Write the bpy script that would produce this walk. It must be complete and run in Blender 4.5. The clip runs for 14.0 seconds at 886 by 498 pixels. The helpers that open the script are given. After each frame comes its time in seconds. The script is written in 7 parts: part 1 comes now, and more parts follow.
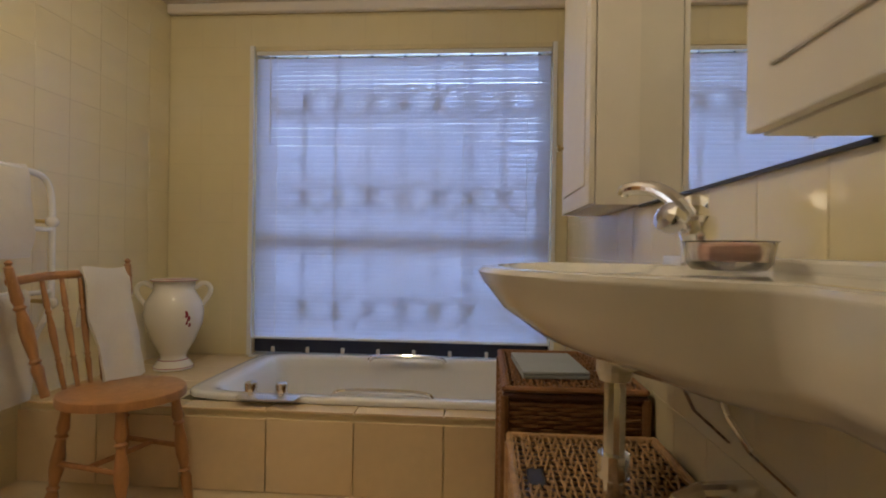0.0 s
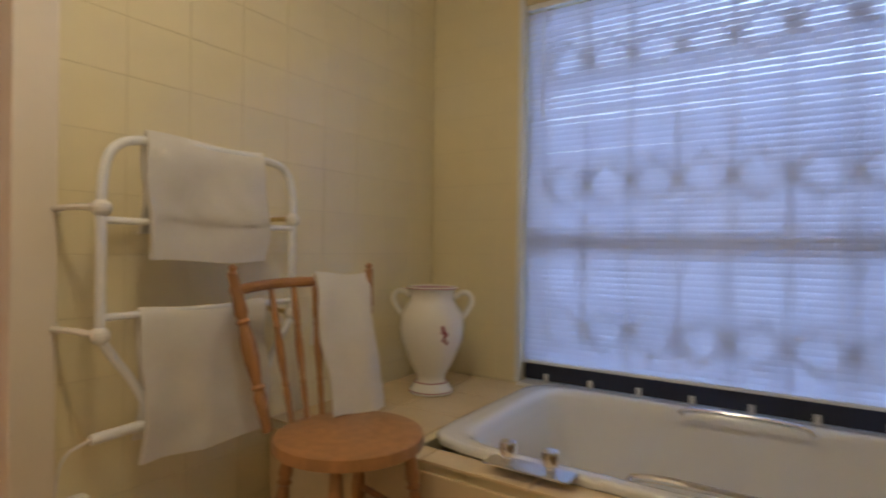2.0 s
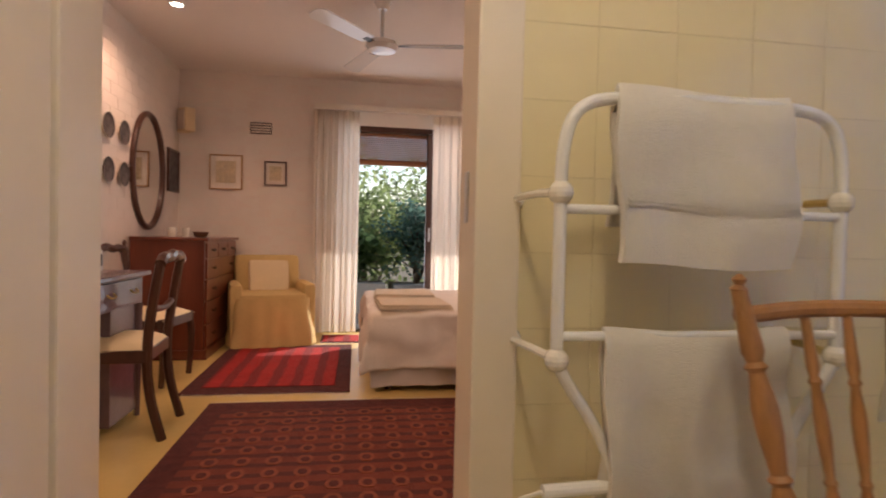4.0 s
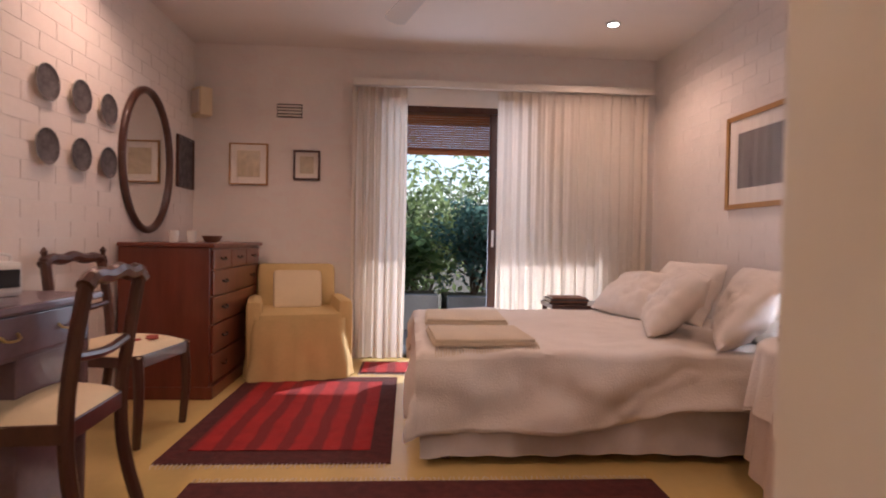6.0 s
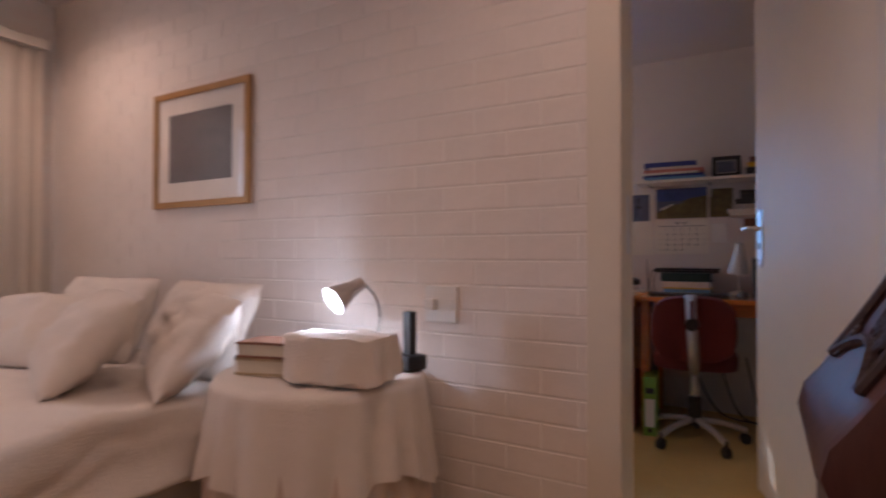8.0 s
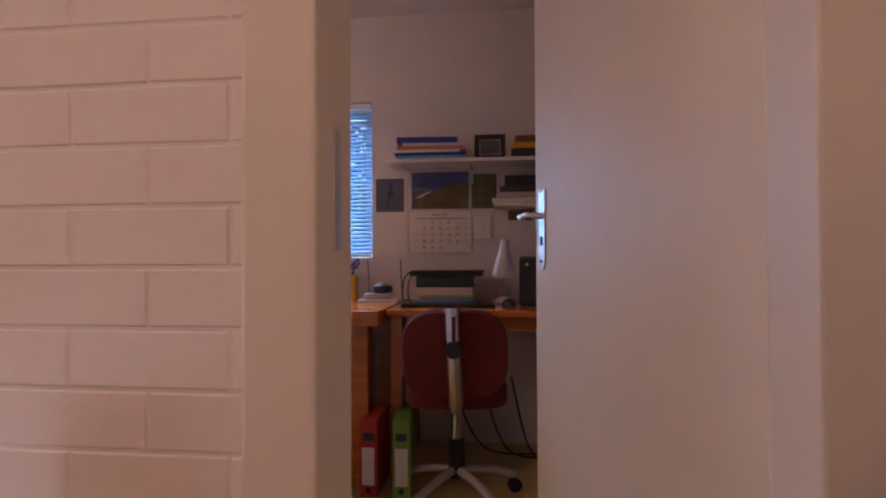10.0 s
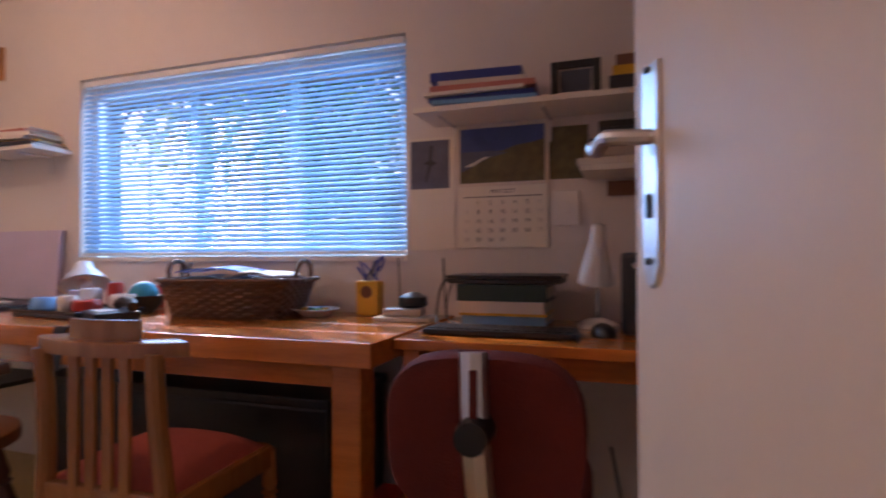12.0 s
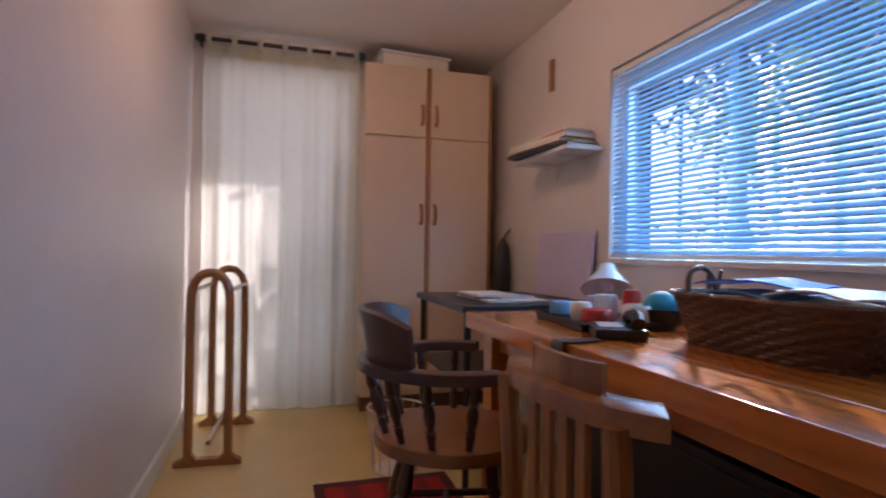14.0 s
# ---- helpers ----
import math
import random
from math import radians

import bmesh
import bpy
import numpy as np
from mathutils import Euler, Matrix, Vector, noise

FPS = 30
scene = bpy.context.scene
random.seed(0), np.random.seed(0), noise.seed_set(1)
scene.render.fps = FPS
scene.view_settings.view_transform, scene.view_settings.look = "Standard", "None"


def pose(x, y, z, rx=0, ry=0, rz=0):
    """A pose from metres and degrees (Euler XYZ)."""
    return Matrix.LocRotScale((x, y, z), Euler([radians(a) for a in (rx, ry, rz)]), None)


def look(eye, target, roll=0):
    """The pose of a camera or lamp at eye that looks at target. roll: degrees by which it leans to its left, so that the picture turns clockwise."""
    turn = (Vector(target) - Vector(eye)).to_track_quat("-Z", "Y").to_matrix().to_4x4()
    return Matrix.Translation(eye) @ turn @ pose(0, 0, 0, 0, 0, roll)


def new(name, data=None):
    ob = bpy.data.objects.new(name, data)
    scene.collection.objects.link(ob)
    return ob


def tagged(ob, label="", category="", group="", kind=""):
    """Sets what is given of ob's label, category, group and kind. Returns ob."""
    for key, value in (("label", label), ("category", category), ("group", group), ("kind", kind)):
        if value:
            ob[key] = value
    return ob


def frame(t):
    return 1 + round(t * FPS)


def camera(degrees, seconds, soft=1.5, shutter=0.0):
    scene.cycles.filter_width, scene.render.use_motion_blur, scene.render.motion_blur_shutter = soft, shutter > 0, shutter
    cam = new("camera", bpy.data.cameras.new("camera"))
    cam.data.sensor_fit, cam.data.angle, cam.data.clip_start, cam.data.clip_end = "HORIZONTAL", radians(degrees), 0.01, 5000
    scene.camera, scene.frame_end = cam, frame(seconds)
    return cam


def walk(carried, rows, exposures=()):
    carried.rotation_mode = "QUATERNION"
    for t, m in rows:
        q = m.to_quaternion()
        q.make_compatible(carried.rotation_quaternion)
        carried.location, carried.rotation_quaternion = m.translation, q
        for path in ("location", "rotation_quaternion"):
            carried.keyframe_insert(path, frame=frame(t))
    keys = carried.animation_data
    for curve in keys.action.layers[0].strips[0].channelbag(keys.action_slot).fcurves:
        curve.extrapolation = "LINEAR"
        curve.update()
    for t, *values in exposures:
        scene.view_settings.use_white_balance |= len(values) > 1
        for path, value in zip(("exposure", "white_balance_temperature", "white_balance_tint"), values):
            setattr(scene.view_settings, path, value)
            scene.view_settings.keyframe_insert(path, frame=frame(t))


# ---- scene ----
cam = camera(78.0, 14.0, soft=1.9, shutter=0.4)
# seconds, eye, yaw, pitch, roll (yaw to the left from +y, degrees)
PATH = [
    (0, (1.755, 0.810, 0.989), 4.41, -0.00, 0.79),
    (0.5, (1.716, 0.989, 0.992), 5.07, 0.04, 0.89),
    (1, (1.660, 1.159, 0.999), 8.03, -0.11, 1.00),
    (1.5, (1.587, 1.331, 0.996), 16.19, 0.07, 1.24),
    (2, (1.509, 1.574, 0.989), 33.53, -0.22, 0.79),
    (2.6, (1.357, 1.691, 0.994), 52.01, -0.91, 1.15),
    (3, (1.274, 1.750, 0.996), 62.61, -1.00, 1.39),
    (3.6, (1.143, 1.829, 0.995), 75.44, -1.17, 1.35),
    (4.2, (0.973, 1.866, 0.983), 82.99, -1.31, 1.30),
    (5.2, (0.440, 1.885, 0.985), 87.50, -1.10, 1.15),
    (6.3, (-0.154, 1.910, 0.990), 84.54, -0.90, 1.02),
    (6.5, (-0.227, 1.960, 0.993), 80.83, -0.86, 1.09),
    (7.1, (-0.445, 2.071, 0.989), 62.67, -0.31, 0.73),
    (7.5, (-0.610, 2.100, 0.970), 48.20, 0.45, 0.70),
    (8, (-0.725, 2.258, 0.967), 30.41, 0.88, 0.13),
    (8.7, (-0.816, 2.577, 0.962), 17.61, 0.58, -0.06),
    (9.7, (-0.842, 3.075, 0.968), 8.50, 0.95, -0.20),
    (10.8, (-0.812, 3.633, 0.976), 3.67, 0.46, -0.30),
    (11, (-0.798, 3.735, 0.974), 3.52, 0.54, -0.30),
    (11.5, (-0.756, 3.986, 0.958), 4.53, 0.75, -0.40),
    (12, (-0.760, 4.203, 0.964), 18.88, 0.72, -0.30),
    (12.5, (-0.834, 4.404, 0.956), 33.45, 1.06, 0.40),
    (13, (-0.935, 4.527, 0.968), 47.07, 0.86, 0.50),
    (13.5, (-1.050, 4.638, 0.977), 61.99, 0.49, 0.60),
    (14, (-1.112, 4.695, 0.979), 73.23, 0.43, 0.90),
]


def aim(eye, yaw, pitch, roll):
    y, p = radians(yaw), radians(pitch)
    ahead = Vector((-math.sin(y) * math.cos(p), math.cos(y) * math.cos(p), math.sin(p)))
    return look(eye, Vector(eye) + ahead, roll)


walk(cam, [(t, aim(eye, yaw, pitch, roll)) for t, eye, yaw, pitch, roll in PATH],
     [(0, -0.25, 6700, 10), (2.0, -0.2, 6600, 10), (4.2, 0.15, 6500, 16), (6.3, 0.05, 5600, 18), (7.5, -0.32, 5500, 16), (8.5, -0.2, 5400, 18), (10.8, 0.0, 6400, 32), (13.0, 0.1, 6200, 28), (14.0, -0.3, 6000, 24)])

# ---- world and light ----
SUN_FROM = Vector((-0.62, 0.50, 0.48)).normalized()
world = bpy.data.worlds.new("sky")
scene.world = world
world.use_nodes = True
wn = world.node_tree.nodes
sky = wn.new("ShaderNodeTexSky")
sky.sky_type = "NISHITA"
sky.sun_disc = False
sky.sun_elevation = math.asin(SUN_FROM.z)
sky.sun_rotation = math.atan2(SUN_FROM.x, SUN_FROM.y)
world.node_tree.links.new(sky.outputs[0], wn["Background"].inputs[0])
wn["Background"].inputs[1].default_value = 0.15

sun = new("sun", bpy.data.lights.new("sun", "SUN"))
sun.data.energy, sun.data.angle, sun.data.color = 5.0, radians(0.6), (1.0, 0.93, 0.84)
sun.matrix_world = look(SUN_FROM * 30, (0, 0, 0))


def lamp(name, kind, place, target, watts, colour, size=0.1, sizey=None, spot=120):
    ob = new(name, bpy.data.lights.new(name, kind))
    ob.data.energy, ob.data.color = watts, colour
    if kind == "AREA":
        ob.data.size = size
        if sizey:
            ob.data.shape, ob.data.size_y = "RECTANGLE", sizey
    else:
        ob.data.shadow_soft_size = size
    if kind == "SPOT":
        ob.data.spot_size, ob.data.spot_blend = radians(spot), 0.8
    ob.matrix_world = look(place, target)
    return ob


WARM = (1.0, 0.66, 0.40)
DAY = (0.70, 0.82, 1.0)
# daylight in the window openings
bath_day = lamp("window_light_bathroom", "AREA", (1.245, 4.32, 1.25), (1.245, 0, 1.25), 21, (0.43, 0.64, 1.0), 1.80, 1.84)
bath_day.data.spread = radians(60)
lamp("window_light_study", "AREA", (-2.395, 6.21, 1.345), (-2.395, 0, 1.2), 23, (0.34, 0.66, 1.0), 1.56, 0.74)
lamp("window_light_door", "AREA", (-4.60, 2.3, 1.1), (0, 2.3, 0.8), 11, (0.9, 0.93, 1.0), 1.2, 1.9)
lamp("window_light_curtain", "AREA", (-4.68, 4.7, 1.1), (0, 4.7, 0.9), 4.5, (0.9, 0.92, 1.0), 0.8, 1.9)
# ceiling downlights
SPOTS = [(-3.80, 3.30, 2.52), (-2.93, 0.63, 2.52), (-1.20, 3.05, 2.52), (-1.2, 0.9, 2.52)]
for place in SPOTS:
    lamp("downlight_lamp", "SPOT", (place[0], place[1], 2.485), (place[0], place[1], 0), 24 if place[0] > -1.5 and place[1] > 2 else 34, (1.0, 0.63, 0.42), 0.04, spot=150)
lamp("bathroom_lamp", "POINT", (0.95, 1.95, 2.32), (0.6, 1.1, 0), 24, (1.0, 0.86, 0.62), 0.09)
# added warm fill for the study walls and cupboard, without a fitting
lamp("study_fill", "POINT", (-3.0, 4.95, 2.12), (-3.0, 4.9, 0), 15, (1.0, 0.66, 0.42), 0.06)
lamp("bedside_bulb", "POINT", (-2.005, 3.63, 0.80), (-2.11, 3.45, 0.60), 4.2, (0.90, 0.94, 1.0), 0.03)

# ---- materials ----


def mat(name, rgb, rough=0.6, metal=0.0, var=0.12, scale=6.0, bump=0.0, bscale=60.0, trans=0.0, coat=0.0, rnd=0.0, stretch=None, spec=0.5):
    """A surface with broad variation of its colour, fine grain and relief."""
    m = bpy.data.materials.new(name)
    m.use_nodes = True
    nt = m.node_tree
    n, l = nt.nodes, nt.links
    bsdf = n["Principled BSDF"]
    bsdf.inputs["Roughness"].default_value = rough
    bsdf.inputs["Metallic"].default_value = metal
    bsdf.inputs["Coat Weight"].default_value = coat
    bsdf.inputs["Specular IOR Level"].default_value = spec
    co = n.new("ShaderNodeTexCoord")
    vec = co.outputs["Object"]
    if stretch:
        mp = n.new("ShaderNodeMapping")
        mp.inputs["Scale"].default_value = stretch
        l.new(vec, mp.inputs[0])
        vec = mp.outputs[0]
    big, fine = n.new("ShaderNodeTexNoise"), n.new("ShaderNodeTexNoise")
    big.inputs["Scale"].default_value, fine.inputs["Scale"].default_value = scale, scale * 9
    big.inputs["Detail"].default_value, fine.inputs["Detail"].default_value = 4, 3
    l.new(vec, big.inputs[0])
    l.new(vec, fine.inputs[0])
    add = n.new("ShaderNodeMath")
    add.operation = "MULTIPLY_ADD"
    add.inputs[1].default_value = 0.4
    l.new(fine.outputs[0], add.inputs[0])
    l.new(big.outputs[0], add.inputs[2])
    val = add.outputs[0]
    if rnd:
        info = n.new("ShaderNodeObjectInfo")
        mix = n.new("ShaderNodeMath")
        mix.operation = "MULTIPLY_ADD"
        mix.inputs[1].default_value = rnd
        l.new(info.outputs["Random"], mix.inputs[0])
        l.new(val, mix.inputs[2])
        val = mix.outputs[0]
    ramp = n.new("ShaderNodeMapRange")
    ramp.inputs[1].default_value, ramp.inputs[2].default_value = 0.35, 1.05
    ramp.inputs[3].default_value, ramp.inputs[4].default_value = 1 - var, 1 + var
    l.new(val, ramp.inputs[0])
    sc = n.new("ShaderNodeVectorMath")
    sc.operation = "SCALE"
    sc.inputs[0].default_value = rgb
    l.new(ramp.outputs[0], sc.inputs["Scale"])
    l.new(sc.outputs[0], bsdf.inputs["Base Color"])
    if bump:
        bn, bp = n.new("ShaderNodeTexNoise"), n.new("ShaderNodeBump")
        bn.inputs["Scale"].default_value = bscale
        bp.inputs["Strength"].default_value, bp.inputs["Distance"].default_value = bump, 0.01
        l.new(vec, bn.inputs[0])
        l.new(bn.outputs[0], bp.inputs["Height"])
        l.new(bp.outputs[0], bsdf.inputs["Normal"])
    if trans:
        tr, ms = n.new("ShaderNodeBsdfTranslucent"), n.new("ShaderNodeMixShader")
        l.new(sc.outputs[0], tr.inputs[0])
        ms.inputs[0].default_value = trans
        l.new(bsdf.outputs[0], ms.inputs[1])
        l.new(tr.outputs[0], ms.inputs[2])
        l.new(ms.outputs[0], n["Material Output"].inputs[0])
    return m


def glow(name, rgb, strength):
    m = bpy.data.materials.new(name)
    m.use_nodes = True
    b = m.node_tree.nodes["Principled BSDF"]
    b.inputs["Base Color"].default_value = (*rgb, 1)
    b.inputs["Emission Color"].default_value = (*rgb, 1)
    b.inputs["Emission Strength"].default_value = strength
    return m


def glass(name, rgb=(1, 1, 1), rough=0.0):
    m = bpy.data.materials.new(name)
    m.use_nodes = True
    b = m.node_tree.nodes["Principled BSDF"]
    b.inputs["Base Color"].default_value = (*rgb, 1)
    b.inputs["Transmission Weight"].default_value = 1.0
    b.inputs["Roughness"].default_value = rough
    b.inputs["IOR"].default_value = 1.45
    return m


def stripes(name, a, b, axis, freq, rough=0.9, c=None, thresh=0.5):
    """Woven cloth in bands along one axis, with weave and wear."""
    m = mat(name, a, rough, var=0.25, scale=12, bump=0.6, bscale=260)
    nt = m.node_tree
    n, l = nt.nodes, nt.links
    bsdf = n["Principled BSDF"]
    old = bsdf.inputs["Base Color"].links[0].from_socket
    co, sep = n.new("ShaderNodeTexCoord"), n.new("ShaderNodeSeparateXYZ")
    l.new(co.outputs["Object"], sep.inputs[0])
    ns, ad = n.new("ShaderNodeTexNoise"), n.new("ShaderNodeMath")
    ns.inputs["Scale"].default_value = 5
    ad.operation = "MULTIPLY_ADD"
    ad.inputs[1].default_value = 0.05
    l.new(ns.outputs[0], ad.inputs[0])
    l.new(sep.outputs[axis], ad.inputs[2])
    mu, si = n.new("ShaderNodeMath"), n.new("ShaderNodeMath")
    mu.operation, mu.inputs[1].default_value = "MULTIPLY", freq
    si.operation = "SINE"
    l.new(ad.outputs[0], mu.inputs[0])
    l.new(mu.outputs[0], si.inputs[0])
    mr = n.new("ShaderNodeMapRange")
    mr.inputs[1].default_value, mr.inputs[2].default_value = thresh - 0.35, thresh + 0.35
    l.new(si.outputs[0], mr.inputs[0])
    mx = n.new("ShaderNodeMix")
    mx.data_type = "RGBA"
    l.new(mr.outputs[0], mx.inputs[0])
    l.new(old, mx.inputs[6])
    mx.inputs[7].default_value = (*b, 1)
    l.new(mx.outputs[2], bsdf.inputs["Base Color"])
    return m


CREAM = mat("cream_tile", (0.78, 0.69, 0.45), 0.16, var=0.04, scale=1.5, bump=0.04, bscale=14, rnd=0.06)
GROUT = mat("tile_grout", (0.68, 0.59, 0.37), 0.6, var=0.08)
DECKT = mat("beige_tile", (0.72, 0.57, 0.36), 0.25, var=0.08, scale=3, bump=0.05, rnd=0.3)
BATHW = mat("white_acrylic", (0.80, 0.80, 0.79), 0.12, var=0.02, coat=0.4)
PORC = mat("white_porcelain", (0.82, 0.79, 0.72), 0.10, var=0.02, coat=0.5)
PAINT = mat("white_paint", (0.80, 0.75, 0.66), 0.45, var=0.05, scale=2, bump=0.05, bscale=40)
DOORP = mat("door_paint", (0.76, 0.68, 0.57), 0.46, var=0.05, scale=1.3, bump=0.06, bscale=9)
BRICKP = mat("painted_brick", (0.80, 0.72, 0.66), 0.5, var=0.06, scale=4, bump=0.14, bscale=22, rnd=0.2)
PLAST = mat("white_plaster", (0.80, 0.74, 0.68), 0.7, var=0.05, scale=2, bump=0.12, bscale=30)
STUDYW = mat("study_wall_paint", (0.74, 0.68, 0.64), 0.42, var=0.05, scale=1.5, bump=0.06, bscale=25)
CEIL = mat("ceiling_paint", (0.80, 0.74, 0.68), 0.8, var=0.03, scale=1.2, bump=0.05)
LINO = mat("yellow_floor", (0.66, 0.47, 0.17), 0.32, var=0.10, scale=3, bump=0.05, bscale=30)
BFLOOR = mat("bath_floor_tile", (0.68, 0.56, 0.38), 0.3, var=0.08, rnd=0.2)
CHROME = mat("chrome", (0.82, 0.82, 0.82), 0.09, 1.0, var=0.02)
STEEL = mat("brushed_steel", (0.70, 0.70, 0.71), 0.28, 1.0, var=0.04)
BRASS = mat("aged_brass", (0.62, 0.47, 0.20), 0.30, 1.0, var=0.12)
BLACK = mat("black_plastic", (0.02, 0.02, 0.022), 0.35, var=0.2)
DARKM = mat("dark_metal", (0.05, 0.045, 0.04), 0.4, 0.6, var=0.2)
PINE = mat("chair_wood", (0.39, 0.19, 0.072), 0.38, var=0.28, scale=5, bump=0.1, bscale=40, stretch=(6, 6, 0.8))
HONEY = mat("honey_pine", (0.34, 0.135, 0.040), 0.26, var=0.28, scale=5, bump=0.08, bscale=40, stretch=(6, 6, 0.8), coat=0.3)
DESKW = mat("desk_pine", (0.58, 0.18, 0.026), 0.16, var=0.28, scale=4, bump=0.05, stretch=(0.7, 9, 9), coat=0.3)
DARKW = mat("dark_mahogany", (0.070, 0.026, 0.016), 0.28, var=0.35, scale=5, stretch=(5, 5, 0.8), coat=0.2)
REDW = mat("red_mahogany", (0.15, 0.034, 0.016), 0.30, var=0.30, scale=4, stretch=(5, 5, 0.7), coat=0.2)
WICK = mat("dark_wicker", (0.20, 0.095, 0.036), 0.6, var=0.4, scale=40, bump=0.3, bscale=120, rnd=0.4)
WILLOW = mat("willow", (0.11, 0.055, 0.032), 0.55, var=0.4, scale=40, bump=0.3, bscale=120)
WICKL = mat("light_wicker", (0.46, 0.28, 0.13), 0.55, var=0.35, scale=40, bump=0.3, bscale=120)
TOWEL = mat("white_terry", (0.82, 0.78, 0.70), 0.95, var=0.05, scale=8, bump=0.7, bscale=380)
TOWELG = mat("blue_grey_cloth", (0.36, 0.40, 0.44), 0.95, var=0.08, bump=0.6, bscale=300)
LINEN = mat("bed_linen", (0.80, 0.72, 0.64), 0.9, var=0.05, scale=4, bump=0.35, bscale=140)
BASEC = mat("bed_base_cloth", (0.60, 0.54, 0.52), 0.95, var=0.08, bump=0.3, bscale=200)
THROW = mat("cream_blanket", (0.72, 0.60, 0.44), 0.95, var=0.08, bump=0.7, bscale=220)
SLIP = mat("yellow_slipcover", (0.66, 0.47, 0.20), 0.9, var=0.10, scale=5, bump=0.35, bscale=120)
CUSH = mat("cream_cushion", (0.78, 0.64, 0.42), 0.9, var=0.06, bump=0.3, bscale=160)
CURT = mat("sheer_curtain", (0.82, 0.74, 0.64), 0.9, var=0.06, scale=3, bump=0.2, bscale=200, trans=0.32)
CURT2 = mat("voile_curtain", (0.78, 0.76, 0.66), 0.9, var=0.06, scale=3, bump=0.2, bscale=200, trans=0.5)
# slat colours carry the blue of the daylight behind them, SLAT2 most
SLAT = mat("blind_slat", (0.72, 0.74, 0.84), 0.4, var=0.03, trans=0.45)
SLAT2 = mat("sky_tinted_slat", (0.40, 0.63, 0.80), 0.35, var=0.03, trans=0.35)
RUGR = stripes("red_kilim", (0.40, 0.014, 0.010), (0.21, 0.012, 0.011), 1, 44, thresh=0.2)
RUGD = stripes("oriental_rug", (0.17, 0.030, 0.016), (0.085, 0.016, 0.012), 0, 62, thresh=0.3)
RUGB = mat("rug_border", (0.095, 0.018, 0.015), 0.95, var=0.5, scale=22, bump=0.6, bscale=240)
RUGM = mat("rug_motif", (0.23, 0.060, 0.030), 0.95, var=0.3, scale=30)
MIRROR = mat("silver_mirror", (0.90, 0.91, 0.90), 0.01, 1.0, var=0.0)
GLASS = glass("clear_glass")
FRAMEG = mat("gilt_frame", (0.42, 0.22, 0.07), 0.35, 0.25, var=0.2)
MOUNT = mat("mount_board", (0.74, 0.66, 0.58), 0.8, var=0.04)
PRINTD = mat("dark_print", (0.10, 0.085, 0.085), 0.8, var=0.8, scale=22)
PRINTL = mat("light_print", (0.50, 0.40, 0.26), 0.8, var=0.35, scale=24)
BOOK1 = mat("paper", (0.70, 0.64, 0.52), 0.8, var=0.08, scale=30, stretch=(1, 1, 30))
BLUE = mat("blue_card", (0.035, 0.06, 0.30), 0.5, var=0.1)
SKYB = mat("light_blue_card", (0.16, 0.36, 0.62), 0.5, var=0.1)
PINK = mat("pink_card", (0.55, 0.20, 0.17), 0.6, var=0.1)
REDP = mat("red_plastic", (0.50, 0.035, 0.02), 0.35, var=0.1)
GREENP = mat("green_card", (0.20, 0.36, 0.05), 0.5, var=0.1)
YELP = mat("yellow_tin", (0.72, 0.42, 0.03), 0.4, var=0.15)
MAROON = mat("maroon_cloth", (0.15, 0.020, 0.015), 0.9, var=0.2, bump=0.4, bscale=200)
REDCL = mat("red_seat_cloth", (0.40, 0.075, 0.05), 0.9, var=0.15, bump=0.4, bscale=200)
BROWNC = mat("brown_card", (0.20, 0.09, 0.05), 0.6, var=0.15)
TEAL = mat("teal_ball", (0.02, 0.30, 0.42), 0.6, var=0.1)
WHITEP = mat("white_plastic", (0.78, 0.76, 0.73), 0.3, var=0.03)
WHITEM = mat("white_enamel", (0.80, 0.80, 0.79), 0.18, var=0.03, coat=0.4)
CUPB = mat("cupboard_cream", (0.74, 0.58, 0.42), 0.35, var=0.05, scale=1.5)
BAMB = mat("bamboo", (0.42, 0.16, 0.07), 0.6, var=0.3, scale=18, stretch=(1, 1, 12))
CONC = mat("pale_concrete", (0.46, 0.46, 0.45), 0.9, var=0.2, scale=4, bump=0.4)
PATIO = mat("grey_paving", (0.26, 0.27, 0.28), 0.85, var=0.2, scale=4, bump=0.3)
EARTH = mat("garden_ground", (0.12, 0.10, 0.055), 0.95, var=0.4, scale=3, bump=0.6)
EXTW = mat("outer_wall", (0.62, 0.58, 0.52), 0.8, var=0.1, bump=0.2)
BARK = mat("bark", (0.10, 0.07, 0.045), 0.9, var=0.4, scale=14, bump=0.6, stretch=(4, 4, 1))
LEAF = mat("green_leaf", (0.19, 0.29, 0.12), 0.28, var=0.5, scale=2.5, trans=0.7)
LEAF2 = mat("blue_green_leaf", (0.15, 0.26, 0.22), 0.25, var=0.5, scale=2.5, trans=0.7)
LEAF3 = mat("pale_leaf", (0.30, 0.38, 0.16), 0.28, var=0.4, scale=2.5, trans=0.7)
VIVID = mat("bright_blue_card", (0.01, 0.10, 0.55), 0.3, var=0.15)
GREEND = mat("dark_green_cover", (0.015, 0.04, 0.03), 0.4, var=0.2)
BULB = glow("lit_bulb", (1.0, 0.92, 0.80), 22)
BULBW = glow("lit_white_bulb", (0.95, 0.98, 1.0), 14)
SHADEM = mat("lamp_metal", (0.52, 0.47, 0.43), 0.35, 0.3, var=0.06)
LILAC = mat("lilac_paper", (0.60, 0.52, 0.66), 0.8, var=0.06)
HANDLEW = mat("handle_wood", (0.40, 0.17, 0.055), 0.4, var=0.2)
DRESSW = mat("dressing_table_wood", (0.16, 0.10, 0.12), 0.25, var=0.25, scale=5, coat=0.3)
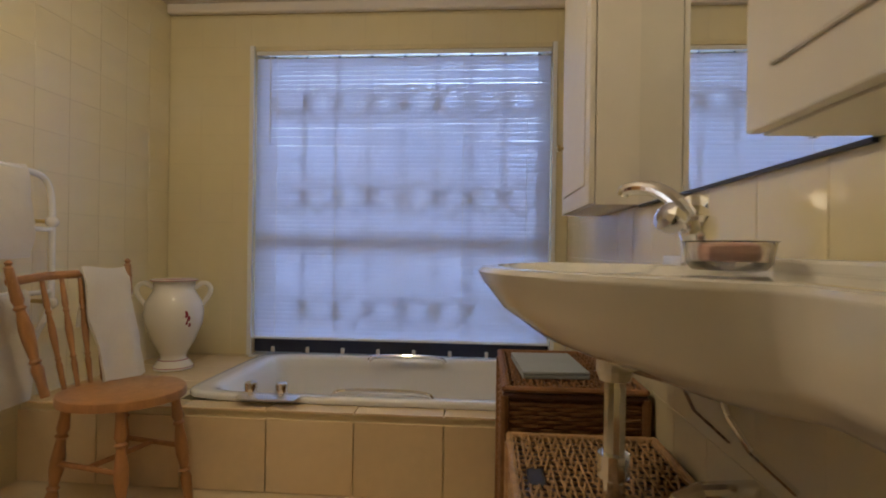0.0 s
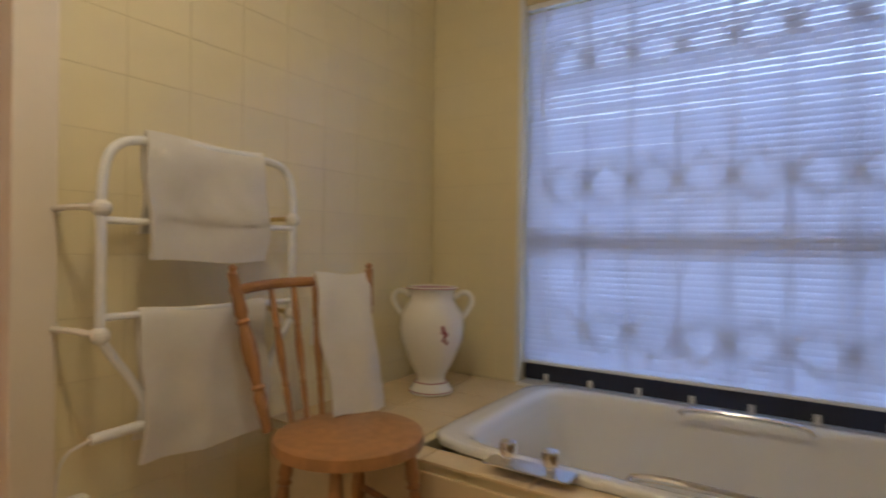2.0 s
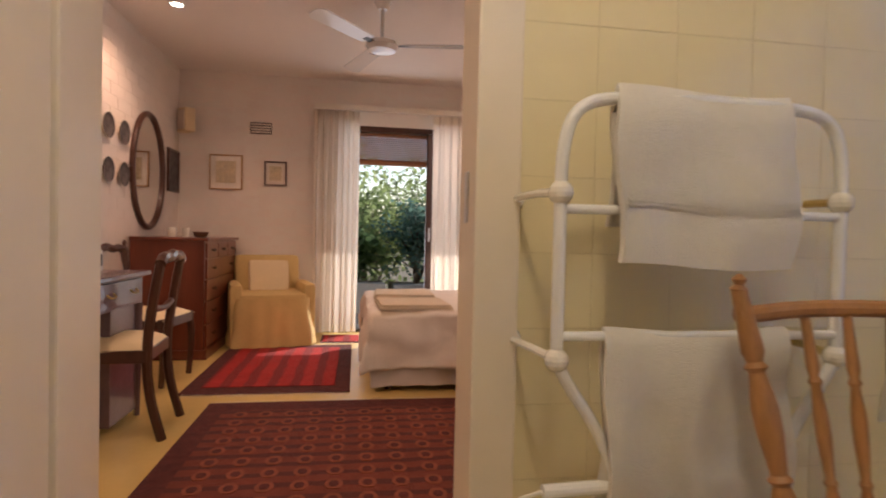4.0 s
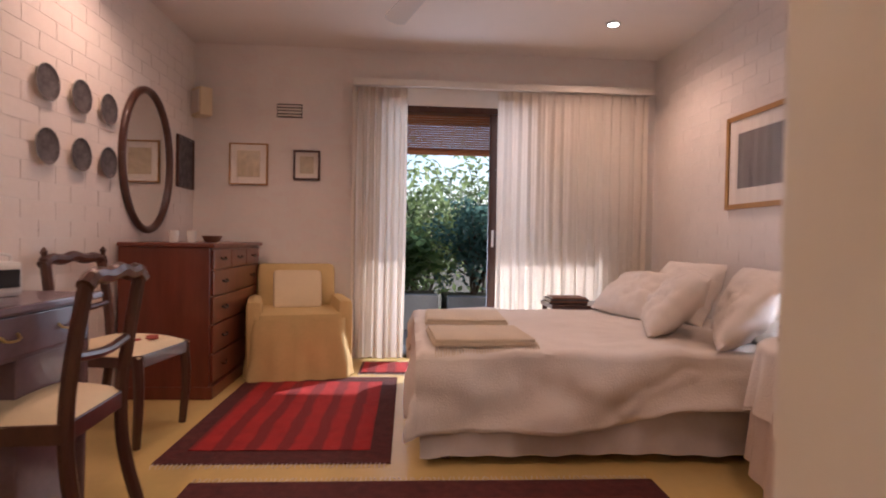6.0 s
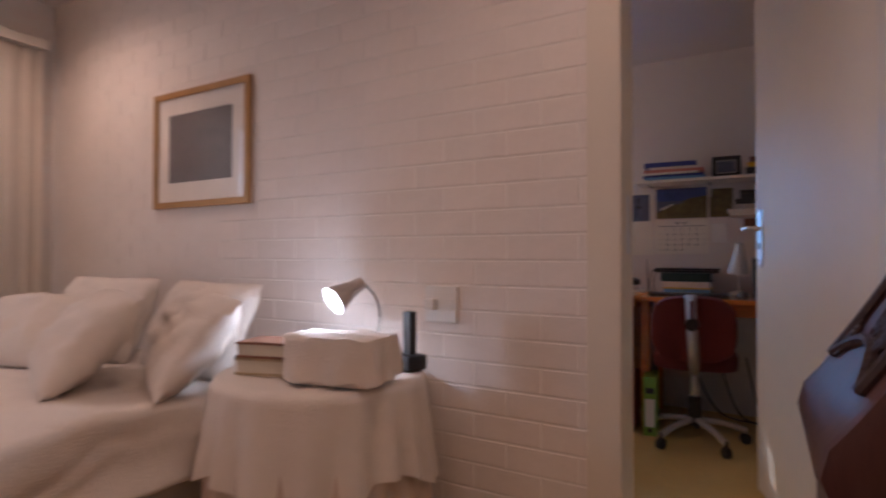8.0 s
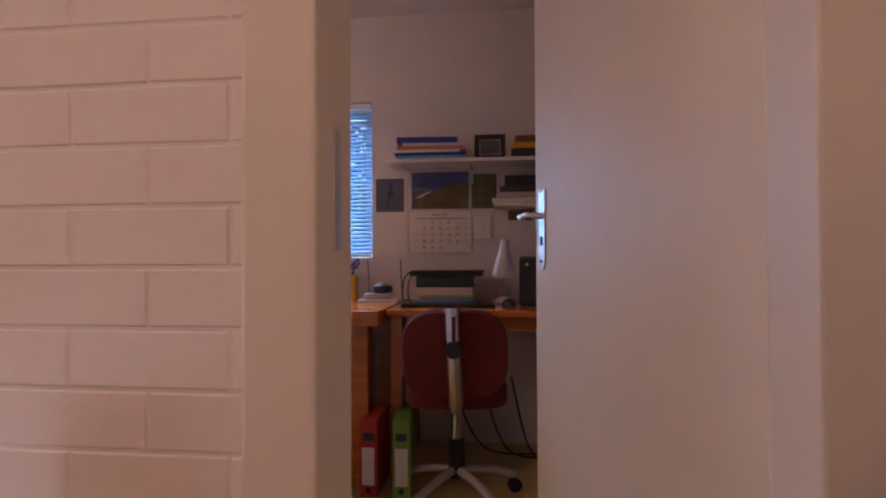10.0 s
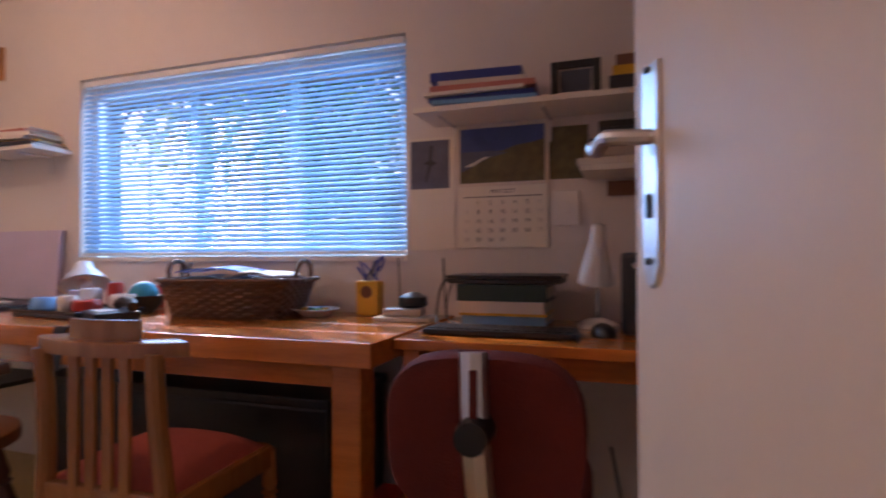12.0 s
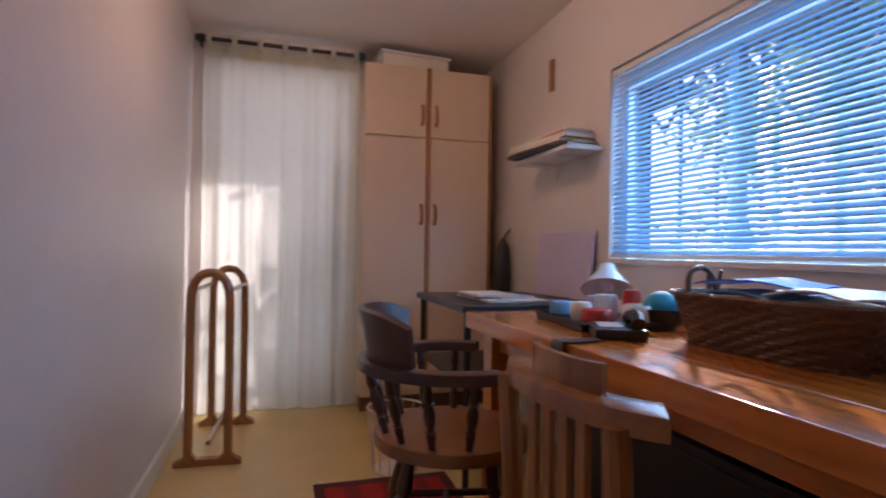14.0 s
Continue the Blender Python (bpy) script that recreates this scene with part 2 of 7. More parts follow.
FLOWER = mat("vase_flower", (0.30, 0.03, 0.05), 0.3, var=0.3)
INK = mat("ink", (0.04, 0.04, 0.05), 0.7, var=0.1)
PHOTOS = mat("photo_sky", (0.05, 0.08, 0.24), 0.4, var=0.35, scale=9)
PHOTOG = mat("photo_land", (0.13, 0.10, 0.035), 0.4, var=0.6, scale=30)
PHOTOB = mat("photo_sea", (0.10, 0.11, 0.17), 0.4, var=0.35, scale=15)

# ---- builders ----


def thing(name, label, category, place=(0, 0, 0), turn=0, group="", kind=""):
    ob = new(name)
    ob.matrix_world = pose(*place, 0, 0, turn)
    ob.empty_display_size = 0.05
    return tagged(ob, label, category, group, kind)


def part(name, bm, material, parent=None, label=""):
    if bm.faces and name not in ("leaf",):
        bmesh.ops.recalc_face_normals(bm, faces=bm.faces)
    me = bpy.data.meshes.new(name)
    bm.to_mesh(me)
    bm.free()
    me.materials.append(material)
    ob = new(name, me)
    ob.parent = parent
    if label:
        ob["label"] = label
    return ob


def smooth(ob, angle=40):
    me = ob.data
    me.polygons.foreach_set("use_smooth", [True] * len(me.polygons))
    me.set_sharp_from_angle(angle=radians(angle))
    return ob


def box(x0, x1, y0, y1, z0, z1, bev=0.0, bm=None, m=None):
    bm = bm or bmesh.new()
    r = bmesh.ops.create_cube(bm, size=1)
    vs = r["verts"]
    bmesh.ops.scale(bm, vec=(x1 - x0, y1 - y0, z1 - z0), verts=vs)
    bmesh.ops.translate(bm, vec=((x0 + x1) / 2, (y0 + y1) / 2, (z0 + z1) / 2), verts=vs)
    if bev:
        es = list({e for v in vs for e in v.link_edges})
        r = bmesh.ops.bevel(bm, geom=es, offset=bev, segments=2, profile=0.6, affect="EDGES")
        vs = list({v for f in r["faces"] for v in f.verts} | {v for v in vs if v.is_valid})
    if m:
        bmesh.ops.transform(bm, matrix=m, verts=vs)
    return bm


def rod(p0, p1, r0, r1=None, seg=12, bm=None):
    bm = bm or bmesh.new()
    p0, p1 = Vector(p0), Vector(p1)
    d = p1 - p0
    m = Matrix.Translation((p0 + p1) / 2) @ d.to_track_quat("Z", "Y").to_matrix().to_4x4()
    bmesh.ops.create_cone(bm, cap_ends=True, segments=seg, radius1=r0, radius2=r0 if r1 is None else r1, depth=d.length, matrix=m)
    return bm


def tube(pts, r, seg=8, bm=None, smoothing=0):
    """A round bar along points; smoothing rounds its bends."""
    bm = bm or bmesh.new()
    pts = [Vector(p) for p in pts]
    for _ in range(smoothing):
        q = [pts[0]]
        for a, b in zip(pts, pts[1:]):
            q += [a.lerp(b, 0.25), a.lerp(b, 0.75)]
        pts = q + [pts[-1]]
    rad = r if callable(r) else (lambda s: r)
    rings, up = [], None
    for i, p in enumerate(pts):
        t = (pts[min(i + 1, len(pts) - 1)] - pts[max(i - 1, 0)]).normalized()
        if up is None:
            up = t.orthogonal().normalized()
        up = (up - t * up.dot(t)).normalized()
        side = t.cross(up)
        rr = rad(i / max(1, len(pts) - 1))
        rings.append([bm.verts.new(p + rr * (math.cos(a) * up + math.sin(a) * side)) for a in (2 * math.pi * k / seg for k in range(seg))])
    for a, b in zip(rings, rings[1:]):
        for k in range(seg):
            bm.faces.new((a[k], a[(k + 1) % seg], b[(k + 1) % seg], b[k]))
    bm.faces.new(rings[0][::-1])
    bm.faces.new(rings[-1])
    return bm


def lathe(profile, seg=28, bm=None, m=None):
    """A turned body from (radius, height) pairs."""
    bm = bm or bmesh.new()
    rings = []
    for r, z in profile:
        rings.append([bm.verts.new((r * math.cos(2 * math.pi * k / seg), r * math.sin(2 * math.pi * k / seg), z)) for k in range(seg)])
    for a, b in zip(rings, rings[1:]):
        for k in range(seg):
            bm.faces.new((a[k], a[(k + 1) % seg], b[(k + 1) % seg], b[k]))
    bm.faces.new(rings[0][::-1])
    bm.faces.new(rings[-1])
    if m:
        bmesh.ops.transform(bm, matrix=m, verts=[v for ring in rings for v in ring])
    return bm


def sheet(fn, nu, nv, thick=0.0, bm=None, closed=False):
    """A surface from a function of u and v in 0..1, with thickness."""
    bm = bm or bmesh.new()
    g = [[bm.verts.new(fn(i / nu, j / nv)) for j in range(nv + 1)] for i in range(nu + (0 if closed else 1))]
    fs = []
    for i in range(nu):
        for j in range(nv):
            i2 = (i + 1) % len(g)
            fs.append(bm.faces.new((g[i][j], g[i2][j], g[i2][j + 1], g[i][j + 1])))
    if thick:
        bmesh.ops.recalc_face_normals(bm, faces=fs)
        bmesh.ops.solidify(bm, geom=fs, thickness=thick)
    return bm


def prism(outline, z0, z1, bev=0.0, bm=None, m=None):
    """An outline of (x, y) raised from z0 to z1."""
    bm = bm or bmesh.new()
    vs = [bm.verts.new((x, y, z0)) for x, y in outline]
    f = bm.faces.new(vs)
    r = bmesh.ops.extrude_face_region(bm, geom=[f])
    top = [v for v in r["geom"] if isinstance(v, bmesh.types.BMVert)]
    bmesh.ops.translate(bm, vec=(0, 0, z1 - z0), verts=top)
    allv = vs + top
    if bev:
        fs = {f for v in top for f in v.link_faces}
        es = [e for e in {e for v in top for e in v.link_edges} if all(v in top for v in e.verts)]
        bmesh.ops.bevel(bm, geom=es, offset=bev, segments=2, profile=0.6, affect="EDGES")
    if m:
        bmesh.ops.transform(bm, matrix=m, verts=list(bm.verts))
    return bm


def wob(x, y, z, s=1.0):
    return noise.noise(Vector((x, y, z)) * s)


def struct(name, bm, material, label, category="wall"):
    return tagged(part(name, bm, material), label, category, kind="structure")


def wall(name, axis, at, thick, lo, hi, z0, z1, holes, material, label):
    """A wall with thickness from `at` to at+thick across axis, from lo to hi, with openings (a, b, za, zb) through it."""
    bm = bmesh.new()
    cuts = sorted({lo, hi, *[h[0] for h in holes], *[h[1] for h in holes]})
    for a, b in zip(cuts, cuts[1:]):
        mid = (a + b) / 2
        zs, z = [], z0
        for h in sorted((h for h in holes if h[0] < mid < h[1]), key=lambda h: h[2]):
            zs.append((z, h[2]))
            z = h[3]
        zs.append((z, z1))
        for za, zb in zs:
            if zb - za > 0.001:
                t0, t1 = sorted((at, at + thick))
                if axis == "x":
                    box(t0, t1, a, b, za, zb, bm=bm)
                else:
                    box(a, b, t0, t1, za, zb, bm=bm)
    return struct(name, bm, material, label)
# ---- structure ----
H = 2.52
struct("ground", box(-400, 400, -400, 400, -0.62, -0.30), EARTH, "bare brown garden earth round the house", "ground")
struct("floor_slab", box(-4.62, 2.5, -0.9, 6.25, -0.28, -0.012), CONC, "concrete floor slab under the rooms", "floor")
struct("floor_bedroom", box(-4.62, -0.235, 0.1, 4.0, -0.011, 0.0), LINO, "yellowish vinyl floor of the bedroom", "floor")
struct("floor_study", box(-4.66, 0.2, 4.0, 6.15, -0.011, 0.0), LINO, "yellowish vinyl floor of the study", "floor")
struct("floor_bathroom", box(-0.235, 2.3, -0.7, 4.0, -0.011, 0.0), BFLOOR, "beige tiled bathroom floor", "floor")
struct("ceiling_bathroom", box(-0.2, 2.36, -0.7, 4.05, 2.44, 2.50), CEIL, "white painted bathroom ceiling", "ceiling")
struct("ceiling_bedroom", box(-4.60, -0.25, 0.1, 4.0, H, H + 0.08), CEIL, "white painted bedroom ceiling", "ceiling")
struct("ceiling_study", box(-5.1, 0.2, 4.03, 6.2, 2.27, 2.34), CEIL, "white painted study ceiling", "ceiling")
struct("roof", box(-5.5, 2.7, -1.1, 6.7, 2.66, 2.78), CONC, "flat roof over the rooms", "roof")

wall("wall_bathroom_window", "y", 4.006, 0.22, -0.1755, 2.36, 0, 2.44, [(0.36, 2.13, 0.34, 2.165)], GROUT, "cream tiled bathroom wall round the window")
wall("wall_bathroom_door", "x", -0.176, -0.12, -0.7, 4.226, 0, 2.64, [(1.225, 2.15, 0, 2.06)], GROUT, "tiled wall between bathroom and bedroom")
wall("wall_bathroom_basin", "x", 2.226, 0.14, -0.7, 4.006, 0, 2.44, [], GROUT, "cream tiled wall behind the basin")
wall("wall_bathroom_back", "y", -0.6, -0.1, -0.17, 2.226, 0, 2.44, [], CREAM, "cream wall at the end of the bathroom")
wall("wall_bedroom_garden", "x", -4.534, -0.22, 0.1, 4.0, 0, 2.64, [(1.55, 3.75, 0, 2.08)], PLAST, "white painted brick wall with the sliding door")
wall("wall_bedroom_mirror", "y", 0.164, -0.12, -4.75, -0.176, 0, 2.64, [], PLAST, "white painted brick wall behind the chest")
wall("wall_bedroom_study", "y", 3.956, 0.11, -4.534, -0.2965, 0, 2.64, [(-1.14, -0.42, 0, 2.08)], PLAST, "white painted brick wall between bedroom and study")
wall("wall_bedroom_passage", "x", -0.2965, -0.012, 0.17, 3.95, 0, 2.52, [(1.225, 2.15, 0, 2.06)], PLAST, "white plaster wall beside the bathroom door")
wall("wall_study_window", "y", 6.106, 0.2, -5.1, 0.2, 0, 2.64, [(-3.235, -1.555, 0.965, 1.81)], STUDYW, "off-white study wall with the window")
wall("wall_study_garden", "x", -4.62, -0.14, 4.066, 5.175, 0, 2.64, [(4.26, 5.1, 0, 2.1)], STUDYW, "study wall with the curtained glass door")
wall("wall_study_niche", "x", -5.02, -0.12, 5.175, 6.106, 0, 2.64, [], STUDYW, "off-white wall behind the cupboard")
wall("wall_study_end", "x", 0.15, 0.1, 4.066, 6.106, 0, 2.64, [], STUDYW, "plain end wall of the study")
struct("wall_study_lining", box(-4.619, -1.205, 4.067, 4.20, 0, 2.269), STUDYW, "plain off-white study wall opposite the window")
struct("trim_cornice", box(-0.17, 2.22, 3.95, 4.0, 2.38, 2.44, 0.015), CEIL, "white cornice under the bathroom ceiling", "trim")
struct("baseboard", box(-4.5, -1.24, 4.201, 4.217, 0.0, 0.09, 0.004), PAINT, "white skirting board in the study", "baseboard")


def door_frame(name, x0, x1, y0, y1, z1, along, label):
    """Two jambs and a head round an opening; along says which way the opening runs."""
    t = thing(name, label, "door frame", kind="structure")
    w = 0.075
    if along == "y":
        for a, b in ((y0 - w, y0 + 0.03), (y1 - 0.03, y1 + w)):
            part("jamb", box(x0, x1, a, b, 0, z1 + w, 0.006), DOORP, t)
        part("head", box(x0, x1, y0 + 0.032, y1 - 0.032, z1 - 0.03, z1 + w, 0.006), DOORP, t)
    else:
        for a, b in ((x0 - w, x0 + 0.03), (x1 - 0.03, x1 + w)):
            part("jamb", box(a, b, y0, y1, 0, z1 + w, 0.006), DOORP, t)
        part("head", box(x0 + 0.032, x1 - 0.032, y0, y1, z1 - 0.03, z1 + w, 0.006), DOORP, t)
    return t


fr = door_frame("door_frame_1", -0.335, -0.148, 1.245, 2.146, 2.04, "y", "cream painted door frame with a steel latch plate")
part("strike_plate", box(-0.25, -0.22, 2.1105, 2.1155, 1.02, 1.14, 0.001), STEEL, fr, "brushed steel latch plate")
fr = door_frame("door_frame_2", -1.12, -0.44, 3.925, 4.095, 2.06, "x", "cream painted door frame into the study")
part("strike_plate", box(-1.093, -1.088, 4.0, 4.03, 0.98, 1.16, 0.001), STEEL, fr, "brushed steel latch plate")


def door_leaf(name, place, turn, width, label):
    """A flush leaf hung at its origin, running along +x, with handles on both faces."""
    d = thing(name, label, "door", place, turn)
    part("leaf_panel", box(0, width, -0.02, 0.02, 0.008, 2.02, 0.003), DOORP, d)
    for s in (1, -1):
        p = prism([(-0.021, -0.105), (0.021, -0.105), (0.021, 0.105), (0.012, 0.122), (0, 0.128), (-0.012, 0.122), (-0.021, 0.105)], 0, 0.005, 0.0015,
                  m=pose(width - 0.055, 0.02 * s, 1.045, 90 if s < 0 else -90, 0, 0))
        plate = part("handle_plate", p, STEEL, d, "brushed steel backplate with keyhole")
        y = 0.025 * s
        part("lever", tube([(width - 0.055, y, 1.075), (width - 0.055, y + 0.036 * s, 1.075), (width - 0.03, y + 0.04 * s, 1.08), (width - 0.005, y + 0.04 * s, 1.068), (width + 0.012, y + 0.04 * s, 1.077)], 0.0085, 10, smoothing=2), STEEL, d, "curved steel lever handle")
        part("keyhole", box(width - 0.058, width - 0.052, min(y, y + 0.004 * s), max(y, y + 0.004 * s), 0.99, 1.015), BLACK, d)
        for dz in (-0.1, 0.1):
            part("screw", rod((width - 0.055, y + 0.001 * s, 1.045 + dz), (width - 0.055, y + 0.004 * s, 1.045 + dz), 0.004, seg=8), DARKM, d)
    part("key", tube([(width - 0.055, -0.02, 1.0), (width - 0.055, -0.06, 1.0), (width - 0.045, -0.072, 1.004), (width - 0.055, -0.084, 1.0), (width - 0.066, -0.072, 0.998), (width - 0.056, -0.06, 1.0)], 0.0022, 6), STEEL, d)
    return d


door_leaf("door_1", (-0.13, 1.25, 0), -4, 0.80, "open cream painted flush door with lever handle")
door_leaf("door_2", (-0.452, 4.06, 0.012), 109.2, 0.86, "open cream flush door with steel lever handle and key")

# ---- bathroom ----
BAR = mat("bar_paint", (0.22, 0.22, 0.23), 0.5, var=0.1)


def window_frame(name, axis, lo, hi, z0, z1, at, mullions, material, label, rail=None):
    """A glazed frame set in a wall opening."""
    w = thing(name, label, "window", kind="structure")
    f = 0.045
    spans = [(lo, lo + f), (hi - f, hi)] + [(m - f / 2, m + f / 2) for m in mullions]
    for a, b in spans:
        part("stile", box(a, b, at, at + 0.05, z0, z1, 0.004) if axis == "y" else box(at, at + 0.05, a, b, z0, z1, 0.004), material, w)
    edges = sorted(spans)
    for (a0, a1), (b0, b1) in zip(edges, edges[1:]):
        for za, zb in [(z0, z0 + f), (z1 - f, z1)] + ([(rail - 0.04, rail + 0.04)] if rail else []):
            part("rail", box(a1, b0, at + 0.002, at + 0.048, za, zb, 0.004) if axis == "y" else box(at + 0.002, at + 0.048, a1, b0, za, zb, 0.004), material, w)
        zs = [z0 + f, rail, z1 - f] if rail else [z0 + f, z1 - f]
        for za, zb in zip(zs, zs[1:]):
            p = part("pane", box(a1, b0, at + 0.022, at + 0.027, za, zb) if axis == "y" else box(at + 0.022, at + 0.027, a1, b0, za, zb), GLASS, w)
            p.visible_shadow = False
    return w


window_frame("window_1", "y", 0.36, 2.13, 0.345, 2.16, 4.125, [], WHITEM, "white framed bathroom window with a middle rail", rail=1.02)
bars = thing("burglar_bars", "dark steel burglar bars in a diamond pattern behind the blind", "window bars", (0, 4.075, 0))
for k in range(9):
    x = 0.46 + k * 0.2
    part("upright_bar", rod((x, 0, 0.345), (x, 0, 2.16), 0.008, seg=8), BAR, bars)
for z in (0.62, 1.29, 1.86):
    for k in range(8):
        x = 0.46 + k * 0.2
        part("diamond", tube([(x, 0, z), (x + 0.1, 0, z + 0.1), (x + 0.2, 0, z), (x + 0.1, 0, z - 0.1), (x, 0, z)], 0.012, 6), BAR, bars)


def blind(name, x0, x1, z0, z1, y, pitch, tilt, material, label, ladders, depth=0.027):
    """A venetian blind with a head rail, ladder cords, a wand and separate slats."""
    b = thing(name, label, "blind", (0, y, 0))
    part("head_rail", box(x0, x1, -0.016, 0.014, z1 - 0.026, z1, 0.002), WHITEM, b)
    part("bottom_rail", box(x0, x1, -0.012, 0.012, z0, z0 + 0.014, 0.003), WHITEM, b)
    w, n = (x1 - x0), int((z1 - 0.03 - z0 - 0.02) / pitch)

    def curve(u, v):
        s = (v - 0.5) * depth
        return Vector(((u - 0.5) * w, s * math.cos(radians(tilt)), s * math.sin(radians(tilt)) + 0.0025 * (1 - (2 * v - 1) ** 2)))
    mesh = part("slat", sheet(curve, 1, 4, 0.0006), material, b)
    mesh.location = ((x0 + x1) / 2, 0, z0 + 0.024)
    for k in range(1, n):
        o = new("slat", mesh.data)
        o.parent, o.location = b, ((x0 + x1) / 2, random.uniform(-0.0008, 0.0008), z0 + 0.024 + k * pitch)
        o.rotation_euler = (radians(random.uniform(-2, 2)), radians(random.uniform(-0.05, 0.05)), 0)
    for x in ladders:
        part("cord", rod((x, -0.014, z0), (x, -0.014, z1 - 0.02), 0.0012, seg=5), WHITEP, b)
    part("wand", rod((x0 + 0.09, -0.022, z1 - 0.03), (x0 + 0.09, -0.022, z1 - 0.55), 0.003, seg=6), WHITEP, b)
    return b


blind("venetian_blind", 0.368, 2.122, 0.435, 2.162, 4.022, 0.0262, 73, SLAT, "closed white venetian blind hanging over the bath", (0.50, 0.86, 1.62, 1.99), 0.0292)
for k, x in enumerate((0.52, 0.86, 1.24, 1.63)):
    part("pull_cord", tube([(x, 4.0, 0.44), (x + 0.02, 3.995, 0.41), (x + 0.05, 4.0, 0.385), (x + 0.07, 3.995, 0.40)], 0.002, 5, smoothing=1), WHITEP, bpy.data.objects["venetian_blind"])
struct("window_sill", box(0.36, 2.13, 3.96, 4.10, 0.32, 0.345, 0.005), BATHW, "white sill at the back of the bath", "sill")
trk = thing("window_track", "dark metal window track with small white clips", "window track", kind="structure")
part("track", box(0.362, 2.128, 4.045, 4.075, 0.352, 0.432, 0.003), mat("navy_metal", (0.03, 0.035, 0.06), 0.4, 0.3, var=0.2), trk)
for k in range(8):
    part("clip", box(0.47 + 0.215 * k, 0.49 + 0.215 * k, 4.030, 4.044, 0.348, 0.385, 0.003), WHITEP, trk, "small white plastic clip")
for a, b in ((0.335, 0.362), (2.128, 2.155)):
    struct("window_trim", box(a, b, 3.985, 4.01, 0.34, 2.19, 0.003), WHITEM, "thin white edge trim beside the blind", "trim")

# bath in its tiled deck
deck = tagged(part("bath_deck", box(-0.17, 0.446, 2.955, 4.0, 0.0, 0.325), GROUT), "tiled deck beside the bath", "ledge", kind="structure")
front = tagged(part("bath_front", box(0.447, 2.22, 2.955, 2.99, 0.0, 0.300), GROUT), "beige tiled front of the bath", "bath panel", kind="structure")
part("shelf_strip", box(0.447, 2.22, 2.955, 3.036, 0.300, 0.325), GROUT, front)
BT = box(-0.1765, 0.1765, -0.006, 0.006, -0.147, 0.147, 0.003)
tile0 = part("tile", BT, DECKT, front)
tile0.location = (0.529 + 0.179, 2.949, 0.150)
for k in range(-2, 5):
    if k:
        o = new("tile", tile0.data)
        o.parent, o.location = (deck if k < 0 else front), (0.529 + 0.179 + 0.358 * k, 2.949, 0.150)
strip0 = part("edge_tile", box(-0.1765, 0.1765, -0.05, 0.05, -0.005, 0.005, 0.002), DECKT, front)
strip0.location = (0.708, 2.993, 0.330)
for k in range(-2, 5):
    if k:
        o = new("edge_tile", strip0.data)
        o.parent, o.location = (deck if k < 0 else front), (0.708 + 0.358 * k, 2.993, 0.330)
top0 = part("ledge_tile", box(-0.142, 0.142, -0.156, 0.156, -0.004, 0.004, 0.002), DECKT, deck)
top0.location = (-0.024, 3.205, 0.329)
for i in range(2):
    for j in range(3):
        if i or j:
            o = new("ledge_tile", top0.data)
            o.parent, o.location = deck, (-0.024 + 0.289 * i, 3.205 + 0.317 * j, 0.329)


def bath_skin(u, v):
    """A rounded rectangular tub: v runs from the outer rim to the drain."""
    a = 2 * math.pi * u
    c, s = math.cos(a), math.sin(a)
    k = (abs(c) ** 9 + abs(s) ** 9) ** (-1 / 9)
    prof = [(1.0, 0.338), (1.0, 0.356), (0.985, 0.364), (0.90, 0.364), (0.875, 0.355), (0.84, 0.30), (0.78, 0.06), (0.70, 0.0), (0.35, -0.04), (0.01, -0.045)]
    f = v * (len(prof) - 1)
    i = min(int(f), len(prof) - 2)
    r = prof[i][0] + (prof[i + 1][0] - prof[i][0]) * (f - i)
    z = prof[i][1] + (prof[i + 1][1] - prof[i][1]) * (f - i)
    return Vector((k * c * 0.885 * r, k * s * 0.465 * (r if r > 0.8 else r * 0.94), z))


bath = thing("bathtub", "white built-in bathtub with chrome grips and taps", "bathtub", (1.335, 3.505, 0))
smooth(part("tub", sheet(bath_skin, 72, 27, closed=True), BATHW, bath), 60)
part("tap_plate", box(-0.60, -0.34, -0.545, -0.465, 0.3645, 0.370, 0.003), STEEL, bath, "steel plate under the bath taps")
for x in (-0.535, -0.405):
    tp = smooth(part("bath_tap", lathe([(0.016, 0.366), (0.016, 0.385), (0.024, 0.392), (0.026, 0.42), (0.022, 0.43), (0.008, 0.434)], 14, m=pose(x, -0.505, 0)), CHROME, bath, "fluted chrome bath tap"))
for y, z in ((-0.40, 0.372), (0.33, 0.378)):
    part("grip", tube([(-0.22, y, z - 0.02), (-0.20, y, z + 0.005), (0, y - 0.01, z + 0.014), (0.19, y, z + 0.005), (0.21, y, z - 0.02)], 0.011, 10, smoothing=2), CHROME, bath, "chrome hand grip")

# vase
vase = thing("vase", "tall cream two-handled vase with a maroon flower, on the ledge", "vase", (0.105, 3.61, 0.333), 31)
prof = [(0.085, 0.0), (0.098, 0.004), (0.098, 0.022), (0.088, 0.030), (0.080, 0.045), (0.062, 0.062), (0.068, 0.085), (0.105, 0.15), (0.140, 0.24), (0.148, 0.30), (0.140, 0.355), (0.108, 0.405), (0.098, 0.425), (0.104, 0.46), (0.118, 0.472), (0.114, 0.478), (0.098, 0.465), (0.090, 0.42), (0.01, 0.40)]
prof = [(r * 1.0, z) for r, z in prof]
smooth(part("vase_body", lathe(prof, 40), PORC, vase), 70)
for r, z in ((0.1185, 0.471), (0.075, 0.052), (0.0985, 0.014)):
    part("painted_line", lathe([(r, z - 0.0018), (r + 0.0012, z), (r, z + 0.0018)], 40), FLOWER, vase)
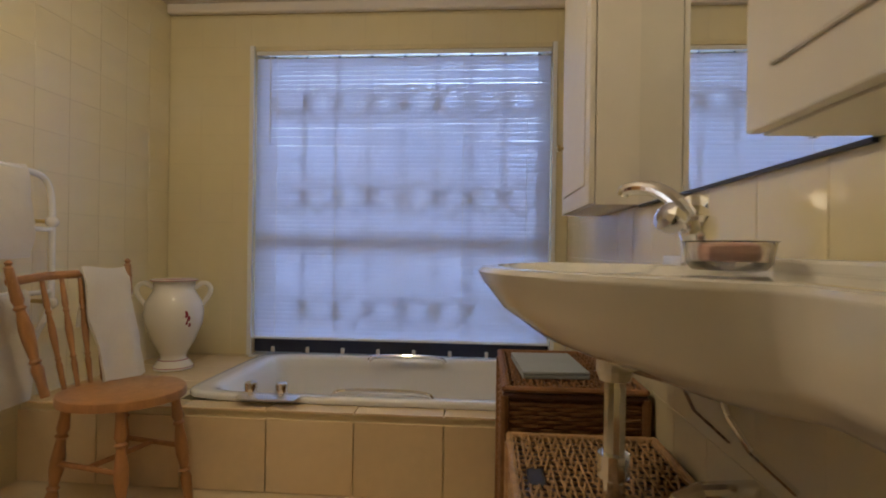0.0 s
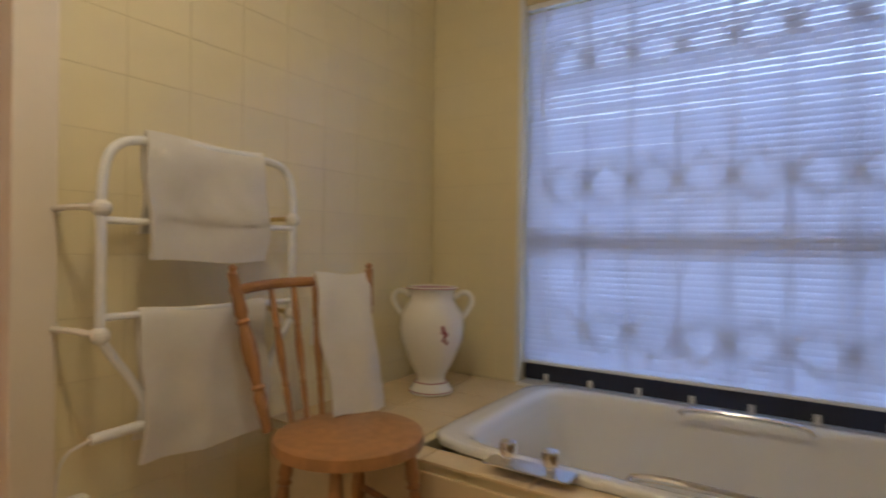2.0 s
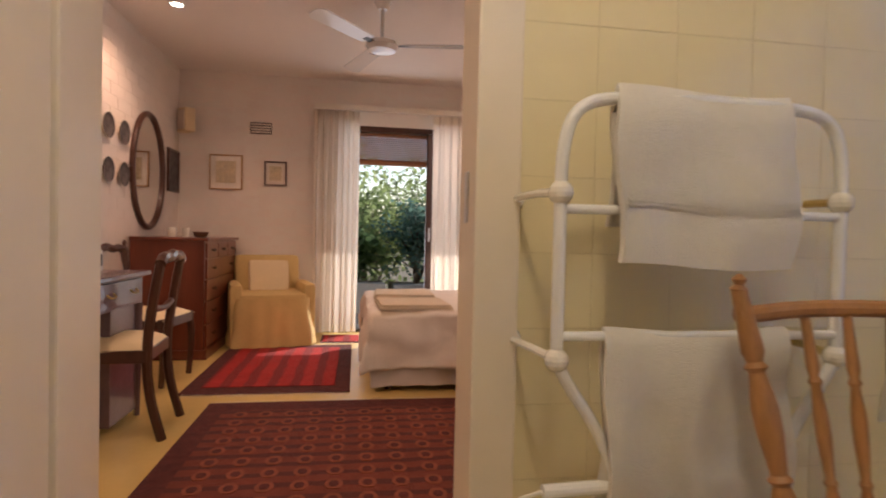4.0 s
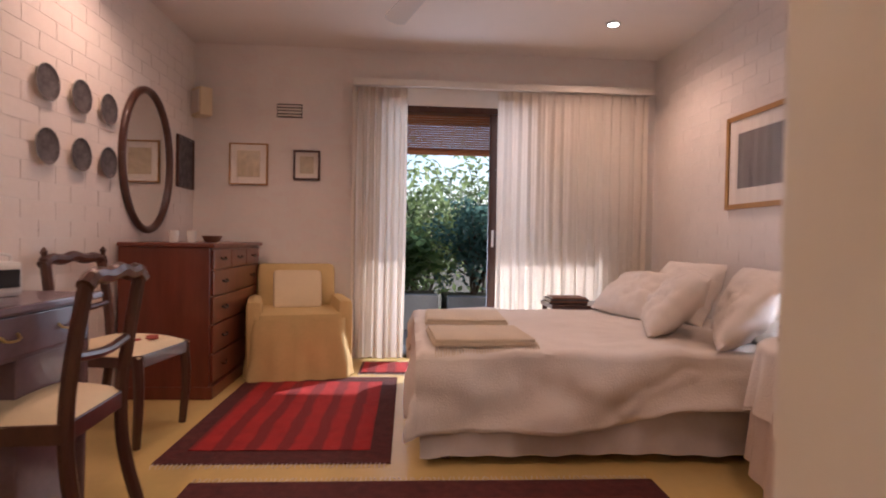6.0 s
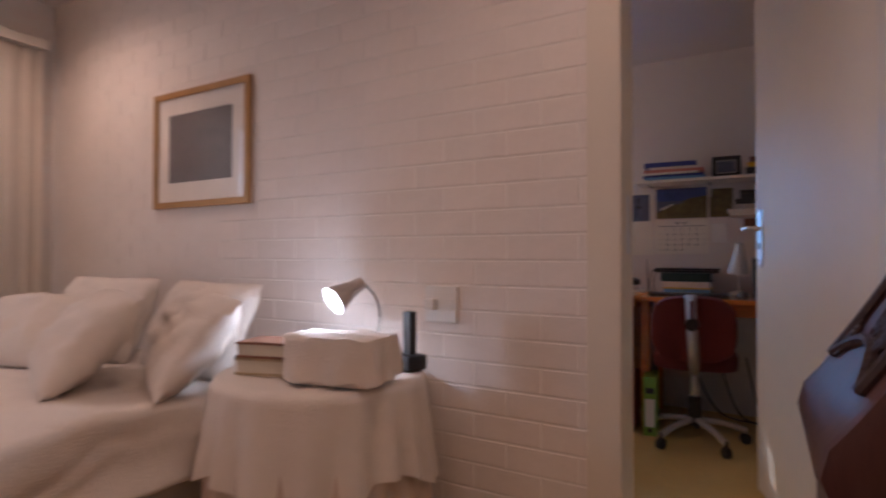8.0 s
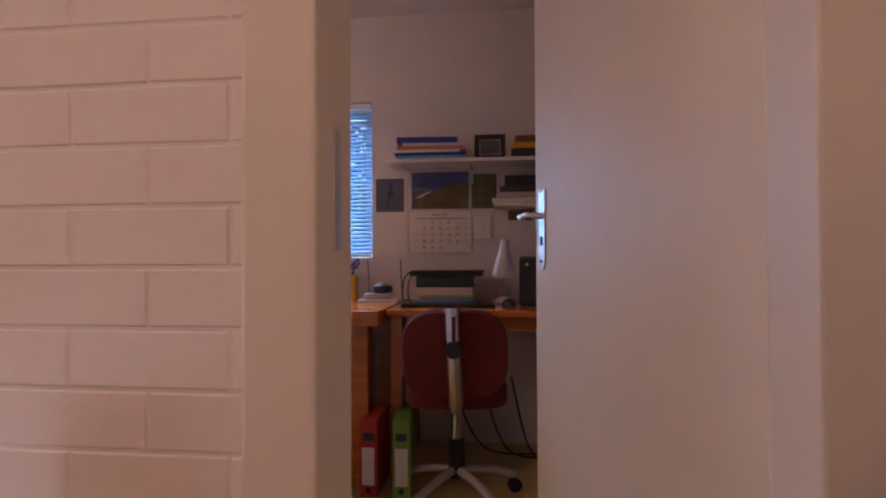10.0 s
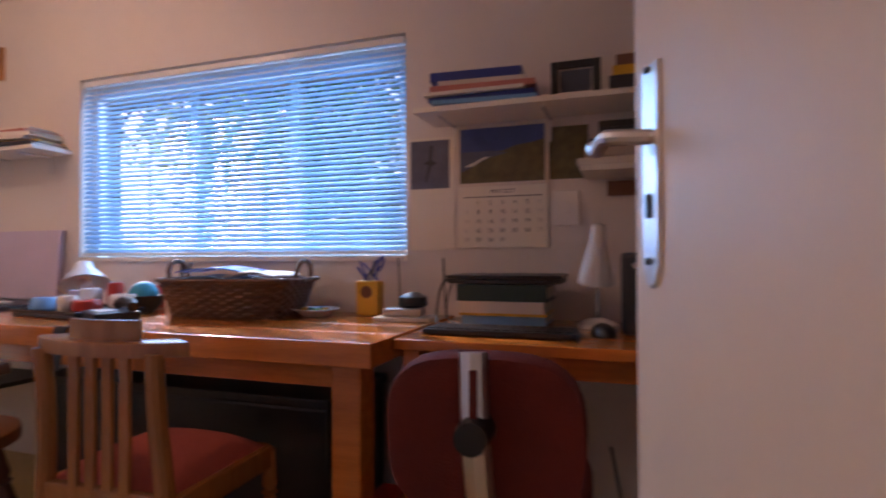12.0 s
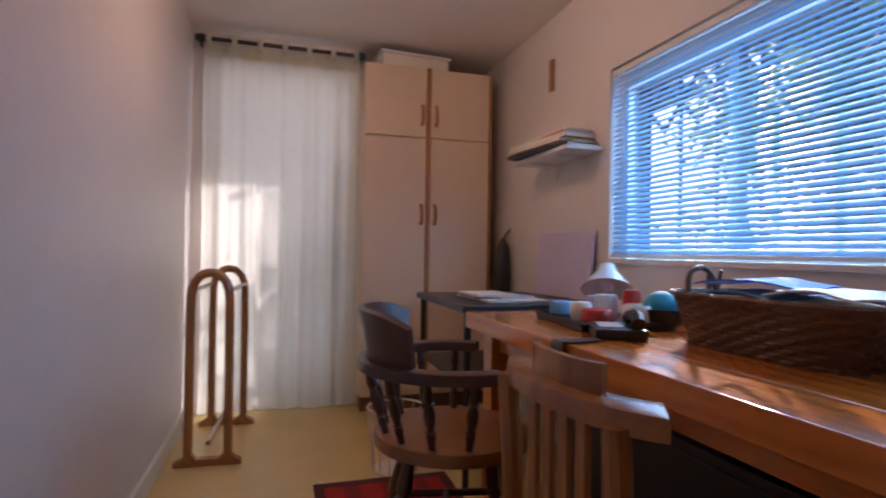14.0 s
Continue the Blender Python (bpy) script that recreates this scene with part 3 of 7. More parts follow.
for s in (1, -1):
    part("vase_handle", tube([(0.10 * s, -0.02 * s, 0.43), (0.14 * s, -0.03 * s, 0.462), (0.178 * s, -0.035 * s, 0.44), (0.176 * s, -0.035 * s, 0.395), (0.135 * s, -0.03 * s, 0.34)], 0.013, 10, smoothing=2), PORC, vase)
for k, (dx, dz, rr) in enumerate(((0.0, 0.30, 0.017), (0.013, 0.28, 0.014), (0.004, 0.258, 0.012), (0.018, 0.245, 0.010), (-0.012, 0.288, 0.009))):
    q = math.sqrt(0.1468 ** 2 - (dx + 0.05) ** 2)
    bm = bmesh.new()
    bmesh.ops.create_uvsphere(bm, u_segments=10, v_segments=6, radius=rr)
    bmesh.ops.scale(bm, vec=(1, 0.25, 1.2), verts=bm.verts)
    bmesh.ops.translate(bm, vec=(dx + 0.05, -q + 0.004 + (0.03 - dz * 0.1 if dz < 0.26 else 0), dz), verts=bm.verts)
    part("painted_flower", bm, FLOWER, vase)


def turned(p0, p1, r, bm=None):
    """A turned chair spindle with rings and swellings."""
    p0, p1 = Vector(p0), Vector(p1)
    d = p1 - p0
    m = Matrix.Translation(p0) @ d.to_track_quat("Z", "Y").to_matrix().to_4x4()
    L = d.length
    pr = [(0.75, 0), (0.8, 0.12), (1.0, 0.22), (0.7, 0.26), (1.05, 0.28), (0.7, 0.30), (1.1, 0.45), (1.15, 0.55), (0.7, 0.68), (1.05, 0.70), (0.7, 0.72), (1.0, 0.76), (0.8, 0.9), (0.7, 1.0)]
    return lathe([(a * r, b * L) for a, b in pr], 14, m=m)


# wooden chair with a towel
chair = thing("wooden_chair", "light brown turned wooden chair beside the towel rail", "chair", (0.435, 2.725, 0), -13)
disc = [(0.215 * math.cos(a) * (1.0 if math.cos(a) > 0 else 0.96), 0.212 * math.sin(a)) for a in (2 * math.pi * k / 36 for k in range(36))]
smooth(part("seat", prism(disc, 0.430, 0.462, 0.012), PINE, chair))
for sx, sy in ((1, 1), (1, -1), (-1, 1), (-1, -1)):
    smooth(part("leg", turned((0.12 * sx, 0.12 * sy, 0.432), (0.17 * sx, 0.15 * sy, 0.0), 0.021), PINE, chair))
part("stretcher", tube([(0.145, -0.14, 0.22), (-0.145, -0.14, 0.22)], 0.010), PINE, chair)
part("stretcher", tube([(0.145, 0.14, 0.22), (-0.145, 0.14, 0.22)], 0.010), PINE, chair)
part("stretcher", tube([(0.0, 0.14, 0.22), (0.0, -0.14, 0.22)], 0.010), PINE, chair)
for s in (1, -1):
    smooth(part("back_post", turned((-0.165, 0.165 * s, 0.455), (-0.245, 0.238 * s, 0.90), 0.020), PINE, chair))
    smooth(part("finial", lathe([(0.010, 0), (0.016, 0.008), (0.008, 0.016), (0.014, 0.026), (0.004, 0.036)], 12, m=pose(-0.246, 0.2385 * s, 0.895)), PINE, chair))
part("crest_rail", tube([(-0.238, -0.243, 0.855), (-0.262, -0.1, 0.872), (-0.265, 0.1, 0.872), (-0.238, 0.243, 0.855)], 0.016, 10, smoothing=2), PINE, chair)
for y in (-0.10, -0.035, 0.03, 0.095):
    smooth(part("spindle", turned((-0.185, y * 0.8, 0.458), (-0.26, y * 1.15, 0.862), 0.011), PINE, chair))


def drape(w, front, back, gap, waves, lean=0.0):
    """Cloth hung over a bar along y at the origin: front drop, back drop, with soft folds."""
    tot = front + back

    def fn(u, v):
        s = v * tot
        y = (u - 0.5) * w
        if s < back:
            z, x = -(back - s), -gap
        else:
            z, x = -(s - back), gap
        k = min(abs(s - back) / (gap * 2.2), 1.0)
        x *= math.sin(k * math.pi / 2)
        z += gap * 0.9 * (1 - k)
        hang = min(1.0, -min(z, 0) / 0.12)
        x += (0.008 * math.sin(u * waves * 6.28 + v * 2) + 0.020 * wob(y * 7, z * 6, waves) + 0.007 * wob(y * 18, z * 15, waves + 3)) * hang + lean * max(0, -z) * (1 if s >= back else 0.4)
        y += 0.010 * wob(z * 5, waves, y * 3) + 0.012 * math.sin(v * 9) * hang
        return Vector((x, y, z + 0.006 * math.sin(u * 5 + waves)))
    return fn


def towel(name, label, place, turn, w, front, back, gap, waves, thick=0.009, band=True, lean=0.0):
    t = thing(name, label, "towel", place, turn)
    smooth(part("cloth", sheet(drape(w, front, back, gap, waves, lean), 26, 40, thick), TOWEL, t), 80)
    if band:
        fn = drape(w - 0.012, front, back, gap + 0.006, waves, lean)
        for k, f in enumerate((0.60, 0.635)):
            a = (back + front * f) / (front + back)
            smooth(part("woven_band", sheet(lambda u, v: fn(u, a + (v - 0.5) * 0.008) + Vector((0.0035, 0, 0)), 26, 1, 0.002), TOWEL, t), 80)
    return t


towel("chair_towel", "white folded hand towel over the chair back", (0.221, 2.900, 0.882), -13, 0.20, 0.42, 0.22, 0.024, 1.4, 0.012, False, 0.24)

# heated towel rail
rail = thing("towel_rail", "white enamelled tubular towel rail on the tiled wall", "towel rail", (0.045, 0, 0))
Y0, Y1 = 2.24, 2.85
part("arch", tube([(0, Y0, 0.78), (0, Y0, 1.02), (0, Y0, 1.17), (0, Y0 + 0.03, 1.245), (0, Y0 + 0.12, 1.265), (0, Y1 - 0.12, 1.265), (0, Y1 - 0.03, 1.245), (0, Y1, 1.17), (0, Y1, 1.02), (0, Y1, 0.78)], 0.0125, 12, smoothing=2), WHITEM, rail)
for z in (1.045, 0.80):
    part("crossbar", rod((0, Y0, z), (0, Y1, z), 0.0095), WHITEM, rail)
for y, d in ((Y0, 1), (Y1, -1)):
    part("lower_arm", tube([(0, y, 0.79), (0.0, y, 0.74), (0, y + 0.10 * d, 0.60), (0, y + 0.13 * d, 0.50), (0, y + 0.13 * d, 0.42)], 0.012, 10, smoothing=2), WHITEM, rail)
    for z in (1.075, 0.755):
        bm = bmesh.new()
        bmesh.ops.create_uvsphere(bm, u_segments=14, v_segments=8, radius=0.024)
        bmesh.ops.translate(bm, vec=(0, y, z), verts=bm.verts)
        kn = part("bracket_knob", bm, PORC, rail, "cream ceramic bracket knob")
        part("wall_arm", tube([(0, y, z), (-0.10, y - 0.02 * d, z + 0.005), (-0.222, y - 0.03 * d, z)], 0.009, 8, smoothing=1), BRASS if d < 0 else PORC, rail)
        part("wall_rose", rod((-0.2215, y - 0.03 * d, z), (-0.205, y - 0.03 * d, z), 0.028, 0.022, 14), PORC, rail)
part("foot_bar", rod((0, Y0 + 0.13, 0.43), (0, Y1 - 0.13, 0.43), 0.0095), WHITEM, rail)
part("element_stub", rod((0, Y0 + 0.13, 0.505), (0, Y0 - 0.02, 0.50), 0.014), WHITEM, rail)
part("cable", tube([(0, Y0 - 0.02, 0.50), (-0.05, Y0 - 0.07, 0.46), (-0.12, Y0 - 0.05, 0.30), (-0.215, Y0 + 0.02, 0.25)], 0.004, 6, smoothing=2), WHITEP, rail)
part("plug", box(-0.217, -0.17, Y0 - 0.02, Y0 + 0.06, 0.21, 0.29, 0.008), WHITEP, rail)
towel("bath_towel", "white bath towel folded over the top of the rail", (0.045, 2.53, 1.268), 0, 0.37, 0.33, 0.26, 0.026, 1.2, 0.014)
towel("bath_towel", "white bath towel hanging from the lower bar", (0.045, 2.53, 0.803), 0, 0.40, 0.40, 0.34, 0.022, 2.1, 0.012, False)

# basin wall
basin = thing("basin", "wide white wall-hung porcelain basin with chrome mixer tap", "basin", (2.222, 1.78, 0.014))


def basin_skin(u, v):
    """The bowed basin: v from the wall-side rim round underneath."""
    t = (u - 0.5) * 2
    y = (0.42 if t > 0 else 1.30) * t
    bow = max(0.0, math.cos(min(1.0, abs(y) / 0.44) * math.pi / 2))
    depth = 0.19 + 0.29 * bow ** 0.8
    low = 0.142 + 0.018 * bow
    flat = [0.0, 0.55, 0.93, 0.985, 1.0, 0.99, 0.965, 0.90, 0.78, 0.50, 0.0]
    bowl = [0.0, 0.55, 0.93, 0.985, 1.0, 0.985, 0.91, 0.77, 0.60, 0.36, 0.0]
    drop = [1.0, 1.0, 1.0, 0.985, 0.94, 0.84, 0.56, 0.27, 0.08, 0.0, 0.0]
    blend = min(1.0, bow * 1.6)
    prof = [(p + (q - p) * blend, h) for p, q, h in zip(flat, bowl, drop)]
    f = v * (len(prof) - 1)
    i = min(int(f), len(prof) - 2)
    a = prof[i][0] + (prof[i + 1][0] - prof[i][0]) * (f - i)
    b = prof[i][1] + (prof[i + 1][1] - prof[i][1]) * (f - i)
    z = 0.948 - low * (1 - b)
    if b == 1.0:
        rr = math.hypot(y / 0.30, (a * depth - 0.27) / 0.17)
        if rr < 1:
            z -= 0.12 * (1 - rr ** 2.5)
        else:
            z += 0.0
    return Vector((-a * depth, y, z))


bm = sheet(basin_skin, 96, 40)
bmesh.ops.holes_fill(bm, edges=[e for e in bm.edges if len(e.link_faces) == 1])
smooth(part("bowl", bm, PORC, basin), 50)
part("back_ledge", box(-0.03, -0.001, -1.30, 0.42, 0.945, 0.968, 0.006), PORC, basin)
tap = smooth(part("tap_body", lathe([(0.030, 0.0), (0.030, 0.006), (0.024, 0.012), (0.026, 0.05), (0.034, 0.075), (0.028, 0.09), (0.01, 0.095)], 18, m=pose(-0.105, 0, 0.946)), CHROME, basin))
part("spout", tube([(-0.105, 0.0, 1.00), (-0.115, 0.015, 1.045), (-0.145, 0.05, 1.085), (-0.175, 0.085, 1.098), (-0.20, 0.11, 1.094), (-0.204, 0.113, 1.082)], lambda s: 0.017 - 0.006 * s, 12, smoothing=2), CHROME, basin)
for dx, dy in ((-0.035, -0.03), (0.004, 0.03)):
    part("tap_handle", lathe([(0.010, 0), (0.012, 0.02), (0.024, 0.03), (0.026, 0.055), (0.014, 0.06), (0.003, 0.061)], 10, m=Matrix.Translation((-0.105, 0, 1.005)) @ Vector((dx * 2, dy, 0.035)).to_track_quat("Z", "Y").to_matrix().to_4x4() @ pose(0, 0, 0.02)), CHROME, basin, "faceted chrome tap handle")
part("waste", lathe([(0.026, 0.752), (0.032, 0.77), (0.032, 0.80)], 16, m=pose(-0.24, 0.0, 0)), PORC, basin)
part("trap", tube([(-0.24, 0, 0.755), (-0.24, 0, 0.52), (-0.23, 0, 0.47), (-0.18, 0, 0.46), (-0.15, 0, 0.50), (-0.12, 0, 0.56), (-0.001, 0, 0.57)], 0.019, 12, smoothing=1), CHROME, basin, "chrome bottle trap")
part("collar", rod((-0.24, 0, 0.585), (-0.24, 0, 0.625), 0.028), CHROME, basin)
for y in (-0.12, 0.10):
    part("supply_pipe", tube([(-0.10, y * 0.4, 0.80), (-0.09, y, 0.70), (-0.002, y, 0.62)], 0.006, 8, smoothing=1), CHROME, basin)
soap = thing("soap_dish", "clear ribbed glass soap dish with a pink soap", "soap dish", (2.11, 1.64, 0.964))
smooth(part("dish", lathe([(0.050, 0), (0.058, 0.01), (0.062, 0.04), (0.066, 0.042), (0.058, 0.041), (0.050, 0.014), (0.005, 0.010)], 24), glass("dish_glass", (0.9, 0.85, 0.82), 0.12), soap))
part("soap", box(-0.038, 0.038, -0.026, 0.026, 0.014, 0.036, 0.01), mat("pink_soap", (0.55, 0.33, 0.27), 0.5), soap, "pink bar of soap")

mir = thing("wall_mirror", "frameless wall mirror with chrome clips over the basin", "mirror", (2.222, 0, 0))
part("mirror_glass", box(-0.008, -0.001, 1.50, 2.498, 1.130, 2.30, 0.001), MIRROR, mir)
part("dark_edge", box(-0.0085, -0.0005, 1.50, 2.498, 1.1235, 1.1295), BLACK, mir)
for y in (1.62, 2.42):
    part("mirror_clip", rod((-0.009, y, 1.16), (-0.014, y, 1.16), 0.008, seg=10), CHROME, mir)


def wall_cabinet(y0, y1, z0, z1, label):
    c = thing("bathroom_cabinet", label, "cabinet", (2.222, 0, 0), group="bathroom wall cabinets")
    part("carcass", box(-0.135, -0.001, y0, y1, z0, z1, 0.003), PAINT, c)
    n = max(1, round((y1 - y0) / 0.45))
    w = (y1 - y0) / n
    for k in range(n):
        a, b = y0 + k * w + 0.002, y0 + (k + 1) * w - 0.002
        d = part("cabinet_door", box(-0.156, -0.138, a, b, z0 + 0.002, z1 - 0.004, 0.003), PAINT, c)
        part("raised_panel", box(-0.161, -0.1555, a + 0.06, b - 0.06, z0 + 0.065, z1 - 0.07, 0.004), PAINT, d)
        fx = -0.1575
        kn = part("knob", lathe([(0.006, 0), (0.006, 0.01), (0.015, 0.016), (0.014, 0.026), (0.004, 0.03)], 14, m=pose(-0.156, b - 0.035 if k == 0 else a + 0.035, z0 + 0.27, 0, -90, 0)), BRASS, d, "small brass knob")
    return c


wall_cabinet(2.502, 3.08, 1.13, 2.36, "tall white panelled wall cabinet with brass knob")
wall_cabinet(0.62, 1.498, 1.13, 2.36, "white panelled wall cabinet beside the mirror")

# wicker


def wicker(name, label, x0, x1, y0, y1, z1, material, strand, lidmat, slot):
    """A woven box: corner posts, horizontal weavers as separate strips, and a woven lid."""
    w = thing(name, label, "basket", ((x0 + x1) / 2, (y0 + y1) / 2, 0))
    hx, hy = (x1 - x0) / 2, (y1 - y0) / 2
    part("liner", box(-hx + 0.012, hx - 0.012, -hy + 0.012, hy - 0.012, 0.0, z1 - 0.03), WICK, w)
    for sx in (1, -1):
        for sy in (1, -1):
            part("corner_post", rod((sx * hx, sy * hy, 0), (sx * hx, sy * hy, z1 - 0.02), 0.012, seg=8), material, w)
    bm = bmesh.new()
    rows = int((z1 - 0.04) / 0.012)
    for r in range(rows):
        z = 0.01 + r * 0.012
        ph = (r % 2) * math.pi
        for s in (1, -1):
            tube([(x, s * (hy - 0.004 + 0.005 * math.sin(x * 70 + ph)), z) for x in np.linspace(-hx, hx, 18)], 0.0055, 4, bm)
            tube([(s * (hx - 0.004 + 0.005 * math.sin(y * 70 + ph)), y, z) for y in np.linspace(-hy, hy, 20)], 0.0055, 4, bm)
    tagged(part("weave", bm, material, w), kind="stuff")
    # lid core in dark wood colour stands in for shade between the strands
    lid = part("lid", box(-hx - 0.006, hx + 0.006, -hy - 0.006, hy + 0.006, z1 - 0.030, z1 - 0.012, 0.006), DARKW, w)
    bm = bmesh.new()
    row = strand * 2.4
    for r in range(int(2 * hy / row)):
        y = -hy + 0.012 + r * row
        cuts = [(-hx, slot[0] - 0.02), (slot[0] + 0.02, hx)] if slot and abs(y - slot[1]) < 0.05 else [(-hx, hx)]
        for a, b in cuts:
            tube([(a, y, z1 - 0.005), (b, y, z1 - 0.005)], strand * 0.22, 4, bm)
    for c in range(int(2 * hx / strand)):
        x = -hx + 0.006 + c * strand
        cuts = [(-hy, slot[1] - 0.05), (slot[1] + 0.05, hy)] if slot and abs(x - slot[0]) < 0.022 else [(-hy, hy)]
        for a, b in cuts:
            n = max(5, int((b - a) / row * 4))
            tube([(x + 0.0035 * math.sin(y * math.pi / row + c), y, z1 - 0.003 + 0.006 * math.sin(y * math.pi / row + (c % 2) * math.pi)) for y in np.linspace(a, b, n)], strand * 0.30, 4, bm)
    tagged(part("lid_weave", bm, lidmat, lid), kind="stuff")
    for s in (1, -1):
        part("rim", tube([(s * hx, -hy, z1 - 0.002), (s * hx, hy, z1 - 0.002)], 0.009, 8), material, w)
        part("rim", tube([(-hx, s * hy, z1 - 0.002), (hx, s * hy, z1 - 0.002)], 0.009, 8), material, w)
    if slot:
        # solid dark block, the slot's inner shade is put into its colour
        part("handle_slot", box(slot[0] - 0.018, slot[0] + 0.018, slot[1] - 0.045, slot[1] + 0.045, z1 - 0.02, z1 - 0.004, 0.004), INK, w)
    return w


wicker("wicker_hamper", "dark brown woven wicker laundry hamper by the bath", 1.815, 2.20, 2.34, 2.90, 0.605, WICK, 0.011, WICK, None)
wicker("wicker_box", "long light brown wicker box under the basin", 1.825, 2.20, 1.10, 2.27, 0.500, WICKL, 0.0115, WICKL, (-0.14, 0.33))
gt = thing("folded_cloth", "folded blue-grey cloth on the hamper", "cloth", (1.96, 2.60, 0.607), 4)
for k in range(2):
    part("fold", box(-0.10, 0.10, -0.15, 0.15, 0.012 * k, 0.012 * k + 0.0115, 0.005), TOWELG, gt)

# ---- bedroom ----
sd = thing("sliding_door", "dark brown framed glass sliding door standing half open", "sliding door", kind="structure")
part("head", box(-4.66, -4.54, 1.55, 3.75, 2.03, 2.08, 0.004), DARKW, sd)
part("sill", box(-4.66, -4.54, 1.55, 3.75, 0.0, 0.03, 0.004), DARKM, sd)
for a, b in ((1.55, 1.60), (3.70, 3.75)):
    part("jamb", box(-4.66, -4.54, a, b, 0.03, 2.03, 0.004), DARKW, sd)
for a, b in ((2.56, 2.635), (3.63, 3.70)):
    part("stile", box(-4.615, -4.575, a, b, 0.03, 2.03, 0.004), DARKW, sd)
for a, b in ((0.03, 0.10), (1.96, 2.03)):
    part("rail", box(-4.612, -4.578, 2.635, 3.63, a, b, 0.004), DARKW, sd)
pn = part("pane", box(-4.598, -4.593, 2.635, 3.63, 0.10, 1.96), GLASS, sd)
pn.visible_shadow = False
part("door_pull", box(-4.575, -4.552, 2.585, 2.605, 0.93, 1.07, 0.003), STEEL, sd, "steel pull handle")

rl = thing("curtain_rail", "white wooden curtain rail over the sliding door", "curtain rail", (0, 0, 0))
part("rail_board", box(-4.53, -4.40, 1.44, 3.86, 2.222, 2.245, 0.004), PAINT, rl)
part("rail_front", box(-4.399, -4.385, 1.44, 3.86, 2.195, 2.248, 0.004), PAINT, rl)


def curtain(name, label, axis, lo, hi, z0, z1, at, folds, depth, material, swing=0.0):
    c = thing(name, label, "curtain")

    def fn(u, v):
        s = lo + (hi - lo) * u
        ph = u * folds * 2 * math.pi
        d = depth * (0.45 + 0.55 * (1 - v)) * (math.sin(ph + 0.5 * math.sin(ph * 0.37)) + 0.4 * math.sin(ph * 2.3 + 1))
        d += 0.012 * wob(s * 6, v * 3, 1.7)
        s += 0.012 * math.sin(ph * 0.7 + v * 3) * (1 - v) + swing * (1 - v) * (u - 0.5)
        z = z0 + (z1 - z0) * v
        return Vector((at + d, s, z)) if axis == "x" else Vector((s, at + d, z))
    smooth(part("cloth", sheet(fn, int(folds * 12), 18, 0.0), material, c), 80)
    part("header_tape", sheet(lambda u, v: fn(u, 0.965 + 0.035 * v) + Vector((0.003, 0, 0)), int(folds * 12), 1, 0.002), material, c)
    return c


curtain("curtain", "cream gathered curtain drawn to the side of the door", "x", 1.43, 1.87, 0.02, 2.19, -4.44, 7, 0.028, CURT)
curtain("curtain", "cream sheer curtain drawn across the glass door", "x", 2.60, 3.85, 0.02, 2.19, -4.44, 14, 0.020, CURT)

# outside
struct("pavement", box(-6.9, -4.76, -0.4, 6.5, -0.30, -0.06, 0.01), PATIO, "grey paved patio outside the door", "patio")
awn = thing("bamboo_blind", "rolled reddish bamboo blind under the porch roof", "bamboo blind", (-4.95, 0, 0))
for k in range(16):
    part("bamboo_slat", rod((0, 1.2, 1.80 + k * 0.021), (0, 3.9, 1.80 + k * 0.021), 0.0095, seg=6), BAMB, awn)
part("bamboo_slat", rod((0, 1.2, 1.772), (0, 3.9, 1.772), 0.03, seg=10), BAMB, awn)
for y in (1.4, 2.5, 3.7):
    part("hanging_cord", rod((0, y, 1.76), (0, y, 2.30), 0.004, seg=6), BAMB, awn)
# unseen roofs, outer edges set by how high sun may reach the curtains
struct("shading_porch_roof", box(-6.40, -4.76, -0.6, 5.0, 2.30, 2.38), EXTW, "unseen flat porch roof, sized to limit the sun on the curtains", "roof")
struct("shading_porch_roof", box(-5.75, -4.76, 5.003, 8.0, 2.30, 2.38), EXTW, "unseen narrow roof added to trim the sun on the study curtain", "roof")
for y0, y1, x0, mt in ((0.4, 2.25, -6.3, CONC), (2.35, 4.2, -6.15, PATIO)):
    pl = thing("planter", "low pale concrete garden planter wall", "planter", (x0, 0, 0), group="garden planters")
    part("planter_wall", box(-0.18, 0, y0, y1, -0.30, 0.34, 0.01), mt, pl)
    part("soil", box(-1.2, -0.182, y0, y1, -0.30, 0.28), EARTH, pl)


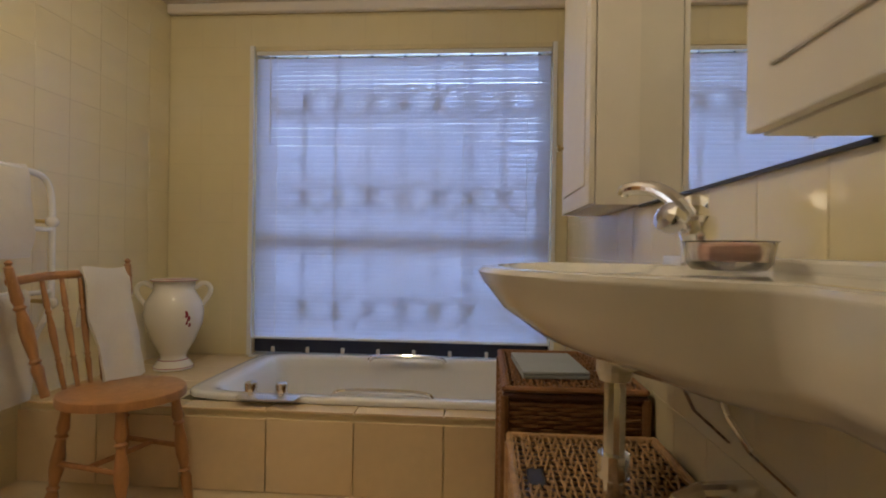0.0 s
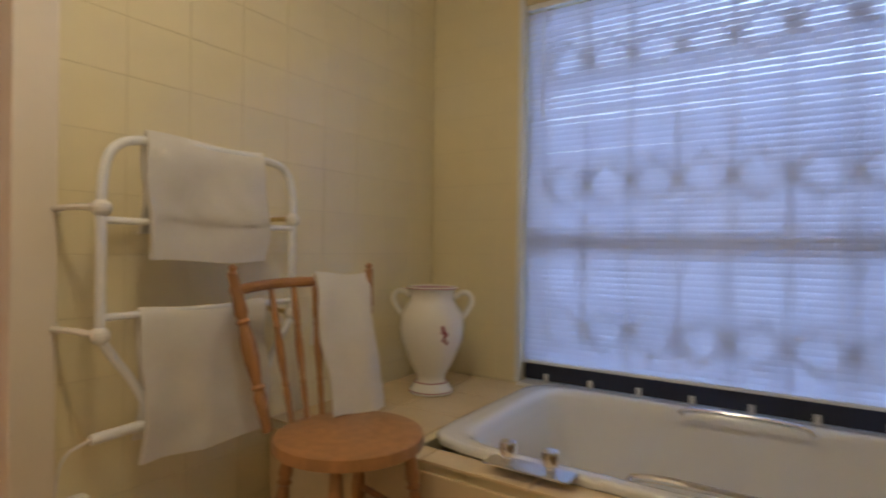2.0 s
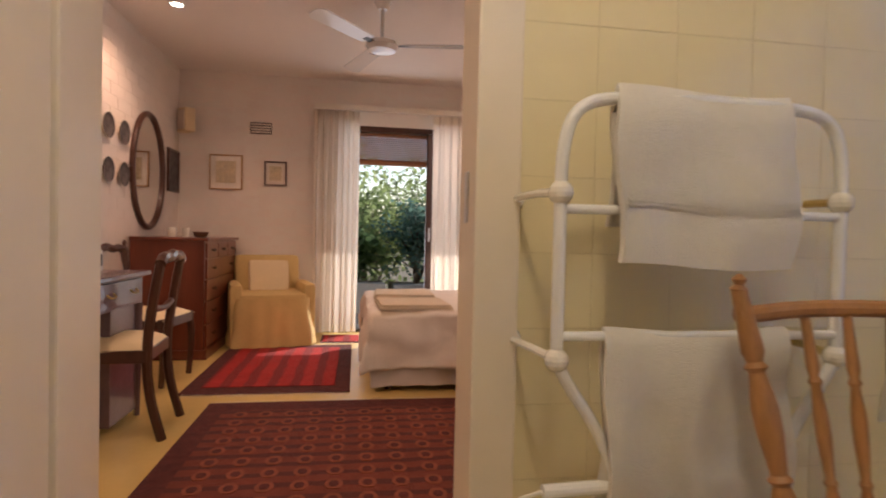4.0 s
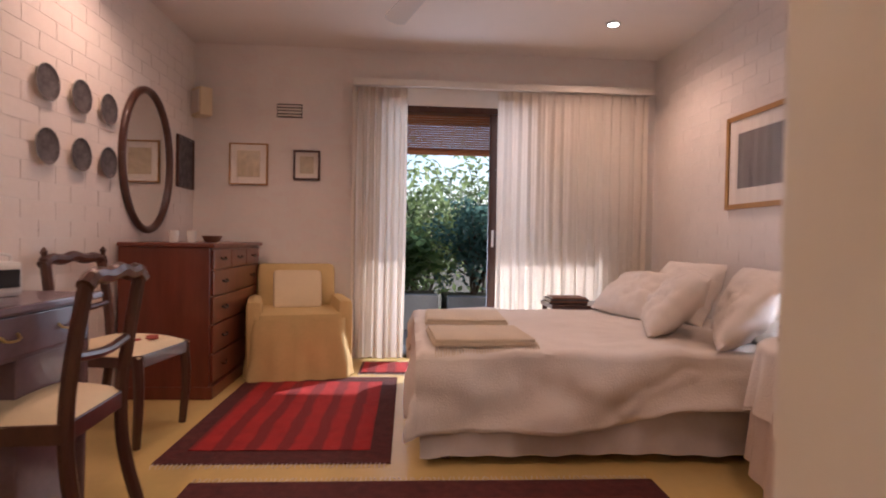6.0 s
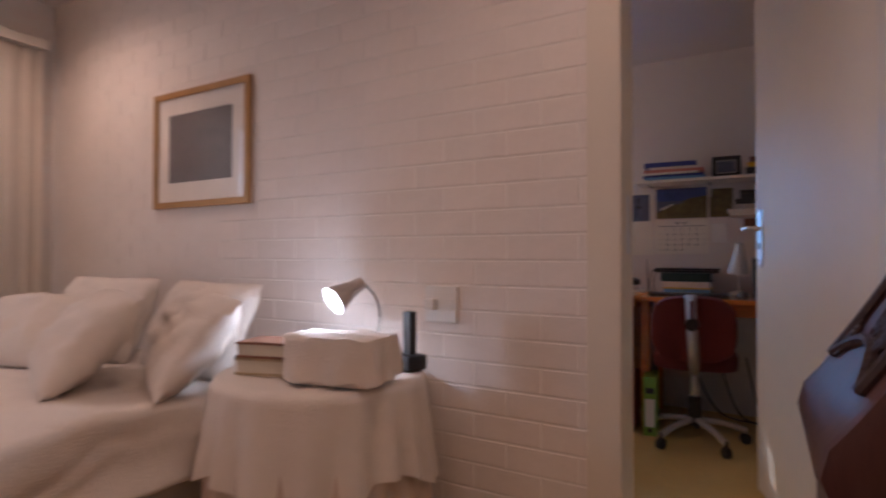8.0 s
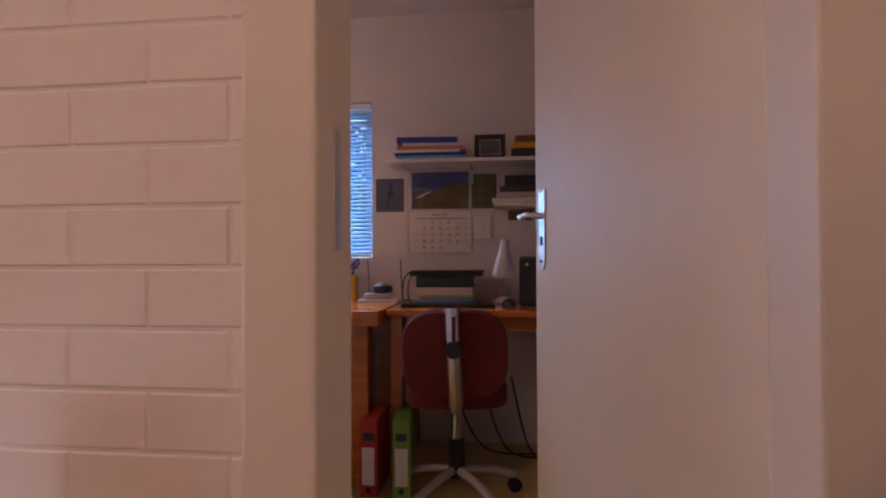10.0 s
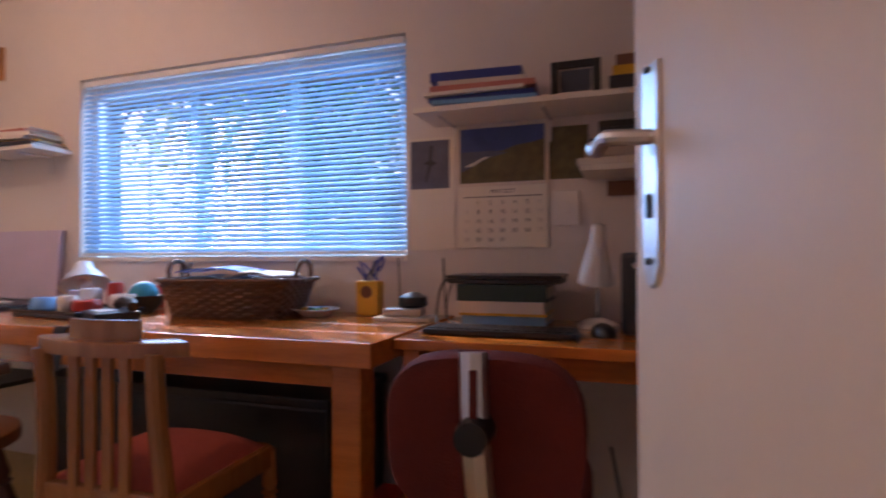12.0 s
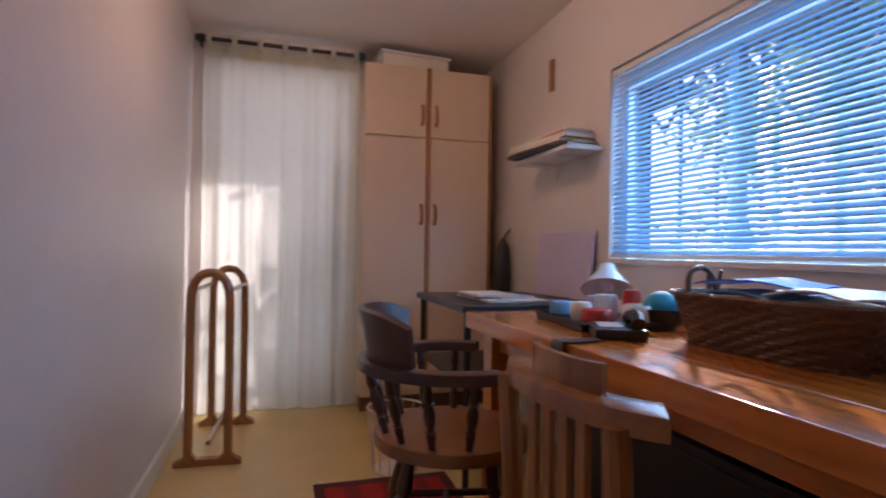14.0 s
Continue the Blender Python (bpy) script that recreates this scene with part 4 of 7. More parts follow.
def plant(name, label, place, height, spread, count, leafmat, lsize, trunk, category="shrub", base=0.15, seed=1):
    """Tapered stems with limbs and a crown of separate leaves, uneven and open."""
    rng = random.Random(seed)
    t = thing(name, label, category, place)
    bm = bmesh.new()
    tips = []
    for k in range(7 if trunk < 0.03 else 1):
        a = rng.uniform(0, 6.28)
        top = Vector((0.4 * spread * math.cos(a), 0.4 * spread * math.sin(a), height * rng.uniform(0.5, 0.8))) if trunk < 0.03 else Vector((0.1, 0.05, height * 0.55))
        tube([(0.1 * top.x, 0.1 * top.y, 0), top * 0.5 + Vector((0.05 * rng.uniform(-1, 1), 0.05, 0)), top], lambda s: trunk * (1.05 - 0.7 * s), 7, bm)
        for j in range(6):
            st = top * rng.uniform(0.5, 1.0)
            tip = st + Vector((rng.uniform(-1, 1) * spread * 0.7, rng.uniform(-1, 1) * spread * 0.7, rng.uniform(0.1, 0.42) * height))
            tube([st, st.lerp(tip, 0.5) + Vector((0, 0, 0.05)), tip], lambda s: trunk * (0.5 - 0.4 * s), 5, bm)
            tips += [tip, st.lerp(tip, 0.6)]
    part("trunk", bm, BARK, t)
    centres = tips + [Vector((rng.gauss(0, spread * 0.45), rng.gauss(0, spread * 0.45), height * rng.uniform(base, 1.0))) for _ in range(26)]
    vs, fs = [], []
    for k in range(count):
        c = rng.choice(centres) + Vector((rng.gauss(0, spread * 0.16), rng.gauss(0, spread * 0.16), rng.gauss(0, spread * 0.15)))
        if c.z < 0.02:
            c.z = 0.02 + abs(c.z) * 0.2
        d = Vector((rng.uniform(-1, 1), rng.uniform(-1, 1), rng.uniform(-0.9, 0.5))).normalized()
        s = d.cross(Vector((rng.uniform(-1, 1), rng.uniform(-1, 1), 1))).normalized()
        L = lsize * rng.uniform(0.6, 1.3)
        n = len(vs)
        vs += [c, c + d * L * 0.5 + s * L * 0.27, c + d * L, c + d * L * 0.5 - s * L * 0.27]
        fs += [(n, n + 1, n + 2), (n, n + 2, n + 3)]
    me = bpy.data.meshes.new("crown")
    me.from_pydata(vs, [], fs)
    me.materials.append(leafmat)
    cr = new("crown", me)
    cr.parent = t
    tagged(cr, kind="stuff")
    return t


plant("fern", "bright green garden fern in the planter", (-7.05, 1.75, 0.28), 0.75, 0.42, 1500, LEAF, 0.16, 0.012, seed=2)
plant("shrub", "dark blue-green leafy garden shrub", (-7.1, 2.75, 0.28), 1.15, 0.55, 2600, LEAF2, 0.085, 0.02, seed=3)
plant("shrub", "sunlit green garden shrub behind the planter", (-7.9, 1.7, -0.3), 1.6, 0.8, 2000, LEAF3, 0.10, 0.025, seed=4)
plant("shrub", "sunlit green garden shrub behind the planter", (-8.3, 3.0, -0.3), 2.2, 1.0, 2300, LEAF3, 0.11, 0.025, seed=5)
plant("shrub", "sunlit green garden shrub behind the planter", (-9.2, 2.1, -0.3), 2.5, 1.2, 2500, LEAF3, 0.13, 0.028, seed=6)
plant("shrub", "sunlit green garden shrub behind the planter", (-8.4, 4.3, -0.3), 2.2, 1.0, 2600, LEAF3, 0.12, 0.025, seed=7)
plant("shrub", "sunlit green garden shrub behind the planter", (-9.4, 0.3, -0.3), 2.4, 1.2, 2600, LEAF3, 0.14, 0.028, seed=8)
plant("tree", "tall green tree beyond the study window", (-3.6, 9.2, -0.3), 4.2, 1.4, 5200, LEAF, 0.15, 0.09, "tree", 0.3, seed=9)
plant("tree", "tall green tree beyond the study window", (-1.2, 9.8, -0.3), 4.6, 1.5, 5200, LEAF2, 0.15, 0.10, "tree", 0.3, seed=10)
plant("tree", "tall green tree beyond the study window", (-5.6, 10.5, -0.3), 5.0, 1.6, 5200, LEAF3, 0.16, 0.11, "tree", 0.3, seed=11)
plant("shrub", "leafy garden shrub below the study window", (-2.4, 8.6, -0.3), 1.7, 0.9, 3600, LEAF, 0.12, 0.025, seed=12)
plant("shrub", "leafy garden shrub beyond the patio", (-10.5, 5.5, -0.3), 3.0, 1.4, 3600, LEAF, 0.16, 0.03, seed=13)

# extra shrub out of view, breaks up low sun before the study curtain
plant("shrub", "unseen tall shrub added to dapple the sun on the study curtain", (-7.2, 7.1, -0.3), 3.0, 0.9, 3000, LEAF, 0.12, 0.028, seed=14)

# rugs


def rug(name, label, x0, x1, y0, y1, field, border, bw, motifs, turn=0):
    r = thing(name, label, "rug", ((x0 + x1) / 2, (y0 + y1) / 2, 0.0), turn)
    hx, hy = (x1 - x0) / 2, (y1 - y0) / 2
    part("border", sheet(lambda u, v: Vector(((u - 0.5) * 2 * hx, (v - 0.5) * 2 * hy, 0.007 + 0.002 * wob(u * 5, v * 5, hx))), 16, 16, 0.005), border, r)
    part("field", sheet(lambda u, v: Vector(((u - 0.5) * 2 * (hx - bw), (v - 0.5) * 2 * (hy - bw * 0.7), 0.0115 + 0.002 * wob(u * 5, v * 5, hx))), 16, 16, 0.002), field, r)
    for (mx, my) in motifs:
        for rr, mt, dz in ((0.80, RUGM, 0.0145), (0.45, RUGB, 0.0155)):
            o = [(mx + 0.062 * rr * math.cos(a) * (1 if k % 2 else 0.86), my + 0.045 * rr * math.sin(a)) for k, a in ((k, math.pi * k / 6) for k in range(12))]
            part("medallion", prism(o, dz - 0.0015, dz), mt, r)
    for s in (1, -1):
        bm = bmesh.new()
        for k in range(int(2 * hy / 0.02)):
            y = -hy + 0.01 + k * 0.02
            tube([(s * hx, y, 0.006), (s * (hx + 0.02), y + random.uniform(-0.006, 0.006), 0.004), (s * (hx + 0.04), y + random.uniform(-0.01, 0.01), 0.003)], 0.0025, 4, bm)
        tagged(part("fringe", bm, MOUNT, r), kind="stuff")
    return r


rug("kilim_rug", "bright red striped kilim rug with dark border", -3.88, -2.40, 0.82, 1.835, RUGR, RUGB, 0.14, [])
rug("oriental_rug", "dark red oriental rug with rows of medallions", -2.22, -0.62, 1.05, 2.92, RUGD, RUGB, 0.16,
    [(-0.56 + i * 0.1244, -0.72 + j * 0.1309) for i in range(10) for j in range(12)])
rug("door_mat", "small red woven mat by the sliding door", -4.36, -3.98, 1.55, 2.0, RUGR, RUGB, 0.03, [])

# bed
BX0, BX1, BY0, BY1, BZ = -3.80, -2.36, 1.96, 3.86, 0.505
bed = thing("bed", "double bed with cream cover, white pillows and grey base", "bed", ((BX0 + BX1) / 2, (BY0 + BY1) / 2, 0))
hw, hl = (BX1 - BX0) / 2, (BY1 - BY0) / 2
part("base", box(-hw + 0.03, hw - 0.03, -hl + 0.03, hl, 0.06, 0.27, 0.02), BASEC, bed, "grey fabric bed base")
part("mattress", box(-hw + 0.01, hw - 0.01, -hl + 0.01, hl, 0.27, 0.485, 0.05), LINEN, bed)
for sx in (1, -1):
    for y in (-hl + 0.12, hl - 0.12):
        part("leg", rod((sx * (hw - 0.12), y, 0), (sx * (hw - 0.12), y, 0.07), 0.025), DARKW, bed)


def cover(u, v):
    """The bedspread: across the bed with drops at both sides, folded at the foot."""
    drop = 0.30
    s = (u - 0.5) * (2 * hw + 2 * drop)
    q = v * (2 * hl + drop) - drop
    over = max(0.0, abs(s) - hw)
    foot = max(0.0, -q)
    x = max(-hw, min(hw, s))
    y = -hl + max(0.0, q)
    z = BZ + 0.016 * wob(x * 3, y * 3, 2) + 0.010 * wob(x * 8, y * 8, 4) + 0.004 * wob(x * 20, y * 14, 6)
    ripple = 0.024 * math.sin((q if over else s) * 9 + 3 * wob(s, q, 3) + 9 * max(over, foot)) + 0.045 * wob(s * 5, q * 3, 7) + 0.02 * wob(s * 11, q * 8, 2)
    if over:
        z -= over * (0.95 + 0.22 * math.sin(q * 2.2 + 1.0) + 0.16 * wob(q * 2.2, 1, s)) + 0.01
        x += math.copysign(0.018 + ripple * min(1, over / 0.12) + 0.05 * over, s)
    if foot:
        z -= foot * (0.9 + 0.18 * math.sin(s * 3.1)) + 0.01
        y -= 0.02 + ripple * min(1, foot / 0.12) + 0.05 * foot
    if over and foot:
        z += min(over, foot) * 0.75
    return Vector((x, y, max(z, 0.03)))


spread = smooth(part("bedspread", sheet(cover, 110, 110), LINEN, bed, "rumpled cream cotton bedspread"), 80)
sol = spread.modifiers.new("thickness", "SOLIDIFY")
sol.thickness, sol.thickness_clamp, sol.offset = 0.006, 0.5, 0


def skirt(u, v):
    per = [(-hw, hl), (-hw, -hl), (hw, -hl), (hw, hl)]
    d = u * (4 * hl + 2 * hw)
    if d < 2 * hl:
        p, n = Vector((-hw, hl - d, 0)), Vector((-1, 0, 0))
    elif d < 2 * hl + 2 * hw:
        p, n = Vector((-hw + d - 2 * hl, -hl, 0)), Vector((0, -1, 0))
    else:
        p, n = Vector((hw, -hl + d - 2 * hl - 2 * hw, 0)), Vector((1, 0, 0))
    w = 0.010 * math.sin(d * 34) * (1 - v) + 0.022 * wob(d * 4, v * 2, 5) * (1 - v)
    return p + n * (w - 0.012) + Vector((0, 0, 0.045 + 0.02 * wob(d * 2, 3, 1) + 0.23 * v))


smooth(part("valance", sheet(skirt, 160, 6, 0.004), BASEC, bed, "gathered greyish bed skirt"), 80)


def pillow(label, place, turn, tilt, w, h, t, seed):
    p = thing("pillow", label, "pillow", place, turn, group="pillows on the bed")

    def skin(sgn):
        def fn(u, v):
            a, b = 2 * u - 1, 2 * v - 1
            k = max(0.0, (1 - abs(a) ** 2.6)) ** 0.55 * max(0.0, (1 - abs(b) ** 2.6)) ** 0.55
            pin = 1 - 0.07 * (1 - abs(a)) * abs(b) - 0.07 * (1 - abs(b)) * abs(a)
            wr = 0.18 * wob(a * 2.5 + seed, b * 2.5, seed) + 0.11 * wob(a * 6, b * 5, seed + 2)
            return Vector((a * w / 2 * (1 - 0.05 * b * b) * pin, sgn * t / 2 * k * (1 + wr * 2), b * h / 2 * (1 - 0.05 * a * a) * pin))
        return fn
    bm = sheet(skin(1), 26, 20)
    sheet(skin(-1), 26, 20, bm=bm)
    bmesh.ops.remove_doubles(bm, verts=bm.verts, dist=0.0005)
    bmesh.ops.rotate(bm, matrix=Euler((radians(tilt), 0, 0)).to_matrix(), verts=bm.verts)
    low = min(v.co.z for v in bm.verts)
    bmesh.ops.translate(bm, vec=(0, 0, -low), verts=bm.verts)
    smooth(part("pillow_case", bm, LINEN, p), 80)
    return p


pillow("plump white pillow propped on the bed", (-3.52, 3.40, 0.50), 14, -52, 0.62, 0.42, 0.19, 1)
pillow("plump white pillow leaning on the wall", (-3.42, 3.66, 0.50), 4, -24, 0.68, 0.42, 0.17, 2)
pillow("plump white pillow propped on the bed", (-2.86, 3.32, 0.50), -22, -42, 0.62, 0.44, 0.19, 3)
pillow("white frilled pillow against the wall", (-2.72, 3.68, 0.50), -6, -26, 0.66, 0.42, 0.17, 4)
pillow("white frilled pillow lying on the bed edge", (-2.50, 3.50, 0.50), -30, -40, 0.56, 0.42, 0.17, 5)


def blanket(label, x0, x1, y0, y1, z, turn, layers=2):
    b = thing("folded_blanket", label, "blanket", ((x0 + x1) / 2, (y0 + y1) / 2, z), turn, group="folded blankets on the bed")
    hx, hy = (x1 - x0) / 2, (y1 - y0) / 2
    for k in range(layers):
        bm = box(-hx, hx, -hy + 0.01 * k, hy - 0.012 * k, 0.016 * k, 0.016 * k + 0.0155, 0.0065)
        smooth(part("fold", bm, THROW, b))
    bm = bmesh.new()
    for k in range(int(2 * hy / 0.012)):
        y = -hy + 0.006 + k * 0.012
        tube([(hx, y, 0.014), (hx + 0.03, y, 0.008), (hx + 0.05, y + random.uniform(-0.004, 0.004), -0.03), (hx + 0.052, y, -0.06)], 0.0025, 4, bm)
    tagged(part("fringe", bm, THROW, b), kind="stuff")
    return b


blanket("folded cream blanket with a fringe across the bed foot", -2.80, -2.40, 2.0, 2.47, 0.520, 3)
blanket("folded cream blanket lying on the bed", -3.42, -3.0, 2.0, 2.46, 0.520, -2)

# bedside table
TX, TY = -1.97, 3.60
tb = thing("round_table", "small round bedside table under two cloths", "table", (TX, TY, 0))
part("tabletop", lathe([(0.30, 0.565), (0.31, 0.575), (0.31, 0.585), (0.30, 0.588)], 36), DARKW, tb)
part("pedestal", rod((0, 0, 0.02), (0, 0, 0.565), 0.035), DARKW, tb)
part("foot_disc", rod((0, 0, 0), (0, 0, 0.02), 0.20, seg=24), DARKW, tb)


def cloth_round(r0, z0, z1, folds, amp, seed):
    def fn(u, v):
        a = 2 * math.pi * u
        if v < 0.35:
            r, z = r0 * v / 0.35, z0
        else:
            k = (v - 0.35) / 0.65
            hem = z1 + 0.05 * math.cos(4 * a + seed)
            z = z0 - (z0 - hem) * k
            r = r0 + 0.012 + amp * k * (0.55 + math.sin(folds * a + seed + 1.5 * math.sin(3 * a))) + 0.02 * k
        return Vector((r * math.cos(a), r * math.sin(a), z))
    return fn


tc = thing("tablecloth", "white square cloth laid over the longer cloth", "tablecloth", (TX, TY, 0))
smooth(part("cloth", sheet(cloth_round(0.322, 0.598, 0.30, 19, 0.020, 1), 160, 26, closed=True), LINEN, tc), 70)
tc2 = thing("tablecloth", "beige floor-length tablecloth on the bedside table", "tablecloth", (TX, TY, 0))
smooth(part("cloth", sheet(cloth_round(0.314, 0.592, 0.065, 18, 0.016, 2.2), 160, 26, closed=True), mat("beige_cloth", (0.62, 0.50, 0.42), 0.9, var=0.06, bump=0.3, bscale=160), tc2), 70)

lampo = thing("desk_lamp", "lit grey metal reading lamp on the bedside table", "lamp", (-1.93, 3.78, 0.60))
part("lamp_base", lathe([(0.06, 0), (0.062, 0.012), (0.02, 0.02), (0.008, 0.024)], 20), SHADEM, lampo)
part("stem", tube([(0, 0, 0.02), (0.05, 0.02, 0.12), (0.04, 0.02, 0.22), (-0.01, 0.0, 0.275)], 0.005, 8, smoothing=2), CHROME, lampo)
mm = Matrix.Translation((-0.02, -0.02, 0.27)) @ Vector((-0.30, -0.80, -0.45)).to_track_quat("Z", "Y").to_matrix().to_4x4()
smooth(part("shade", lathe([(0.015, -0.02), (0.023, -0.015), (0.027, 0.03), (0.050, 0.10), (0.053, 0.112), (0.048, 0.11), (0.024, 0.03), (0.004, 0.01)], 26, m=mm), SHADEM, lampo), 50)
bm = bmesh.new()
bmesh.ops.create_uvsphere(bm, u_segments=14, v_segments=10, radius=0.041, matrix=mm @ Matrix.Translation((0, 0, 0.085)) @ Matrix.Diagonal((1, 1, 0.7, 1)))
part("bulb", bm, BULBW, lampo, "glowing white bulb")


def stack(name, label, place, turn, items, category="books", jitter=0.02):
    """Books or papers lying on each other: (width, depth, height, cover)."""
    s = thing(name, label, category, place, turn)
    z = 0.0
    for w, d, h, cm in items:
        m = pose(random.uniform(-jitter, jitter) * 0.5, random.uniform(-jitter, jitter) * 0.5, 0, 0, 0, random.uniform(-90, 90) * jitter)
        bk = part("book", box(-w / 2, w / 2, -d / 2, d / 2, z, z + h * 0.16, 0.0006, m=m), cm, s)
        box_top = part("cover", box(-w / 2, w / 2, -d / 2, d / 2, z + h * 0.84, z + h - 0.0005, 0.0006, m=m), cm, bk)
        part("spine", box(-w / 2, w / 2, -d / 2, -d / 2 + 0.004, z + h * 0.16, z + h * 0.84, m=m), cm, bk)
        part("page_block", box(-w / 2 + 0.004, w / 2 - 0.004, -d / 2 + 0.004, d / 2 - 0.005, z + h * 0.16, z + h * 0.84, m=m), BOOK1, bk)
        z += h
    return s


stack("book_stack", "stack of cream paged books on the bedside table", (-2.07, 3.50, 0.60), 196, [(0.21, 0.15, 0.055, PRINTL), (0.20, 0.14, 0.05, BROWNC)])
box2 = thing("covered_box", "square box covered with an ivory cloth", "box", (-1.80, 3.50, 0.60), 12)
smooth(part("box_body", box(-0.138, 0.138, -0.083, 0.083, 0, 0.125, 0.02), LINEN, box2))
def box_drape(u, v):
    """Loose cloth over the box, creased at the edges and flared at the hem."""
    a = 2 * math.pi * u
    c, q = math.cos(a), math.sin(a)
    k = (abs(c) ** 8 + abs(q) ** 8) ** (-1 / 8)
    drop = max(0.0, v - 0.45) / 0.55
    f = min(1.0, v / 0.45) + 0.05 * drop
    crease = 0.010 * drop * math.sin(a * 9 + 1) + 0.008 * wob(c * 4, q * 4, v * 3)
    return Vector((k * c * 0.150 * f + crease * c, k * q * 0.095 * f + crease * q, 0.140 - 0.122 * drop + 0.010 * wob(c * f * 3, q * f * 3, 5)))


smooth(part("loose_cloth", sheet(box_drape, 72, 20, 0.002, closed=True), LINEN, box2), 70)
ph = thing("cordless_phone", "black cordless telephone standing in its base", "telephone", (-1.735, 3.76, 0.60), -20)
part("base", box(-0.05, 0.05, -0.04, 0.04, 0, 0.05, 0.012), BLACK, ph)
part("handset", box(-0.022, 0.022, -0.012, 0.016, 0.045, 0.19, 0.008), BLACK, ph)
part("note", box(-0.25, -0.16, -0.08, -0.03, 0.0, 0.012, 0.002), REDP, tc)

sk = thing("wall_socket", "white double wall socket with a plug", "socket", (-1.72, 3.952, 0.80))
part("plate", box(-0.065, 0.065, -0.014, 0, -0.065, 0.065, 0.004), WHITEP, sk)
part("plug", box(-0.05, -0.012, -0.05, -0.013, -0.02, 0.02, 0.006), WHITEP, sk)
part("switch", box(0.018, 0.05, -0.019, -0.0135, -0.02, 0.02, 0.002), WHITEP, sk)

# far bedside table with magazines
nt = thing("bedside_table", "low dark wooden bedside table with magazines", "table", (-4.12, 3.35, 0))
part("tabletop", box(-0.18, 0.18, -0.40, 0.30, 0.49, 0.52, 0.005), DARKW, nt)
for sx in (1, -1):
    for sy in (-0.37, 0.27):
        part("leg", box(sx * 0.16 - 0.018, sx * 0.16 + 0.018, sy - 0.018, sy + 0.018, 0, 0.49, 0.003), DARKW, nt)
stack("magazine_pile", "pile of dark magazines on the far bedside table", (-4.10, 3.10, 0.52), 90, [(0.29, 0.21, 0.014, PRINTD), (0.28, 0.21, 0.012, BROWNC), (0.29, 0.21, 0.014, PRINTD), (0.26, 0.2, 0.012, BROWNC)], "magazines")


def picture(name, label, place, turn, w, h, fw, fmat, pmat, mount, depth=0.022, glazed=True, category="picture"):
    """A framed picture hung at its centre, facing -y before the turn."""
    p = thing(name, label, category, place, turn)
    for s in (1, -1):
        part("frame_side", box(s * w / 2 - (fw if s > 0 else 0), s * w / 2 + (0 if s > 0 else fw), -depth, 0, -h / 2, h / 2, 0.004), fmat, p)
        part("frame_bar", box(-w / 2 + fw, w / 2 - fw, -depth + 0.001, 0, s * h / 2 - (fw if s > 0 else 0), s * h / 2 + (0 if s > 0 else fw), 0.004), fmat, p)
    part("mount", box(-w / 2 + fw, w / 2 - fw, -0.010, -0.001, -h / 2 + fw, h / 2 - fw), MOUNT, p)
    part("print", box(-w / 2 + fw + mount, w / 2 - fw - mount, -0.0125, -0.0101, -h / 2 + fw + mount * 1.05, h / 2 - fw - mount * 0.95), pmat, p)
    if glazed:
        g = part("pane", box(-w / 2 + fw, w / 2 - fw, -0.0165, -0.0145, -h / 2 + fw, h / 2 - fw), GLASS, p)
        g.visible_shadow = False
    return p


picture("framed_picture", "large gilt framed dark landscape print over the bed", (-3.082, 3.951, 1.502), 0, 0.72, 0.585, 0.032, FRAMEG, PRINTD, 0.09)
picture("framed_picture", "pale botanical print in a thin wooden frame", (-4.529, 0.602, 1.561), 90, 0.305, 0.335, 0.012, FRAMEG, PRINTL, 0.05)
picture("framed_picture", "small framed print with brown frame", (-4.529, 1.064, 1.564), 90, 0.212, 0.24, 0.016, DARKW, PRINTL, 0.035)
picture("framed_picture", "dark unglazed picture in a narrow frame", (-4.34, 0.169, 1.535), 180, 0.30, 0.39, 0.012, DARKW, PRINTD, 0.002, glazed=False)
wv = thing("wall_vent", "white louvred air vent high on the wall", "vent", (-4.531, 0.92, 2.0), 90)
for k in range(4):
    part("vent_slat", box(-0.095, 0.095, -0.012, 0, -0.045 + k * 0.025, -0.030 + k * 0.025, 0.002), PAINT, wv)
part("vent_back", box(-0.10, 0.10, -0.002, 0, -0.055, 0.055), DARKM, wv)
sp = thing("wall_speaker", "small beige speaker box fixed near the ceiling", "speaker", (-4.48, 0.24, 2.03), 45)
part("case", box(-0.09, 0.09, -0.05, 0.05, -0.11, 0.11, 0.01), CUSH, sp)
part("grille", box(-0.075, 0.075, -0.056, -0.049, -0.09, 0.09, 0.004), MOUNT, sp)

om = thing("oval_mirror", "tall oval wall mirror with dark wooden frame", "mirror", (-3.735, 0.169, 1.466))
OW, OH = 0.33, 0.455
smooth(part("frame", tube([(OW * math.cos(a), 0.012, OH * math.sin(a)) for a in np.linspace(0, 2 * math.pi, 65)], 0.024, 10), DARKW, om))
part("mirror_glass", prism([(OW * 0.98 * math.cos(a), OH * 0.98 * math.sin(a)) for a in np.linspace(0, 2 * math.pi, 64, endpoint=False)], 0, 0.008, m=pose(0, 0.010, 0, 90, 0, 0)), MIRROR, om)

